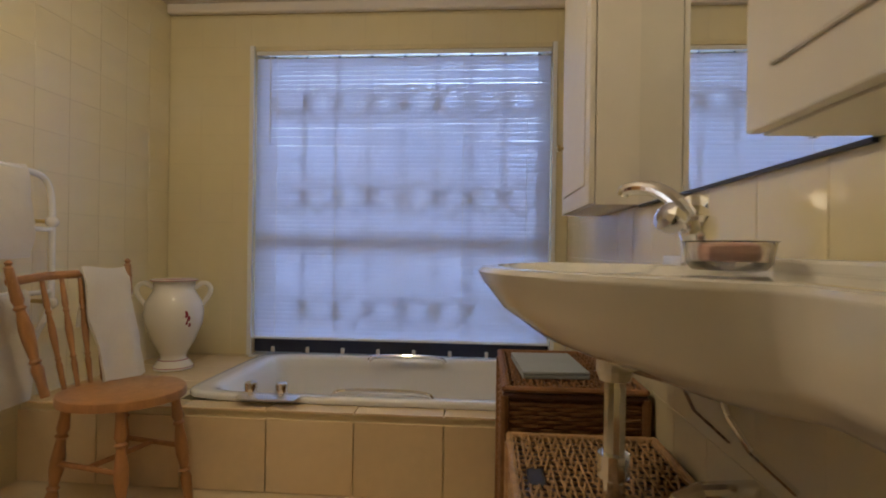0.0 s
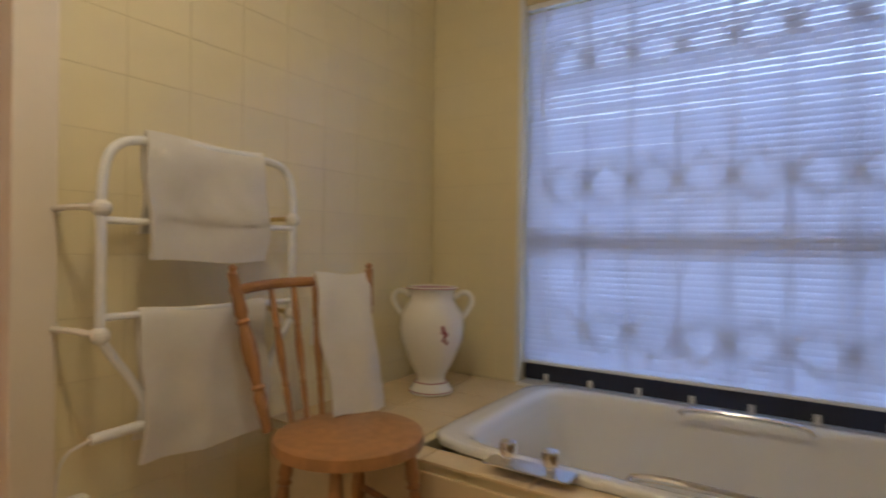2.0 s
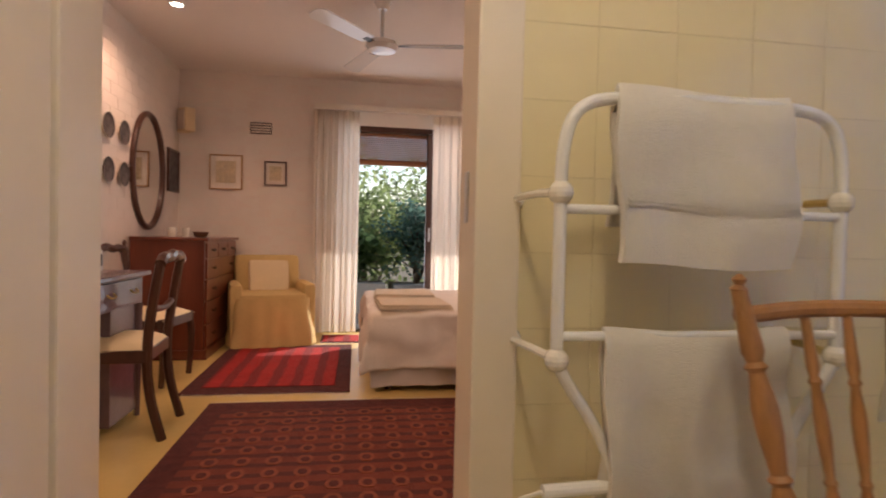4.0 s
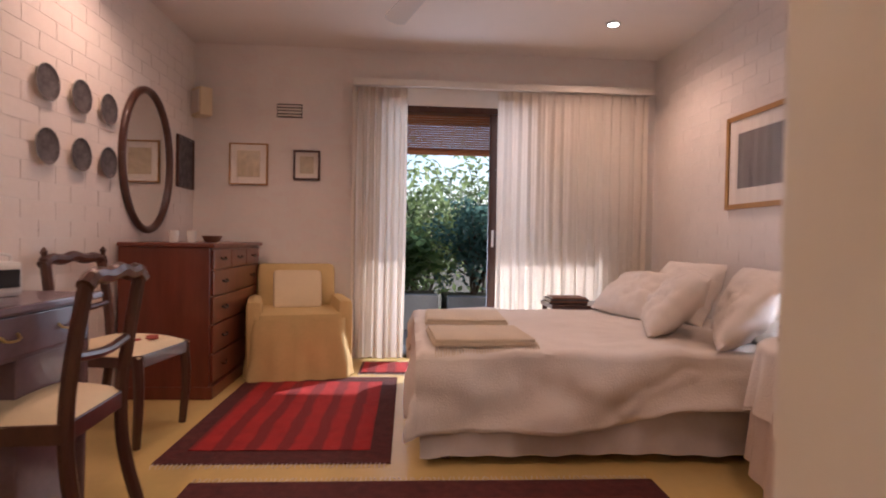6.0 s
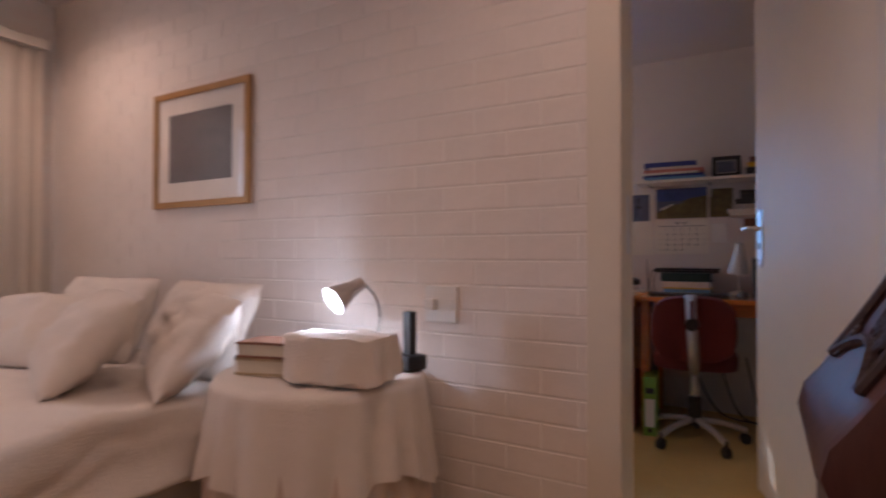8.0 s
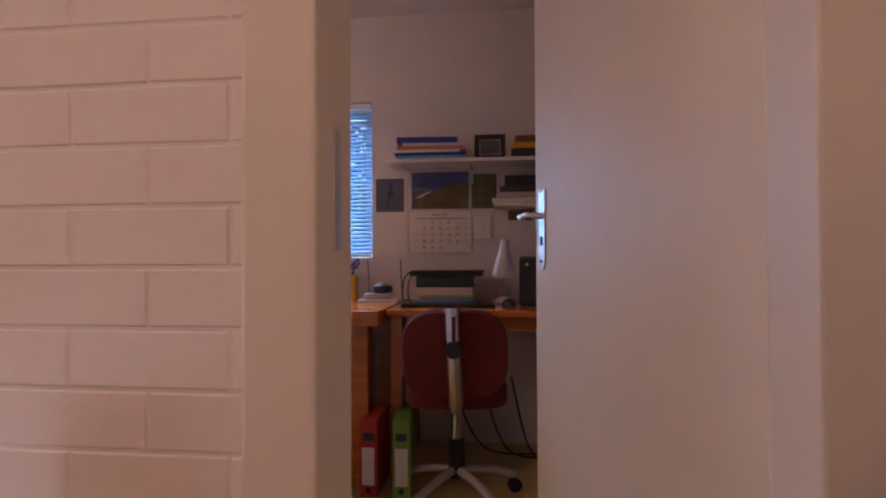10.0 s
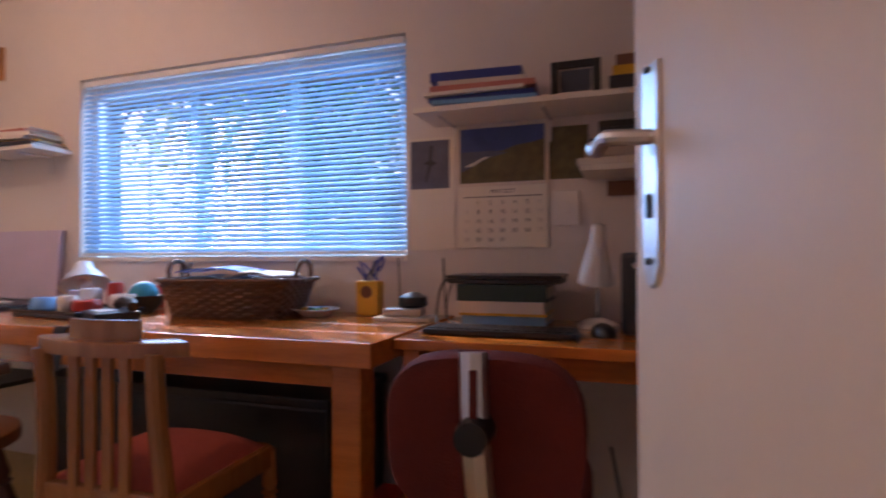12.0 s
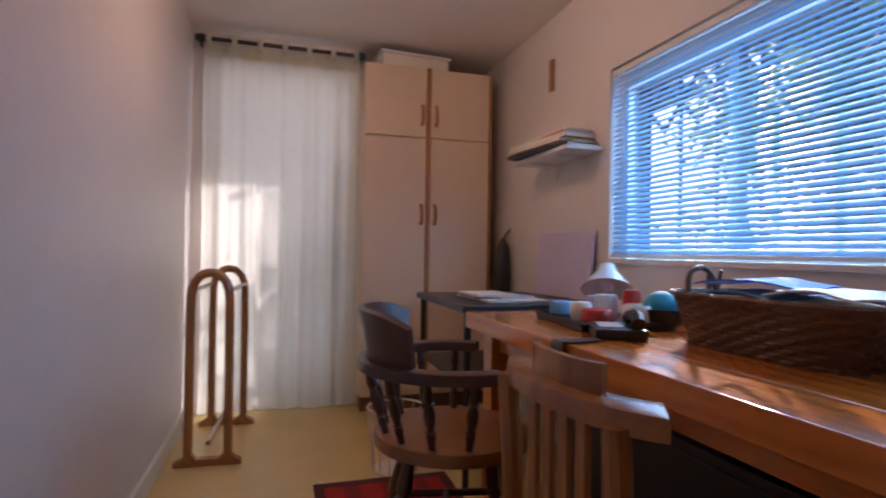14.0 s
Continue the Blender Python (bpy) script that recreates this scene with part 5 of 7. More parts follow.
for k, (x, z) in enumerate(((-2.99, 1.69), (-3.25, 1.685), (-2.99, 1.39), (-3.25, 1.385), (-2.72, 1.69), (-2.72, 1.39))):
    pl = thing("wall_plate", "round decorated china plate hung on the wall", "plate", (x, 0.168, z), group="plates on the wall")
    smooth(part("plate_body", lathe([(0.02, 0), (0.055, 0.004), (0.088, 0.020), (0.09, 0.023), (0.085, 0.022), (0.055, 0.010), (0.003, 0.009)], 30, m=pose(0, 0, 0, -90, 0, 0)), PORC, pl))
    smooth(part("painted_scene", lathe([(0.056, 0.0111), (0.054, 0.0125), (0.002, 0.0122)], 24, m=pose(0, 0, 0, -90, 0, 0)), PRINTD if k % 2 else PHOTOG, pl))
    part("painted_rim", lathe([(0.072, 0.0165), (0.087, 0.0245), (0.086, 0.0255), (0.071, 0.018)], 30, m=pose(0, 0, 0, -90, 0, 0)), PRINTD, pl)

# chest of drawers
ch = thing("chest_of_drawers", "tall red-brown mahogany chest with small brass handles", "chest of drawers", (-3.885, 0.46, 0))
CW, CD = 0.525, 0.275
part("carcass", box(-CW, CW, -CD, CD - 0.02, 0.07, 0.91, 0.004), REDW, ch)
part("top", box(-CW - 0.015, CW + 0.015, -CD, CD + 0.012, 0.91, 0.935, 0.006), REDW, ch)
part("plinth", box(-CW - 0.01, CW + 0.01, -CD, CD + 0.005, 0.0, 0.075, 0.006), REDW, ch)
rows = [(0.78, 0.895, 3), (0.62, 0.77, 1), (0.45, 0.61, 1), (0.27, 0.44, 1), (0.09, 0.26, 1)]
for z0, z1, n in rows:
    w = 2 * (CW - 0.02) / n
    for k in range(n):
        a = -CW + 0.02 + k * w
        d = part("drawer", box(a + 0.004, a + w - 0.004, CD - 0.019, CD - 0.004, z0, z1, 0.004), REDW, ch)
        for hx in ([0.5] if n == 3 else [0.2, 0.8]):
            x = a + w * hx
            part("handle", tube([(x - 0.04, CD - 0.004, (z0 + z1) / 2 + 0.01), (x - 0.035, CD + 0.012, (z0 + z1) / 2 - 0.005), (x + 0.035, CD + 0.012, (z0 + z1) / 2 - 0.005), (x + 0.04, CD - 0.004, (z0 + z1) / 2 + 0.01)], 0.005, 6, smoothing=1), DARKM, d, "dark brass drawer handle")
for x, y, w, mt in ((-3.62, 0.40, 0.035, PORC), (-3.70, 0.48, 0.03, PORC)):
    g = thing("tumbler", "small pale tumbler on the chest", "cup", (x, y, 0.935))
    part("cup_body", lathe([(w * 0.8, 0), (w, 0.075), (w * 0.92, 0.075), (w * 0.7, 0.006), (0.002, 0.005)], 18), mt, g)
bw = thing("small_bowl", "little brown wooden bowl on the chest", "bowl", (-3.84, 0.56, 0.935))
smooth(part("bowl_body", lathe([(0.03, 0), (0.05, 0.01), (0.066, 0.045), (0.060, 0.045), (0.04, 0.014), (0.002, 0.01)], 22), BROWNC, bw))

# armchair with slipcover
ac = thing("armchair", "small armchair in a loose yellow slipcover", "armchair", (-4.10, 1.10, 0), -75)


def skirted(w, d, z0, z1, flare, seed):
    def fn(u, v):
        a = 2 * math.pi * u
        c, s = math.cos(a), math.sin(a)
        k = (abs(c) ** 6 + abs(s) ** 6) ** (-1 / 6)
        f = 1 + (1 - v) * flare
        n = 0.016 * (1 - v) * math.sin(a * 17 + seed) + 0.02 * wob(c * 3, s * 3, v * 2 + seed)
        return Vector((k * c * w * f + n * c, k * s * d * f + n * s, z0 + (z1 - z0) * v))
    return fn


smooth(part("skirt", sheet(skirted(0.32, 0.30, 0.01, 0.42, 0.16, 1), 110, 10, closed=True), SLIP, ac), 80)
smooth(part("seat_cushion", box(-0.28, 0.28, -0.29, 0.27, 0.36, 0.455, 0.035), SLIP, ac))
smooth(part("backrest", box(-0.30, 0.30, -0.07, 0.07, 0.0, 0.52, 0.05, m=pose(0, -0.27, 0.26, 12, 0, 0)), SLIP, ac))
for s in (1, -1):
    smooth(part("arm", box(s * 0.31 - 0.055, s * 0.31 + 0.055, -0.28, 0.24, 0.05, 0.545, 0.053), SLIP, ac))
smooth(part("cushion", box(-0.18, 0.18, -0.04, 0.04, 0, 0.30, 0.035, m=pose(0, -0.13, 0.44, 18, 0, 0)), CUSH, ac, "cream square cushion"))


def dark_chair(name, label, place, turn, flower=False, carved=False):
    """A dark dining chair with a shaped back; its back is at +y, it faces -y."""
    c = thing(name, label, "chair", place, turn, group="dark bedroom chairs")
    for s in (1, -1):
        part("back_leg", tube([(s * 0.18, 0.26, 0.0), (s * 0.175, 0.20, 0.22), (s * 0.18, 0.19, 0.44), (s * 0.19, 0.22, 0.66), (s * 0.185, 0.25, 0.84)], lambda t: 0.023, 8, smoothing=2), DARKW, c)
        part("front_leg", tube([(s * 0.19, -0.20, 0.43), (s * 0.20, -0.22, 0.25), (s * 0.19, -0.20, 0.0)], lambda t: 0.028 - 0.010 * t, 8, smoothing=2), DARKW, c)
        part("seat_rail", box(s * 0.19 - 0.014, s * 0.19 + 0.014, -0.21, 0.20, 0.37, 0.43, 0.005), DARKW, c)
    part("seat_rail", box(-0.19, 0.19, -0.225, -0.195, 0.37, 0.43, 0.005), DARKW, c)
    part("seat_rail", box(-0.175, 0.175, 0.175, 0.205, 0.37, 0.43, 0.005), DARKW, c)
    top = [(-0.20, 0.252, 0.83), (-0.15, 0.255, 0.865), (-0.07, 0.258, 0.85), (0, 0.26, 0.875), (0.07, 0.258, 0.85), (0.15, 0.255, 0.865), (0.20, 0.252, 0.83)]
    part("crest_rail", tube(top, 0.026, 8, smoothing=2), DARKW, c)
    part("splat_rail", tube([(-0.18, 0.212, 0.62), (0, 0.222, 0.60), (0.18, 0.212, 0.62)], 0.016, 8, smoothing=2), DARKW, c)
    if carved:
        for s in (1, -1):
            part("finial", lathe([(0.014, 0), (0.020, 0.02), (0.010, 0.035), (0.016, 0.055), (0.003, 0.075)], 12, m=pose(s * 0.195, 0.25, 0.84)), DARKW, c)
    smooth(part("seat", sheet(lambda u, v: Vector(((u - 0.5) * 0.43 * (1 - 0.08 * v), (v - 0.5) * 0.43 - 0.01, 0.425 + 0.055 * (max(0.0, 1 - abs(2 * u - 1) ** 3) * max(0.0, 1 - abs(2 * v - 1) ** 3)) ** 0.6)), 16, 16, 0.008), CUSH, c, "cream upholstered seat"), 60)
    if flower:
        for fx, fy in ((0.05, -0.12), (-0.06, -0.1), (0.0, -0.15)):
            part("flower_patch", rod((fx, fy, 0.474), (fx, fy, 0.478), 0.03, seg=9), REDCL, c)
    return c


dark_chair("dining_chair", "dark mahogany balloon-back chair with cream seat", (-1.84, 0.70, 0), 4)
dark_chair("dining_chair", "dark carved chair with flowered cream seat by the wall", (-2.80, 0.50, 0), 172, flower=True, carved=True)

dt = thing("dressing_table", "dark polished dressing table with two drawers", "table", (-1.52, 0.53, 0))
part("tabletop", box(-0.60, 0.60, -0.24, 0.24, 0.745, 0.770, 0.006), DRESSW, dt)
part("apron", box(-0.57, 0.57, -0.21, 0.205, 0.60, 0.745, 0.003), DRESSW, dt)
part("pedestal", box(-0.565, -0.22, -0.205, 0.19, 0.04, 0.598, 0.004), DRESSW, dt, "dark cupboard pedestal")
for k in (-1, 1):
    d = part("drawer", box(k * 0.28 - 0.25, k * 0.28 + 0.25, 0.2055, 0.218, 0.615, 0.735, 0.004), DRESSW, dt)
    for hx in (-0.13, 0.13):
        x = k * 0.28 + hx
        part("handle", tube([(x - 0.035, 0.218, 0.685), (x - 0.03, 0.234, 0.668), (x + 0.03, 0.234, 0.668), (x + 0.035, 0.218, 0.685)], 0.004, 6, smoothing=1), BRASS, d, "brass swan-neck handle")
for sx in (1, -1):
    for sy in (1, -1):
        part("leg", rod((sx * 0.55, sy * 0.19, 0.6), (sx * 0.55, sy * 0.19, 0), 0.024, 0.014), DRESSW, dt)
ra = thing("radio", "white portable radio with grey dials on the table", "radio", (-1.86, 0.52, 0.77), 160)
part("case", box(-0.11, 0.11, -0.05, 0.05, 0.0, 0.115, 0.015), WHITEP, ra)
part("speaker_grille", rod((-0.05, -0.05, 0.055), (-0.05, -0.056, 0.055), 0.036, seg=20), DARKM, ra)
part("dial_panel", box(0.0, 0.095, -0.055, -0.0495, 0.03, 0.09, 0.002), BLACK, ra)
part("carry_handle", tube([(-0.1, 0, 0.10), (-0.1, 0, 0.145), (0.1, 0, 0.145), (0.1, 0, 0.10)], 0.006, 8, smoothing=1), WHITEP, ra)

# ceiling fan and downlights
fan = thing("ceiling_fan", "white three-blade ceiling fan at rest", "fan", (-2.62, 2.0, 0))
part("rod", rod((0, 0, 2.26), (0, 0, 2.52), 0.012), WHITEM, fan)
part("canopy", rod((0, 0, 2.47), (0, 0, 2.519), 0.03, 0.06, 20), WHITEM, fan)
smooth(part("motor", lathe([(0.03, 2.19), (0.09, 2.20), (0.11, 2.23), (0.09, 2.26), (0.03, 2.28)], 26), WHITEM, fan))
for k in range(3):
    a = 200 + k * 120
    m = pose(0, 0, 2.235, 0, 0, a) @ pose(0, 0, 0, 10, 0, 0)
    part("blade", prism([(0.14, -0.05), (0.60, -0.062), (0.635, -0.03), (0.635, 0.03), (0.60, 0.062), (0.14, 0.05)], -0.004, 0.004, 0.002, m=m), WHITEM, fan)
    part("blade_arm", box(0.08, 0.18, -0.02, 0.02, -0.006, 0.0, 0.002, m=m), DARKM, fan)
for x, y, z in SPOTS:
    dl = thing("downlight", "small round lit ceiling downlight", "light", (x, y, H - 0.001), group="ceiling downlights")
    part("ring", lathe([(0.050, 0), (0.052, -0.006), (0.038, -0.010), (0.036, 0)], 24), WHITEM, dl)
    part("bulb", rod((0, 0, -0.007), (0, 0, -0.001), 0.034, seg=20), BULB, dl, "glowing lamp face")

# dark slant-front bureau by the study door
BUREAU = mat("bureau_wood", (0.075, 0.026, 0.022), 0.42, var=0.35, scale=4, bump=0.05, bscale=30, stretch=(5, 5, 0.8), coat=0.05)
CARVED = mat("carved_wood", (0.035, 0.014, 0.012), 0.55, var=0.3, scale=30, bump=0.2, bscale=60)
dk = thing("bureau", "dark red-brown slant-front bureau with carved scrolls", "bureau", (-0.505, 3.34, 0))
slope = [(-0.155, 0.66), (-0.165, 0.685), (-0.155, 0.725), (-0.125, 0.765), (-0.075, 0.84), (-0.02, 0.93), (0.02, 1.02), (0.06, 1.08), (0.11, 1.115), (0.17, 1.125)]
smooth(part("slant_top", prism(slope + [(0.17, 0.64), (-0.13, 0.64)], -0.20, 0.24, 0.02, m=pose(0, 0, 0, 90, 0, 0)), BUREAU, dk, "sloping carved lid"))
part("body", box(-0.125, 0.17, -0.225, 0.195, 0.10, 0.638, 0.008), BUREAU, dk)
for z0, z1 in ((0.13, 0.36), (0.38, 0.61)):
    d = part("drawer", box(-0.137, -0.1255, -0.20, 0.17, z0, z1, 0.004), BUREAU, dk)
    part("handle", tube([(-0.137, -0.05, (z0 + z1) / 2), (-0.16, -0.045, (z0 + z1) / 2 - 0.012), (-0.16, 0.025, (z0 + z1) / 2 - 0.012), (-0.137, 0.03, (z0 + z1) / 2)], 0.005, 6, smoothing=1), BRASS, d, "dark brass drop handle")
part("side_panel", box(-0.095, 0.14, -0.232, -0.2255, 0.15, 0.59, 0.004), BUREAU, dk)


def on_slope(f, y, lift=0.004):
    """A point on the sloping lid: f from its foot to its top."""
    k = min(f, 0.999) * 6
    i = int(k)
    (x0, z0), (x1, z1) = slope[i + 3], slope[i + 4 if i < 6 else 9]
    return Vector((x0 + (x1 - x0) * (k - i) - lift, y, z0 + (z1 - z0) * (k - i) + lift))


part("edge_moulding", tube([on_slope(0.05 + 0.9 * k / 12, 0.145) for k in range(13)], 0.010, 8), CARVED, dk, "dark carved edge moulding")
part("edge_moulding", tube([on_slope(0.05 + 0.9 * k / 12, -0.19) for k in range(13)], 0.010, 8), CARVED, dk, "dark carved edge moulding")
part("lower_moulding", tube([on_slope(0.06 + 0.10 * math.sin(k * math.pi / 12), 0.145 - 0.335 * k / 12) for k in range(13)], 0.010, 8), CARVED, dk)
for cf, cy, sc in ((0.26, -0.03, 0.9), (0.20, -0.09, 0.8), (0.12, 0.115, 0.6), (0.80, 0.12, 0.5)):
    for q in range(3):
        pts = [on_slope(max(0.0, cf + sc * (0.03 + 0.012 * k) * math.sin(0.7 * k + q * 2.1)), cy + sc * (0.010 + 0.0045 * k) * math.cos(0.7 * k + q * 2.1)) for k in range(9)]
        part("carved_scroll", tube(pts, lambda t, w=sc: 0.009 * w * (1.1 - 0.6 * t), 6, smoothing=1), CARVED, dk)
for sx in (-0.09, 0.14):
    for sy in (-0.19, 0.16):
        part("foot", rod((sx, sy, 0), (sx, sy, 0.10), 0.022, 0.03), CARVED, dk)
dsh = thing("blue_dish", "small blue-grey dish on top of the bureau", "dish", (-0.40, 3.24, 1.126))
smooth(part("dish_body", lathe([(0.03, 0), (0.035, 0.006), (0.066, 0.016), (0.068, 0.022), (0.06, 0.02), (0.03, 0.010), (0.002, 0.009)], 24), mat("blue_grey_glaze", (0.10, 0.13, 0.22), 0.2, var=0.1), dsh))

# ---- study ----
window_frame("window_2", "y", -3.235, -1.555, 0.965, 1.81, 6.22, [-2.66, -2.12], SHADEM, "white steel study window behind the blind")
bars2 = thing("burglar_bars", "steel burglar bars outside the study window", "window bars", (0, 6.29, 0))
for k in range(9):
    x = -3.2 + k * 0.2
    part("upright_bar", rod((x, 0, 0.965), (x, 0, 1.81), 0.010, seg=6), BAR, bars2)
    if k < 8:
        part("diamond", tube([(x, 0, 1.62), (x + 0.1, 0, 1.72), (x + 0.2, 0, 1.62), (x + 0.1, 0, 1.52), (x, 0, 1.62)], 0.012, 6), BAR, bars2)
blind("venetian_blind", -3.225, -1.565, 0.972, 1.80, 6.125, 0.0215, 44, SLAT2, "half open silvery venetian blind over the desk, tinted sky blue for the daylight", (-3.1, -2.7, -2.1, -1.69))
struct("window_lintel", box(-3.235, -1.555, 6.165, 6.30, 1.728, 1.812), STUDYW, "deep off-white lintel over the study window", "lintel")
for a, b in ((-3.236, -3.185), (-1.605, -1.554)):
    struct("window_reveal", box(a, b, 6.165, 6.218, 0.966, 1.727), STUDYW, "plain reveal beside the study window", "reveal")
struct("window_sill", box(-3.235, -1.555, 6.09, 6.22, 0.945, 0.966, 0.004), PAINT, "white painted study window sill", "sill")
gd = thing("glass_door", "white framed glass garden door behind the curtain", "door", kind="structure")
for a, b in ((4.265, 4.33), (5.03, 5.095)):
    part("stile", box(-4.70, -4.66, a, b, 0.0, 2.1, 0.004), WHITEM, gd)
for a, b in ((0.0, 0.09), (2.02, 2.1)):
    part("rail", box(-4.698, -4.662, 4.33, 5.03, a, b, 0.004), WHITEM, gd)
pn = part("pane", box(-4.682, -4.677, 4.33, 5.03, 0.09, 2.02), GLASS, gd)
pn.visible_shadow = False
curtain("curtain", "thin white tab-top curtain over the garden door", "x", 4.265, 5.168, 0.03, 2.17, -4.53, 6, 0.016, CURT2)
cr = thing("curtain_rod", "black iron curtain rod with brackets", "curtain rod", (-4.53, 0, 2.20))
part("rod", rod((0, 4.235, 0), (0, 5.20, 0), 0.012), DARKM, cr)
for y in (4.25, 5.17):
    part("bracket", box(-0.09, 0.012, y - 0.012, y + 0.012, -0.03, 0.02, 0.003), DARKM, cr)
    part("end_knob", rod((0, y - 0.03, 0), (0, y + 0.03, 0), 0.02, seg=10), DARKM, cr)
for k in range(7):
    y = 4.29 + k * 0.142
    part("curtain_tab", tube([(0.016, y, -0.05), (0.018, y, 0.0), (0, y, 0.018), (-0.018, y, 0), (-0.016, y, -0.05)], 0.016, 6, smoothing=1), CURT2, cr)

# cupboard
cp = thing("cupboard", "tall cream built-in cupboard with wooden handles", "cupboard", (-4.43, 0, 0))
part("carcass", box(-0.58, -0.02, 5.185, 6.0, 0.09, 2.14, 0.003), CUPB, cp)
part("plinth", box(-0.56, -0.04, 5.19, 5.995, 0.0, 0.09, 0.002), BROWNC, cp)
for z0, z1 in ((0.10, 1.69), (1.70, 2.14)):
    for y0, y1, hy in ((5.19, 5.575, 5.545), (5.605, 5.995, 5.635)):
        d = part("cupboard_door", box(-0.019, 0.0, y0, y1, z0 + 0.003, z1 - 0.003, 0.002), CUPB, cp)
        zc = 1.22 if z0 < 1 else 1.84
        part("handle", tube([(0.0, hy, zc - 0.06), (0.028, hy, zc - 0.05), (0.028, hy, zc + 0.05), (0.0, hy, zc + 0.06)], 0.009, 8, smoothing=1), HANDLEW, d, "small wooden bar handle")
part("middle_batten", box(-0.019, 0.006, 5.578, 5.602, 0.10, 2.14, 0.002), HANDLEW, cp, "brown wooden batten")
part("side_batten", box(-0.019, 0.003, 5.997, 6.012, 0.10, 2.14, 0.002), HANDLEW, cp)
lf = thing("storage_box", "white flat box lying on the cupboard", "box", (-4.62, 5.50, 2.142), 5)
part("case", box(-0.15, 0.15, -0.22, 0.22, 0, 0.075, 0.006), PAINT, lf)
part("lid", box(-0.16, 0.16, -0.23, 0.23, 0.075, 0.095, 0.004), WHITEP, lf)
bg = thing("umbrella_bag", "black umbrella bag hung beside the cupboard", "bag", (-4.30, 6.05, 0.62))
smooth(part("pouch", lathe([(0.02, 0), (0.045, 0.03), (0.05, 0.25), (0.04, 0.40), (0.012, 0.46)], 14), BLACK, bg))
part("strap", tube([(0.0, 0.0, 0.45), (0.03, 0.02, 0.50), (0.0, 0.05, 0.52), (-0.02, 0.02, 0.47)], 0.006, 6, smoothing=1), BLACK, bg)
hk = thing("wall_thermometer", "small brown wall thermometer beside the window", "thermometer", (-3.776, 6.104, 1.95))
part("board", box(-0.02, 0.02, -0.014, 0, -0.085, 0.085, 0.004), HANDLEW, hk)


def wall_shelf(name, label, x0, x1, z, depth, brackets):
    s = thing(name, label, "shelf", (0, 6.104, z))
    part("board", box(x0, x1, -depth, -0.001, -0.018, 0, 0.002), PAINT, s)
    for x in brackets:
        part("bracket", tube([(x, -0.006, -0.10), (x, -0.006, -0.024), (x, -depth * 0.85, -0.024)], 0.005, 6), WHITEM, s)
    return s


wall_shelf("wall_shelf", "small white wall shelf with papers", -3.86, -3.28, 1.475, 0.19, (-3.70, -3.42))
stack("paper_pile", "untidy pile of papers and folders on the small shelf", (-3.57, 6.0, 1.476), 4, [(0.50, 0.20, 0.018, INK), (0.52, 0.21, 0.014, YELP), (0.46, 0.2, 0.016, MOUNT), (0.48, 0.19, 0.02, PAINT), (0.40, 0.19, 0.014, PINK), (0.36, 0.18, 0.012, PAINT)], "papers", 0.06)
wall_shelf("wall_shelf", "long white wall shelf with books above the calendar", -1.44, -0.20, 1.455, 0.22, (-1.36, -1.015, -0.5))
wall_shelf("wall_shelf", "lower white shelf with binders behind the door", -0.90, -0.20, 1.235, 0.22, (-0.7,))
stack("folder_stack", "stack of blue, pink and white folders on the shelf", (-1.22, 5.99, 1.456), 2, [(0.34, 0.2, 0.014, SKYB), (0.35, 0.2, 0.016, BLUE), (0.33, 0.2, 0.012, PAINT), (0.34, 0.2, 0.02, PINK), (0.28, 0.19, 0.016, MOUNT), (0.30, 0.19, 0.03, BLUE)], "folders", 0.03)
stack("book_stack", "stack of dark reference books on the shelf", (-0.66, 5.99, 1.456), 0, [(0.30, 0.19, 0.042, INK), (0.28, 0.19, 0.028, YELP), (0.26, 0.18, 0.034, BROWNC)], "books", 0.01)
stack("binder_stack", "stack of black and grey binders on the lower shelf", (-0.72, 5.99, 1.236), 0, [(0.34, 0.2, 0.02, PAINT), (0.34, 0.2, 0.026, SHADEM), (0.32, 0.2, 0.034, INK), (0.28, 0.2, 0.03, INK), (0.24, 0.19, 0.02, DARKM)], "binders", 0.03)
pf = picture("photo_frame", "small black photo frame standing on the shelf", (-0.92, 6.0, 1.522), 0, 0.155, 0.128, 0.024, BLACK, PHOTOB, 0.006, category="photo frame")


def writing(text, parent, place, size, material, name="printed_text"):
    c = bpy.data.curves.new(name, "FONT")
    c.body, c.size, c.align_x, c.align_y, c.extrude = text, size, "CENTER", "CENTER", 0.0003
    c.materials.append(material)
    o = new(name, c)
    o.parent = parent
    o.matrix_local = pose(*place, 90, 0, 0)
    return o


cal = thing("wall_calendar", "wall calendar with a coast photograph above the month", "calendar", (-1.185, 6.104, 0))
part("sheet", box(-0.165, 0.160, -0.006, 0, 0.992, 1.212, 0.0008), PAINT, cal)
part("photo_page", box(-0.165, 0.160, -0.006, 0, 1.214, 1.43, 0.0008), MOUNT, cal)
part("photo_sky", box(-0.155, 0.150, -0.0075, -0.0062, 1.335, 1.42), PHOTOS, cal)
part("photo_land", box(-0.155, 0.150, -0.0075, -0.0062, 1.224, 1.3348), PHOTOG, cal)
part("photo_sea", prism([(-0.155, 1.337), (-0.03, 1.337), (0.02, 1.328), (-0.05, 1.312), (-0.155, 1.262)], 0, 0.0005, m=pose(0, -0.0075, 0, 90, 0, 0)), PHOTOB, cal)
part("photo_hill", prism([(0.0, 1.334), (0.05, 1.352), (0.10, 1.358), (0.15, 1.368), (0.15, 1.334)], 0, 0.0005, m=pose(0, -0.0075, 0, 90, 0, 0)), PHOTOG, cal)
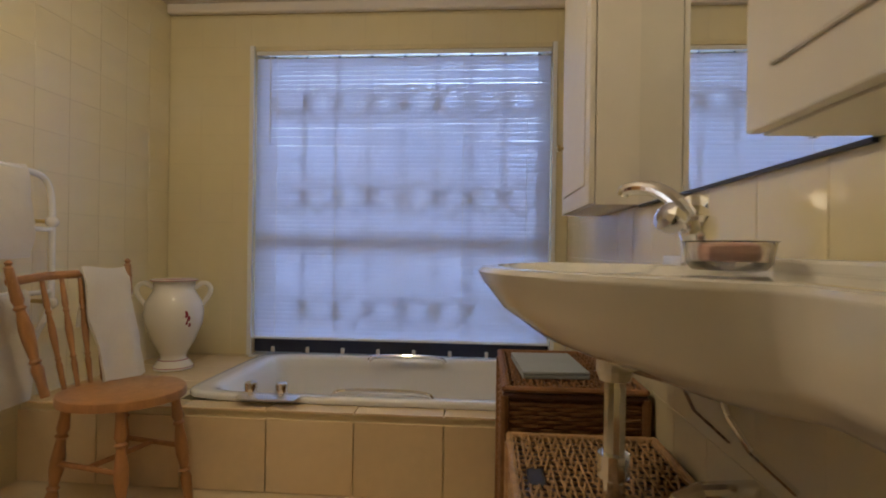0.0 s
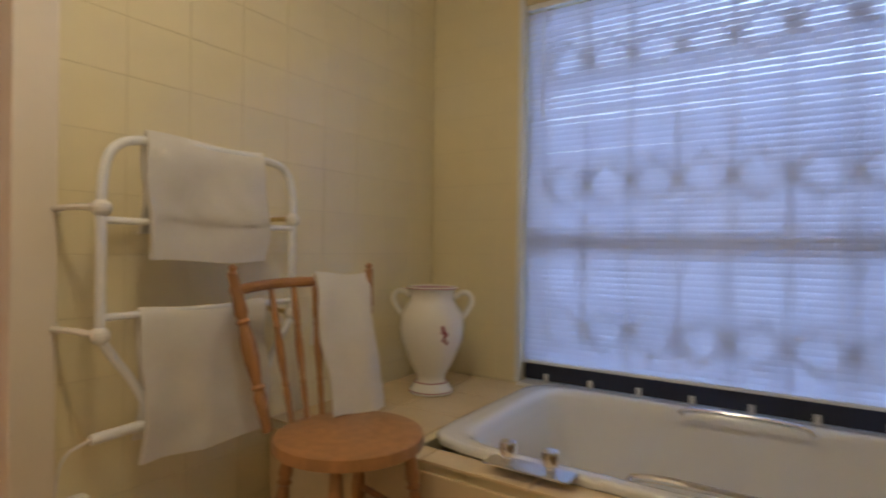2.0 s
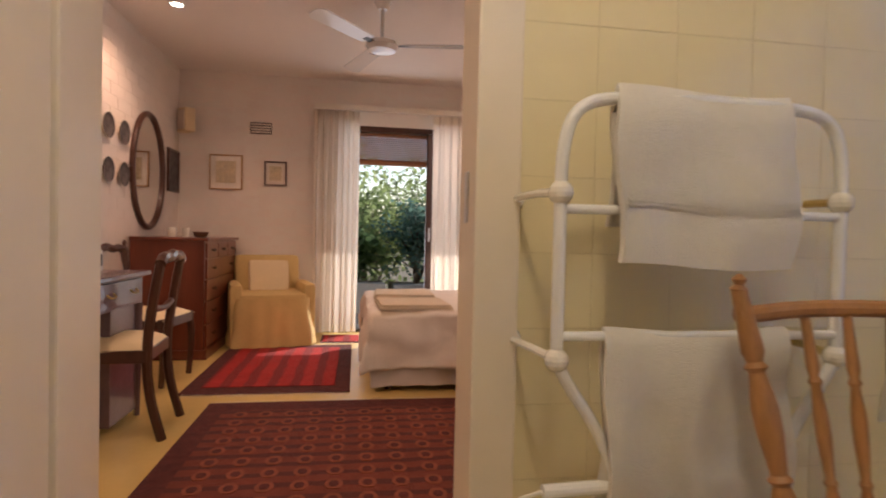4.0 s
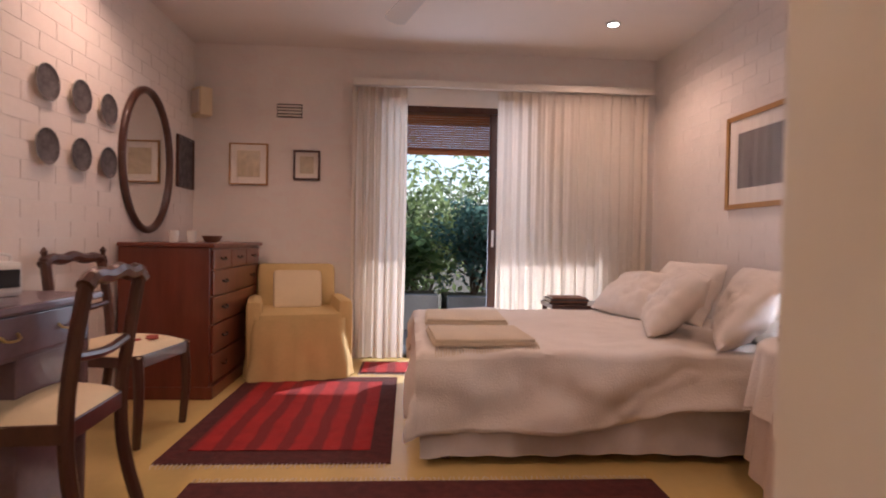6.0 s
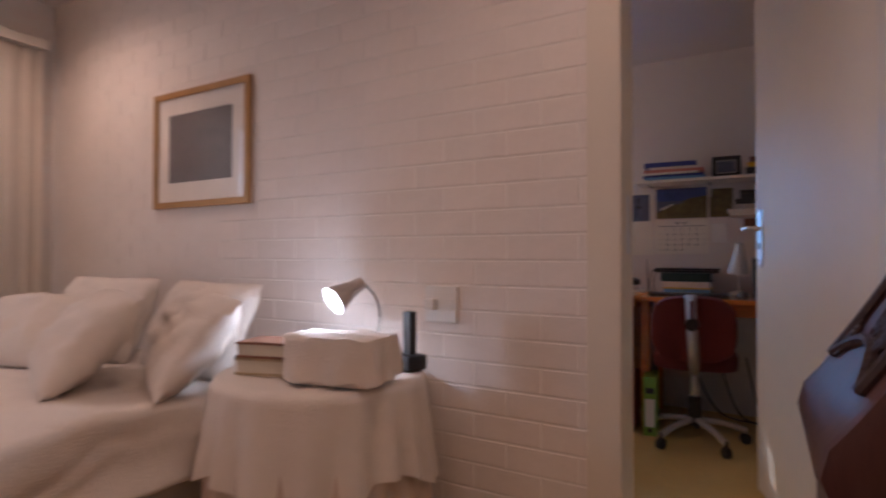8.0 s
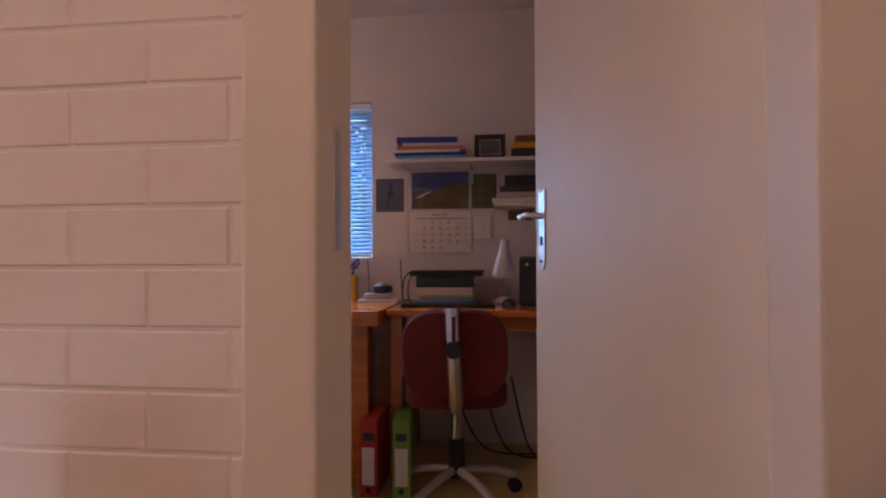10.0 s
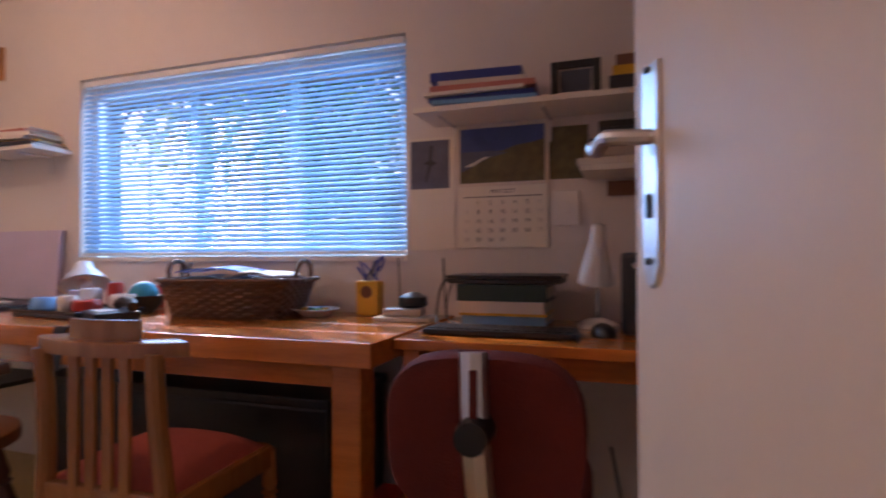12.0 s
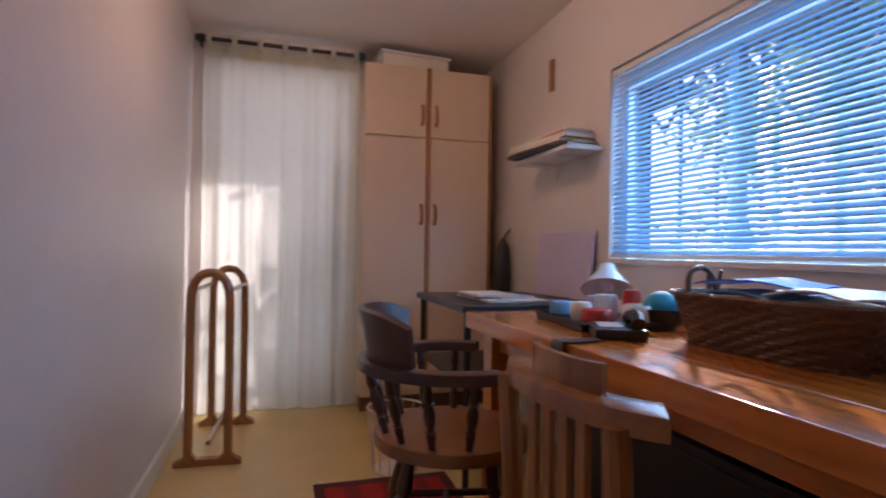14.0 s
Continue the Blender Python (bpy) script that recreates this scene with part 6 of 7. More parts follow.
part("photo_surf", prism([(-0.14, 1.283), (-0.10, 1.300), (-0.065, 1.316), (-0.045, 1.316), (-0.075, 1.303), (-0.11, 1.284)], 0, 0.0009, m=pose(0, -0.0075, 0, 90, 0, 0)), PAINT, cal)
part("rule", box(-0.14, 0.14, -0.0067, -0.0061, 1.172, 1.175), INK, cal)
writing("MAY 2017", cal, (0, -0.0068, 1.192), 0.020, INK)
for d in range(1, 32):
    col, row = d % 7, d // 7
    writing(str(d), cal, (-0.132 + col * 0.044, -0.0068, 1.152 - row * 0.033), 0.021, INK if col not in (0, 6) else SHADEM, "date")
sb = thing("wall_poster", "sheet with a flying seabird photograph", "poster", (-1.452, 6.104, 0))
part("paper", box(-0.085, 0.09, -0.004, 0, 0.985, 1.40, 0.0006), PAINT, sb)
part("photo", box(-0.082, 0.07, -0.0055, -0.0041, 1.212, 1.39), PHOTOB, sb)
part("bird", prism([(-0.005, 1.37), (0.008, 1.372), (0.0, 1.32), (0.022, 1.305), (0.0, 1.295), (-0.02, 1.235), (-0.024, 1.24), (-0.012, 1.30), (-0.03, 1.305), (-0.01, 1.318)], 0, 0.0006, m=pose(0, -0.0055, 0, 90, 0, 0)), INK, sb)
for x, z0, z1, mt in ((-0.955, 1.225, 1.405, PHOTOG), (-0.765, 1.16, 1.21, BROWNC)):
    pc = thing("pinned_photo", "small dark photograph pinned to the wall", "photo", (x, 6.104, 0))
    part("print", box(-0.065, 0.065, -0.004, 0, z0, z1, 0.0006), mt, pc)
sw = thing("wall_switch", "white wall switch plate", "switch", (-0.965, 6.104, 1.125))
part("plate", box(-0.045, 0.045, -0.012, 0, -0.06, 0.06, 0.004), WHITEP, sw)
part("rocker", box(-0.012, 0.012, -0.017, -0.0115, -0.02, 0.02, 0.002), WHITEP, sw)

# desks


def table(name, label, x0, x1, y0, y1, z, top, legs, legw, material, apron):
    t = thing(name, label, "desk", ((x0 + x1) / 2, (y0 + y1) / 2, 0))
    hx, hy = (x1 - x0) / 2, (y1 - y0) / 2
    n = 4
    w = 2 * hy / n
    for k in range(n):
        part("plank", box(-hx, hx, -hy + k * w + 0.0006, -hy + (k + 1) * w - 0.0006, z - top, z, 0.003), material, t)
    for sy in (1, -1):
        part("apron", box(-hx + 0.07, hx - 0.07, sy * (hy - 0.10) - 0.012, sy * (hy - 0.10) + 0.012, z - top - apron, z - top, 0.002), material, t)
    for x, y in legs:
        part("leg", box(x - legw / 2, x + legw / 2, y - legw / 2, y + legw / 2, 0, z - top, 0.005), material, t)
    return t


table("work_table", "long varnished pine work table under the window", -3.16, -1.36, 5.41, 6.085, 0.75, 0.062, [(sx * 0.80, sy * 0.24) for sx in (1, -1) for sy in (1, -1)], 0.085, DESKW, 0.075)
table("computer_desk", "varnished pine computer desk beside the work table", -1.355, -0.10, 5.53, 6.085, 0.745, 0.028, [(-0.59, -0.22), (0.59, -0.22), (0.59, 0.22), (-0.59, 0.22)], 0.05, DESKW, 0.07)
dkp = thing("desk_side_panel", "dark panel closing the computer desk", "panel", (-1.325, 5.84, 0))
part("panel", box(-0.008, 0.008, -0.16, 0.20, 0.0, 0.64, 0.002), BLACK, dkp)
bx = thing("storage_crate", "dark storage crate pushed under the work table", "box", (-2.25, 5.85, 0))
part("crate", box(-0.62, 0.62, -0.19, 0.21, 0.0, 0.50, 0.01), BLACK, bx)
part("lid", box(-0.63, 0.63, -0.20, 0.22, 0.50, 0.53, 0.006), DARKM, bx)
for x, mt, lb, rot in ((-1.40, REDP, "red lever-arch file with white label on the floor", 0), (-1.275, GREENP, "green lever-arch file with white label on the floor", 6)):
    fl = thing("lever_arch_file", lb, "file", (x, 5.50, 0), rot, group="files under the desk")
    part("case", box(-0.036, 0.036, -0.10, 0.14, 0, 0.315, 0.003), mt, fl)
    part("label", box(-0.025, 0.025, -0.1035, -0.1003, 0.05, 0.20), PAINT, fl)
    part("finger_hole", rod((0, -0.104, 0.03), (0, -0.1003, 0.03), 0.012), DARKM, fl)
    part("title", box(-0.022, 0.022, -0.1035, -0.1003, 0.23, 0.26), INK, fl)

# things on the work table
bk = thing("willow_basket", "brown woven basket with two hoop handles and papers", "basket", (-2.12, 5.86, 0.751), 2)


def oval(r0, r1, h, u, v, ph=0):
    a = 2 * math.pi * u
    c, s = math.cos(a), math.sin(a)
    k = (abs(c) ** 4 + abs(s) ** 4) ** (-0.25)
    f = r0 + (r1 - r0) * v
    wv = 0.004 * math.sin(a * 26 + (math.floor(v * 11) % 2) * math.pi)
    return Vector((k * c * (0.27 * f + wv), k * s * (0.16 * f + wv), h * v))


part("woven_side", sheet(lambda u, v: oval(0.82, 1.0, 0.13, u, v), 130, 22, 0.006, closed=True), WILLOW, bk)
part("basket_floor", box(-0.20, 0.20, -0.115, 0.115, 0.0, 0.01), WILLOW, bk)
part("rim", tube([oval(1, 1.02, 0.132, k / 60, 1.0) for k in range(61)], 0.008, 6), WILLOW, bk)
for s in (1, -1):
    part("hoop_handle", tube([(s * 0.265, -0.05, 0.12), (s * 0.275, -0.045, 0.18), (s * 0.275, 0, 0.205), (s * 0.275, 0.045, 0.18), (s * 0.265, 0.05, 0.12)], 0.008, 8, smoothing=2), WILLOW, bk)
for k, (mt, x, w) in enumerate(((PAINT, 0.06, 0.30), (SKYB, -0.08, 0.24), (PAINT, 0.11, 0.20), (VIVID, -0.07, 0.26))):
    pp = thing("paper_sheet", "loose paper or folder lying in the basket", "paper", (-2.12 + x, 5.86, 0.751 + 0.118 + 0.014 * k), 6 * k - 8)
    part("sheet", sheet(lambda u, v: Vector(((u - 0.5) * w, (v - 0.5) * 0.19, 0.016 * math.sin(u * 3) + 0.006 * wob(u * 3, v * 3, k))), 10, 8, 0.004), mt, pp)
tin = thing("pencil_tin", "yellow tin holding pens and scissors", "pencil holder", (-1.655, 6.0, 0.751))
part("tin", box(-0.042, 0.042, -0.03, 0.03, 0.0, 0.125, 0.006), YELP, tin)
part("emblem", rod((0, -0.0325, 0.085), (0, -0.0302, 0.085), 0.022, seg=16), BROWNC, tin)
for k in range(6):
    part("pen", rod((random.uniform(-0.03, 0.03), random.uniform(-0.02, 0.02), 0.12), (random.uniform(-0.05, 0.05), random.uniform(-0.02, 0.02), random.uniform(0.17, 0.20)), 0.004, seg=6), (BLUE, INK, BLUE)[k % 3], tin)
part("scissor_loop", tube([(0.02, 0, 0.13), (0.03, 0, 0.19), (0.05, 0, 0.215), (0.055, 0, 0.19), (0.035, 0, 0.16)], 0.006, 6, smoothing=2), BLUE, tin)
hold = thing("desk_holder", "clear plastic holder with pens and clips", "pencil holder", (-2.46, 5.96, 0.751))
part("cup", lathe([(0.045, 0), (0.05, 0.11), (0.046, 0.11), (0.042, 0.006), (0.002, 0.005)], 18), mat("smoky_plastic", (0.35, 0.33, 0.33), 0.3), hold)
for k in range(5):
    part("pen", rod((random.uniform(-0.03, 0.03), random.uniform(-0.03, 0.03), 0.09), (random.uniform(-0.06, 0.06), random.uniform(-0.04, 0.04), random.uniform(0.15, 0.20)), 0.005, seg=6), (BLACK, SHADEM, INK)[k % 3], hold)
dish = thing("small_dish", "white dish with coloured odds and ends", "dish", (-1.83, 5.92, 0.751))
smooth(part("dish_body", lathe([(0.05, 0), (0.055, 0.004), (0.085, 0.026), (0.082, 0.028), (0.05, 0.010), (0.002, 0.008)], 24), PORC, dish))
for k in range(7):
    part("trinket", box(-0.012, 0.012, -0.008, 0.008, 0.012, 0.030, 0.004, m=pose(random.uniform(-0.045, 0.045), random.uniform(-0.04, 0.04), 0, 0, 0, random.uniform(0, 180))), (TEAL, YELP, GREENP, REDP)[k % 4], dish)
car = thing("glasses_case", "black and silver spectacle case on papers", "case", (-1.47, 5.90, 0.751), 8)
part("paper", box(-0.10, 0.09, -0.06, 0.06, 0, 0.012, 0.001), PAINT, car)
part("case", box(-0.075, 0.06, -0.04, 0.04, 0.0125, 0.04, 0.010), SHADEM, car)
smooth(part("pouch", lathe([(0.02, 0), (0.05, 0.012), (0.048, 0.04), (0.02, 0.055), (0.002, 0.057)], 16, m=pose(0.015, 0.03, 0.035)), BLACK, car))
for x in (-1.56, -1.385):
    wr = thing("thin_stick", "thin dark aerial stick standing by the wall", "aerial", (x, 6.06, 0.751))
    part("stick", rod((0, 0, 0), (-0.01, 0, 0.205), 0.003, seg=6), DARKM, wr)


def anglepoise(name, label, place, turn, hh, tilt, wide=1.0):
    """A small white lamp with a bell shade on a chrome stem."""
    l = thing(name, label, "lamp", place, turn)
    smooth(part("lamp_base", lathe([(0.062, 0), (0.064, 0.01), (0.03, 0.025), (0.008, 0.03)], 24), WHITEM, l))
    part("stem", rod((0, 0, 0.02), (0, 0, hh), 0.006), CHROME, l)
    m = pose(0, 0, hh, tilt, 0, 0)
    smooth(part("shade", lathe([(0.012, 0.10), (0.022, 0.095), (0.028, 0.05), (0.05, -0.01), (0.066, -0.06), (0.062, -0.06), (0.045, -0.01), (0.003, 0.05)], 28, m=m @ Matrix.Diagonal((wide, wide, 1 / wide, 1))), WHITEM, l), 50)
    bm = bmesh.new()
    bmesh.ops.create_uvsphere(bm, u_segments=12, v_segments=8, radius=0.024, matrix=m @ Matrix.Translation((0, 0, -0.03)))
    part("bulb", bm, WHITEP, l)
    return l


anglepoise("table_lamp", "white desk lamp with bell shade beside the speaker", (-0.855, 5.92, 0.746), 20, 0.20, 10, 0.88)
anglepoise("table_lamp", "white desk lamp at the far end of the table", (-2.98, 5.93, 0.751), 57, 0.13, -30, 1.5)
lt = thing("laptop", "closed dark laptop resting on a pile of books", "laptop", (-1.13, 5.93, 0.746), 1)
part("lower_case", box(-0.175, 0.175, -0.10, 0.12, 0.132, 0.146, 0.004), BLACK, lt)
part("screen_lid", box(-0.178, 0.178, -0.103, 0.122, 0.147, 0.158, 0.004), BLACK, lt)
stack("book_stack", "green, cream, blue and yellow books under the laptop", (-1.13, 5.93, 0.746), 0, [(0.25, 0.19, 0.006, YELP), (0.26, 0.19, 0.028, SKYB), (0.27, 0.19, 0.008, YELP), (0.26, 0.19, 0.036, MOUNT), (0.28, 0.19, 0.052, GREEND)], "books", 0.008)
kb = thing("keyboard", "flat black computer keyboard on the desk", "keyboard", (-1.10, 5.69, 0.746))
part("body", box(-0.21, 0.21, -0.06, 0.06, 0, 0.016, 0.004), BLACK, kb)
for r in range(4):
    for c in range(15):
        part("key", box(-0.20 + c * 0.027, -0.178 + c * 0.027, -0.05 + r * 0.026, -0.029 + r * 0.026, 0.0162, 0.020, 0.002), BLACK, kb)
mo = thing("computer_mouse", "black computer mouse on the desk", "mouse", (-0.83, 5.75, 0.746), 15)
smooth(part("shell", sheet(lambda u, v: Vector((0.033 * math.cos(6.283 * u) * math.sin(1.57 * v), 0.055 * math.sin(6.283 * u) * math.sin(1.57 * v), 0.034 * math.cos(1.57 * v))), 24, 8, closed=True), BLACK, mo))
skr = thing("loudspeaker", "black computer loudspeaker on the desk", "speaker", (-0.72, 5.80, 0.746), -8)
part("case", box(-0.06, 0.06, -0.05, 0.05, 0, 0.225, 0.014), BLACK, skr)
part("cone", rod((0, -0.051, 0.08), (0, -0.056, 0.08), 0.038, seg=20), DARKM, skr)
part("badge", rod((-0.02, -0.051, 0.19), (-0.02, -0.054, 0.19), 0.008, seg=12), CHROME, skr)
cb = thing("cable", "black cable looping beside the laptop", "cable", (0, 0, 0))
part("wire", tube([(-1.30, 5.92, 0.90), (-1.34, 5.88, 0.88), (-1.345, 5.85, 0.80), (-1.33, 5.80, 0.752), (-1.28, 5.78, 0.752)], 0.004, 6, smoothing=2), BLACK, cb)
part("wire", tube([(-1.30, 5.94, 0.895), (-1.325, 5.90, 0.85), (-1.32, 5.86, 0.76), (-1.27, 5.83, 0.752)], 0.003, 6, smoothing=2), BLACK, cb)
cbl = thing("floor_cables", "tangle of black cables under the desk", "cables", (0, 0, 0))
for k in range(6):
    part("wire", tube([(-1.1 + 0.14 * k, 5.95, 0.30 + 0.04 * (k % 3)), (-1.0 + 0.12 * k, 5.85, 0.10), (-0.9 + 0.1 * k, 5.9 - 0.03 * k, 0.012), (-0.6, 5.95 - 0.05 * k, 0.012)], 0.005, 6, smoothing=2), BLACK, cbl)

tr = thing("tray", "dark tray crowded with small bright objects", "tray", (-2.72, 5.72, 0.751), -6)
part("tray_base", box(-0.19, 0.19, -0.14, 0.14, 0, 0.014, 0.005), BLACK, tr)
for s in (1, -1):
    part("tray_rim", tube([(-0.19, s * 0.14, 0.02), (0.19, s * 0.14, 0.02)], 0.007, 6), BLACK, tr)
    part("tray_rim", tube([(s * 0.19, -0.14, 0.02), (s * 0.19, 0.14, 0.02)], 0.007, 6), BLACK, tr)
for k, (x, y, r, h, mt) in enumerate(((0.10, -0.06, 0.05, 0.045, REDP), (0.13, 0.07, 0.055, 0.06, PORC), (-0.02, 0.05, 0.04, 0.08, WHITEP), (-0.10, 0.06, 0.035, 0.07, LILAC), (-0.12, -0.06, 0.045, 0.05, SKYB), (0.02, -0.07, 0.035, 0.06, PAINT), (0.05, 0.10, 0.03, 0.10, REDP))):
    jr = thing("small_jar", "small coloured pot standing on the tray", "jar", (-2.72 + x, 5.72 + y, 0.766), group="pots on the tray")
    smooth(part("jar_body", lathe([(r * 0.8, 0), (r, h * 0.2), (r, h * 0.8), (r * 0.85, h), (r * 0.75, h), (0.002, h * 0.9)], 18), mt, jr))
cl = thing("desk_phone", "black and silver telephone on the work table", "telephone", (-2.46, 5.62, 0.751), -25)
part("base", box(-0.09, 0.09, -0.07, 0.07, 0, 0.03, 0.008), BLACK, cl)
part("handset", tube([(-0.075, 0.045, 0.045), (-0.03, 0.05, 0.06), (0.04, 0.05, 0.06), (0.085, 0.045, 0.045)], 0.018, 8, smoothing=1), DARKM, cl)
part("keypad", box(-0.05, 0.06, -0.055, 0.015, 0.0305, 0.034, 0.002), SHADEM, cl)
rb = thing("red_box", "small red cardboard box by the window", "box", (-2.68, 5.98, 0.751), 10)
part("carton", box(-0.05, 0.05, -0.04, 0.04, 0, 0.095, 0.003), REDP, rb)
tl = thing("tape_holder", "black bowl with a teal ball of wool", "bowl", (-2.56, 5.85, 0.751))
smooth(part("bowl_body", lathe([(0.04, 0), (0.065, 0.03), (0.072, 0.065), (0.066, 0.065), (0.05, 0.02), (0.002, 0.01)], 22), BLACK, tl))
bm = bmesh.new()
bmesh.ops.create_uvsphere(bm, u_segments=18, v_segments=12, radius=0.055, matrix=pose(0, 0, 0.065))
smooth(part("wool_ball", bm, TEAL, tl))
jk = thing("black_cloth", "dark strap hanging over the table edge", "strap", (-2.40, 5.42, 0.751))
smooth(part("strap_cloth", sheet(lambda u, v: Vector(((u - 0.5) * 0.05 + 0.02 * math.sin(v * 4), 0.10 - 0.13 * min(1, v * 1.6), 0.006 - max(0, v - 0.62) * 0.35)), 5, 20, 0.004), BLACK, jk))

# low black side table at the table's end
st = thing("side_table", "low black metal trolley table with papers", "table", (-3.62, 5.72, 0))
part("tabletop", box(-0.38, 0.40, -0.30, 0.32, 0.735, 0.765, 0.005), BLACK, st)
part("shelf", box(-0.36, 0.38, -0.28, 0.30, 0.42, 0.44, 0.004), DARKM, st)
for sx in (-0.35, 0.37):
    for sy in (-0.27, 0.29):
        part("leg", rod((sx, sy, 0), (sx, sy, 0.735), 0.014), BLACK, st)
stack("paper_pile", "loose lilac and white papers on the trolley", (-3.55, 5.70, 0.766), 12, [(0.42, 0.30, 0.008, PAINT), (0.30, 0.22, 0.012, LILAC), (0.25, 0.20, 0.010, PAINT)], "papers", 0.12)
wb = thing("white_board", "white board leaning against the wall", "board", (-3.60, 6.06, 0.767))
part("board", box(-0.26, 0.28, -0.010, 0.010, 0, 0.33, 0.003, m=pose(0, 0, 0, -5, 0, 0)), LILAC, wb)
lw = thing("wire_basket", "cream wire waste basket on the floor", "basket", (-3.55, 5.22, 0))
for k in range(14):
    a = 2 * math.pi * k / 14
    part("wire", rod((0.10 * math.cos(a), 0.10 * math.sin(a), 0), (0.13 * math.cos(a), 0.13 * math.sin(a), 0.28), 0.003, seg=5), MOUNT, lw)
part("rim", tube([(0.13 * math.cos(a), 0.13 * math.sin(a), 0.28) for a in np.linspace(0, 2 * math.pi, 25)], 0.005, 6), MOUNT, lw)
part("basket_floor", rod((0, 0, 0), (0, 0, 0.006), 0.10, seg=20), MOUNT, lw)

# pine chair, back at -y, facing the table
pc = thing("pine_chair", "honey pine chair with slatted back and red seat", "chair", (-1.91, 5.305, 0), 2)
for s in (1, -1):
    part("back_post", tube([(s * 0.185, -0.17, 0.0), (s * 0.185, -0.165, 0.30), (s * 0.175, -0.165, 0.45), (s * 0.16, -0.175, 0.62), (s * 0.165, -0.185, 0.755)], lambda t: 0.022 - 0.004 * abs(t - 0.4), 10, smoothing=1), HONEY, pc)
    smooth(part("front_leg", turned((s * 0.19, 0.20, 0.42), (s * 0.19, 0.20, 0.0), 0.022), HONEY, pc))
    part("seat_rail", box(s * 0.19 - 0.012, s * 0.19 + 0.012, -0.16, 0.20, 0.375, 0.435, 0.005), HONEY, pc)
    for z in (0.12, 0.22):
        part("stretcher", rod((s * 0.188, -0.165, z), (s * 0.19, 0.20, z), 0.011), HONEY, pc)
part("seat_rail", box(-0.18, 0.18, 0.185, 0.212, 0.375, 0.435, 0.005), HONEY, pc)
part("seat_rail", box(-0.17, 0.17, -0.18, -0.155, 0.37, 0.44, 0.005), HONEY, pc)
arc = [(0.235 * math.sin(a), -0.215 + 0.10 * (1 - math.cos(a))) for a in np.linspace(-1.25, 1.25, 17)]
inn = [(0.165 * math.sin(a), -0.150 + 0.075 * (1 - math.cos(a))) for a in np.linspace(1.25, -1.25, 17)]
smooth(part("crest_rail", prism(arc + inn, 0.745, 0.778, 0.008), HONEY, pc))
part("crest_board", sheet(lambda u, v: Vector((0.125 * math.sin((u - 0.5) * 2), -0.185 + 0.02 * (2 * u - 1) ** 2, 0.775 + 0.048 * v)), 12, 3, 0.014), HONEY, pc)
for x in (-0.075, -0.025, 0.025, 0.075):
    part("back_slat", box(x - 0.014, x + 0.014, -0.182, -0.170, 0.435, 0.75, 0.003), HONEY, pc)
smooth(part("seat", sheet(lambda u, v: Vector(((u - 0.5) * 0.36, (v - 0.5) * 0.35 + 0.02, 0.432 + 0.060 * (max(0.0, 1 - abs(2 * u - 1) ** 3) * max(0.0, 1 - abs(2 * v - 1) ** 3)) ** 0.6)), 16, 16, 0.008), REDCL, pc, "red upholstered seat"), 60)

# dark captain's chair
cc = thing("captains_chair", "dark brown wooden captain's chair with round arms", "chair", (-2.70, 5.21, 0), -12)
CAPW = mat("captain_seat_wood", (0.26, 0.10, 0.03), 0.3, var=0.25, scale=5, coat=0.2)
smooth(part("seat", prism([(0.24 * math.cos(a) * (1.0 if abs(math.sin(a)) < 0.9 else 0.97), 0.235 * math.sin(a)) for a in (2 * math.pi * k / 36 for k in range(36))], 0.415, 0.452, 0.012), CAPW, cc))
arc = [(0.29 * math.sin(a), -0.29 * math.cos(a)) for a in np.linspace(-2.0, 2.0, 25)]
inn = [(0.232 * math.sin(a), -0.232 * math.cos(a)) for a in np.linspace(2.0, -2.0, 25)]
smooth(part("arm_bow", prism(arc + inn, 0.640, 0.672, 0.010), DARKW, cc))
smooth(part("back_board", sheet(lambda u, v: Vector(((0.262 + 0.03 * v) * math.sin((u - 0.5) * 2.1), -(0.262 + 0.03 * v) * math.cos((u - 0.5) * 2.1), 0.67 + 0.145 * v * (1 - 0.25 * (2 * u - 1) ** 4))), 24, 6, 0.022), DARKW, cc))
for a in np.linspace(-1.7, 1.7, 8):
    smooth(part("spindle", turned((0.205 * math.sin(a), -0.205 * math.cos(a), 0.45), (0.262 * math.sin(a), -0.262 * math.cos(a), 0.642), 0.014), DARKW, cc))
for sx, sy in ((1, 1), (1, -1), (-1, 1), (-1, -1)):
    smooth(part("leg", turned((0.13 * sx, 0.13 * sy, 0.418), (0.19 * sx, 0.19 * sy, 0.0), 0.024), DARKW, cc))
for s in (1, -1):
    part("stretcher", rod((0.165 * s, 0.165, 0.18), (0.165 * s, -0.165, 0.18), 0.012), DARKW, cc)
part("stretcher", rod((0.165, 0, 0.18), (-0.165, 0, 0.18), 0.012), DARKW, cc)

# office chair
oc = thing("office_chair", "maroon office chair with chrome back strut and castors", "office chair", (-1.045, 5.43, 0), 4)
hx, hz = 0.195, 0.165
out = []
for k in range(40):
    a = 2 * math.pi * k / 40
    c, s = math.cos(a), math.sin(a)
    q = (abs(c) ** 3.2 + abs(s) ** 3.2) ** (-1 / 3.2)
    out.append((hx * q * c, hz * q * s))
smooth(part("backrest", prism(out, 0, 0.055, 0.018, m=pose(0, -0.165, 0.615, 96, 0, 0)), MAROON, oc))
smooth(part("seat", prism([(1.05 * x, 1.32 * y) for x, y in out], 0.40, 0.47, 0.022, m=pose(0, 0.05, 0, 0, 0, 0)), MAROON, oc))
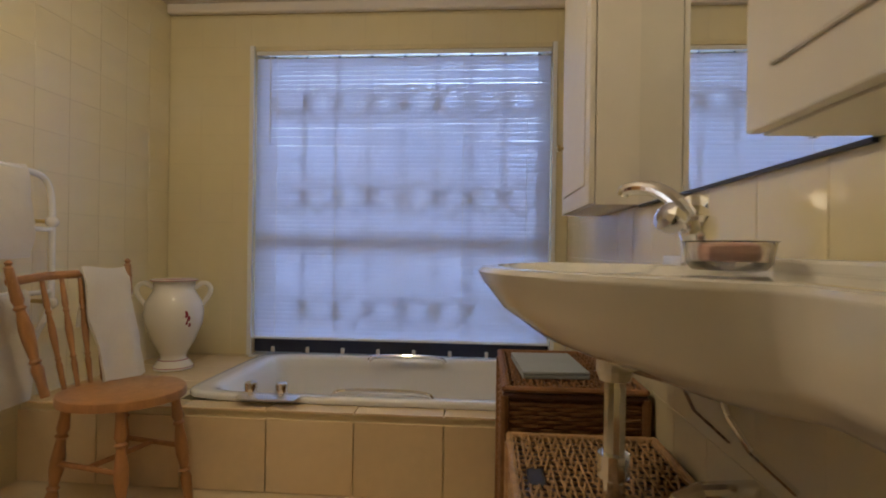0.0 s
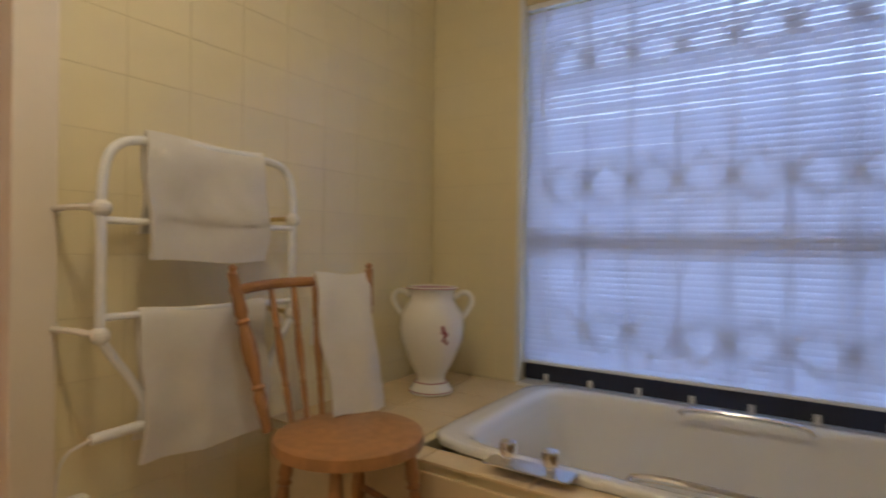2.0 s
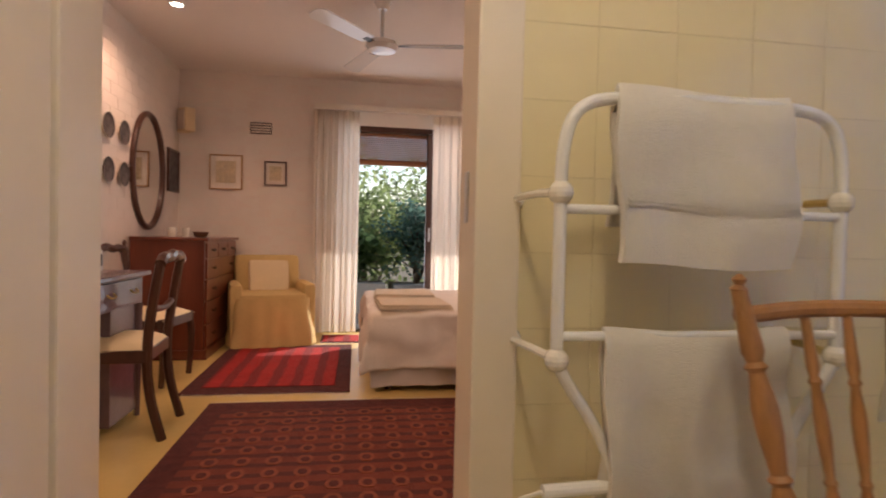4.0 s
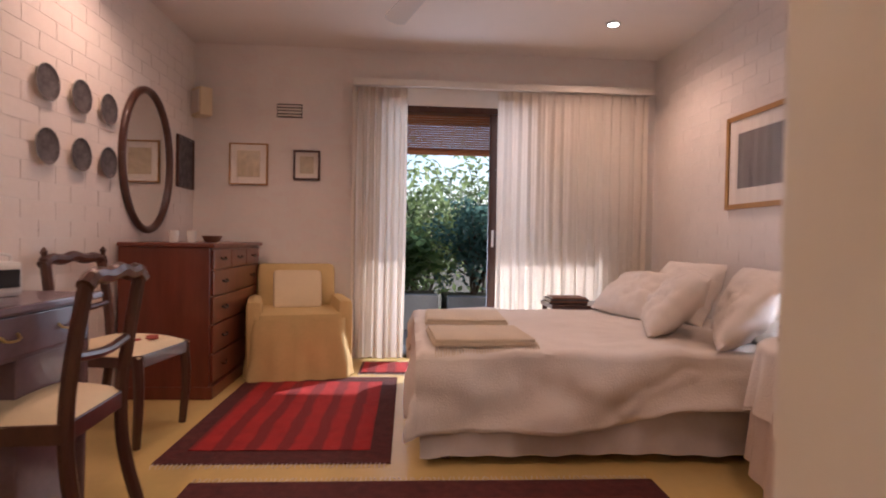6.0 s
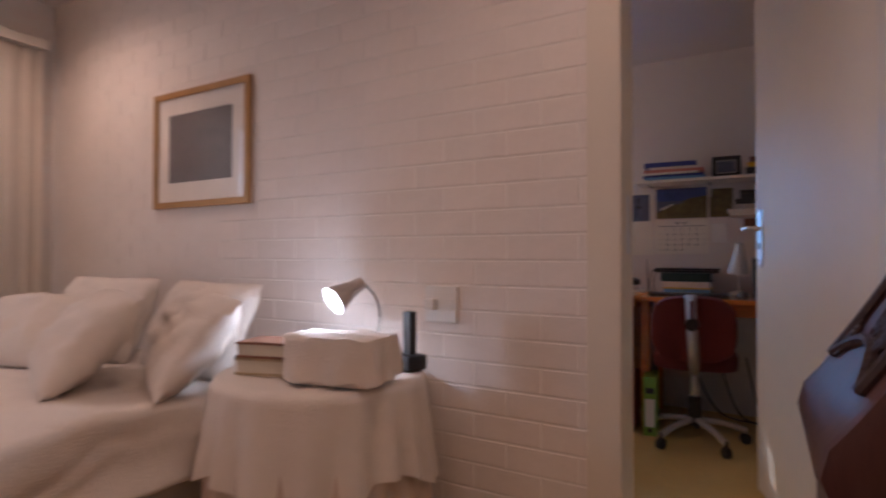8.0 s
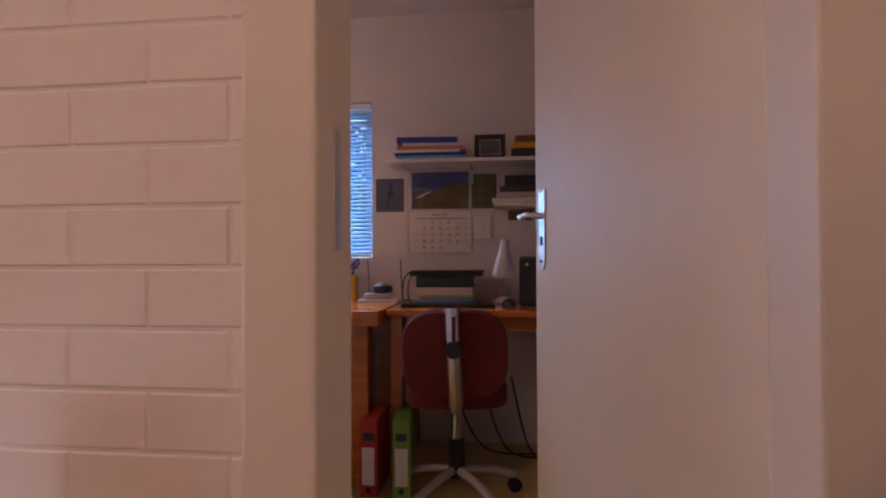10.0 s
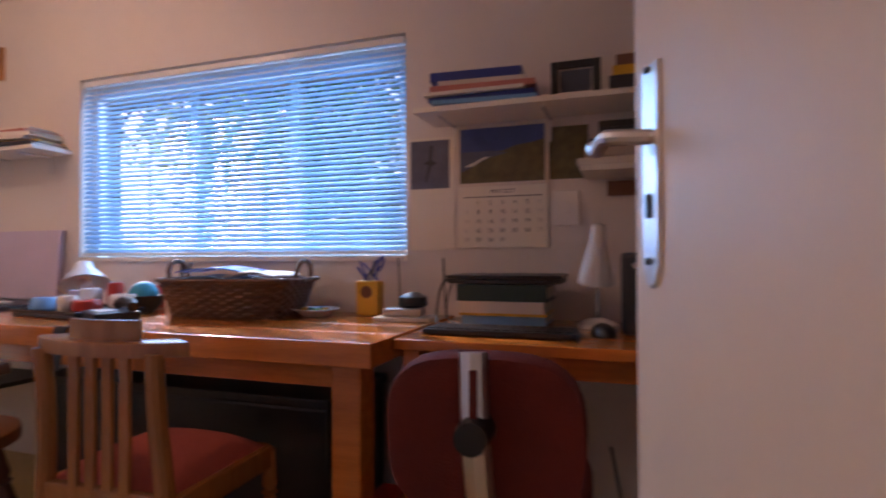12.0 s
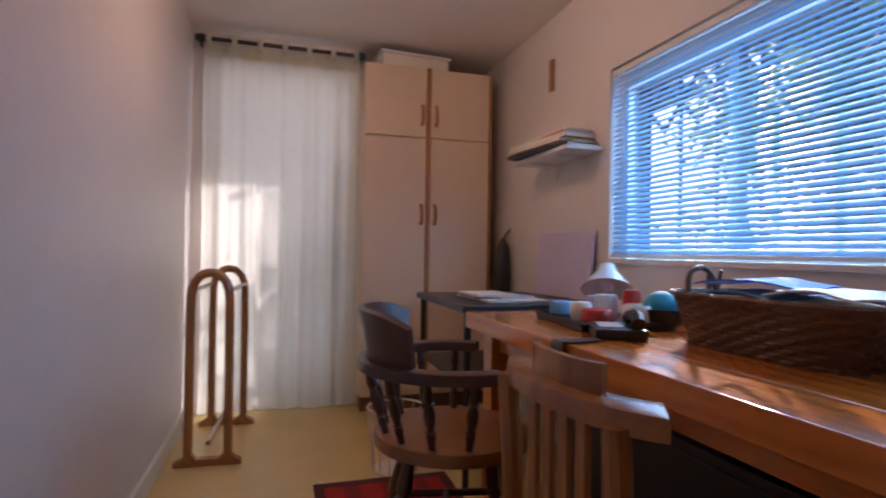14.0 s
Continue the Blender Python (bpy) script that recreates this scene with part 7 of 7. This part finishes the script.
part("back_strut", tube([(-0.01, -0.245, 0.785), (-0.005, -0.262, 0.66), (0.0, -0.262, 0.58), (0.005, -0.235, 0.46), (0.0, -0.12, 0.385), (0, 0.0, 0.385)], 0.027, 8, smoothing=2), STEEL, oc, "worn chrome back strut")
part("strut_slot", box(-0.008, 0.006, -0.294, -0.284, 0.67, 0.76, 0.002), MAROON, oc)
part("knob", rod((-0.002, -0.245, 0.645), (-0.002, -0.315, 0.645), 0.034, 0.030, 16), BLACK, oc)
part("gas_lift", rod((0, 0, 0.16), (0, 0, 0.40), 0.022), CHROME, oc)
part("lift_cover", rod((0, 0, 0.09), (0, 0, 0.24), 0.034), DARKM, oc)
for k in range(5):
    a = 2 * math.pi * k / 5 + 0.3
    x, y = 0.25 * math.cos(a), 0.25 * math.sin(a)
    part("base_arm", tube([(0.02 * math.cos(a), 0.02 * math.sin(a), 0.12), (x * 0.6, y * 0.6, 0.105), (x, y, 0.07)], 0.017, 8, smoothing=1), SHADEM, oc)
    part("castor", rod((x - 0.012 * math.sin(a), y + 0.012 * math.cos(a), 0.028), (x + 0.012 * math.sin(a), y - 0.012 * math.cos(a), 0.028), 0.028, seg=14), BLACK, oc)
    part("castor_stem", rod((x, y, 0.05), (x, y, 0.085), 0.008), DARKM, oc)

# wooden towel stand
ts = thing("towel_stand", "brown wooden towel stand with two arched ends", "towel stand", (-3.80, 4.405, 0), -3)
for x in (0.0, -0.60):
    pts = [(x, -0.085, 0.02), (x, -0.085, 0.74), (x, -0.075, 0.82), (x, -0.04, 0.865), (x, 0.0, 0.875), (x, 0.04, 0.865), (x, 0.075, 0.82), (x, 0.085, 0.74), (x, 0.085, 0.02)]
    part("arched_end", tube(pts, 0.020, 8, smoothing=1), HONEY, ts)
    part("foot", prism([(-0.145, 0), (-0.145, 0.02), (-0.11, 0.04), (-0.085, 0.08), (-0.05, 0.035), (0.05, 0.035), (0.085, 0.08), (0.11, 0.04), (0.145, 0.02), (0.145, 0)], -0.018, 0.018, 0.004, m=pose(x, 0, 0, 90, 0, 90)), HONEY, ts)
for y, z in ((-0.085, 0.79), (0.085, 0.79), (0.0, 0.10)):
    part("rail", rod((0.0, y, z), (-0.60, y, z), 0.011), HONEY, ts)
rug("study_rug", "dark red rug lying under the work table", -3.45, -1.5, 4.85, 5.42, RUGR, RUGB, 0.06, [])

# ---- pieces of the walls ----


def brick_wall(host, axis, at, out, lo, hi, z1, holes, near, depth=0.0024):
    """Painted bricks proud of their joints: those in the near stretch are objects, the rest one mesh."""
    L, Hc, j = 0.245, 0.0875, 0.0055
    rng = random.Random(5)

    def brick_box(w, bm=None, m=None):
        a = box(-w / 2, w / 2, -depth, 0.0, -(Hc - j) / 2, (Hc - j) / 2, bm=bm, m=m)
        return a
    me = {}
    bm = bmesh.new()
    for r in range(int(z1 / Hc) + 1):
        z = Hc * (r + 0.5) - 0.005
        if z + Hc / 2 > z1:
            continue
        s = lo - (L / 2 if r % 2 else 0)
        while s < hi:
            a, b = max(s, lo), min(s + L - j, hi)
            s += L
            pieces = [(a, b)]
            for h0, h1, hz0, hz1 in holes:
                if hz0 - Hc / 2 < z < hz1 + Hc / 2:
                    pieces = [q for p0, p1 in pieces for q in ((p0, min(p1, h0)), (max(p0, h1), p1)) if q[1] - q[0] > 0.02]
            for a2, b2 in pieces:
                if b2 - a2 < 0.02:
                    continue
                w, c = round(b2 - a2, 3), (a2 + b2) / 2
                rot = 0 if axis == "y" else 90
                if out > 0:
                    rot += 180
                p = pose(c, at, z, rng.uniform(-0.25, 0.25), 0, rot + rng.uniform(-0.15, 0.15)) if axis == "y" else pose(at, c, z, rng.uniform(-0.25, 0.25), 0, rot + rng.uniform(-0.15, 0.15))
                if near and near[0] < c < near[1] and near[2] < z < near[3]:
                    if w not in me:
                        b0 = box(-w / 2, w / 2, -depth, 0.0, -(Hc - j) / 2, (Hc - j) / 2)
                        es = [e for e in b0.edges if all(v.co.y < -depth / 2 for v in e.verts)]
                        bmesh.ops.bevel(b0, geom=es, offset=0.0025, segments=1, affect="EDGES")
                        me[w] = bpy.data.meshes.new("brick")
                        b0.to_mesh(me[w])
                        b0.free()
                        me[w].materials.append(BRICKP)
                    o = new("brick", me[w])
                    o.parent, o.matrix_local = host, p
                else:
                    brick_box(w, bm, p)
    tagged(part("brickwork", bm, BRICKP, host), kind="stuff")


O = bpy.data.objects
brick_wall(O["wall_bedroom_study"], "y", 3.956, -1, -4.53, -0.31, 2.52, [(-1.20, -0.36, 0, 2.14)], (-2.9, -1.1, 0.0, 2.2))
brick_wall(O["wall_bedroom_mirror"], "y", 0.164, 1, -4.53, -0.31, 2.52, [], None)
brick_wall(O["wall_bedroom_garden"], "x", -4.534, 1, 0.17, 3.95, 2.52, [(1.50, 3.80, 0, 2.12)], None)


def tile_wall(host, axis, at, out, lo, hi, z1, size, holes, single):
    w, h, j, d = size[0], size[1], 0.0018, 0.0014
    b0 = box(-w / 2 + j / 2, w / 2 - j / 2, 0, d, -h / 2 + j / 2, h / 2 - j / 2)
    es = [e for e in b0.edges if all(v.co.y > d / 2 for v in e.verts)]
    bmesh.ops.bevel(b0, geom=es, offset=0.0006, segments=1, affect="EDGES")
    me = bpy.data.meshes.new("tile")
    b0.to_mesh(me)
    b0.free()
    me.materials.append(CREAM)
    rng = random.Random(3)
    bm = bmesh.new()
    rot = {("x", 1): -90, ("x", -1): 90, ("y", -1): 180, ("y", 1): 0}[(axis, out)]
    for r in range(int(z1 / h) + 1):
        z0 = 0.071 - h + r * h
        for c in range(int((hi - lo) / w) + 1):
            a, b = lo + c * w, min(lo + (c + 1) * w, hi)
            zz0, zz1 = max(z0, 0), min(z0 + h, z1)
            pieces = [(a, b, zz0, zz1)]
            for h0, h1, q0, q1 in holes:
                nxt = []
                for p in pieces:
                    if p[1] <= h0 or p[0] >= h1 or p[3] <= q0 or p[2] >= q1:
                        nxt.append(p)
                        continue
                    nxt += [(p[0], h0, p[2], p[3]), (h1, p[1], p[2], p[3]), (max(p[0], h0), min(p[1], h1), p[2], q0), (max(p[0], h0), min(p[1], h1), q1, p[3])]
                pieces = [p for p in nxt if p[1] - p[0] > 0.008 and p[3] - p[2] > 0.008]
            for p in pieces:
                if p[1] - p[0] < 0.01 or p[3] - p[2] < 0.01:
                    continue
                u, z = (p[0] + p[1]) / 2, (p[2] + p[3]) / 2
                m = (pose(at, u, z, 0, 0, rot) if axis == "x" else pose(u, at, z, 0, 0, rot)) @ pose(0, 0, 0, rng.uniform(-0.12, 0.12), 0, rng.uniform(-0.12, 0.12))
                if single and p[1] - p[0] > w - 0.002 and p[3] - p[2] > h - 0.002:
                    o = new("tile", me)
                    o.parent, o.matrix_local = host, m
                else:
                    ww, hh = p[1] - p[0] - j, p[3] - p[2] - j
                    box(-ww / 2, ww / 2, 0, d, -hh / 2, hh / 2, bm=bm, m=m)
    if bm.verts:
        tagged(part("cut_tiles", bm, CREAM, host), kind="stuff")
    else:
        bm.free()


tile_wall(O["wall_bathroom_door"], "x", -0.176, 1, 2.206, 4.0, 2.44, (0.20, 0.1765), [(2.95, 4.0, 0, 0.325)], True)
tile_wall(O["wall_bathroom_door"], "x", -0.176, 1, -0.6, 1.165, 2.44, (0.20, 0.1765), [], False)
tile_wall(O["wall_bathroom_window"], "y", 4.006, -1, -0.17, 2.22, 2.44, (0.20, 0.1765), [(0.335, 2.155, 0.32, 2.19), (-0.17, 2.22, 0, 0.34)], False)
tile_wall(O["wall_bathroom_basin"], "x", 2.226, -1, -0.6, 4.0, 2.44, (0.20, 0.1765), [], False)
ft = box(-0.163, 0.163, -0.163, 0.163, 0, 0.004)
ft0 = None
for i in range(8):
    for j in range(11):
        x, y = 0.0 + 0.33 * i, -0.43 + 0.33 * j
        if x > 2.08 or y > 2.8:
            continue
        if ft0 is None:
            ft0 = part("floor_tile", ft, BFLOOR, O["floor_bathroom"])
            ft0.location = (x, y, 0)
        else:
            o = new("floor_tile", ft0.data)
            o.parent, o.location = O["floor_bathroom"], (x, y, 0)
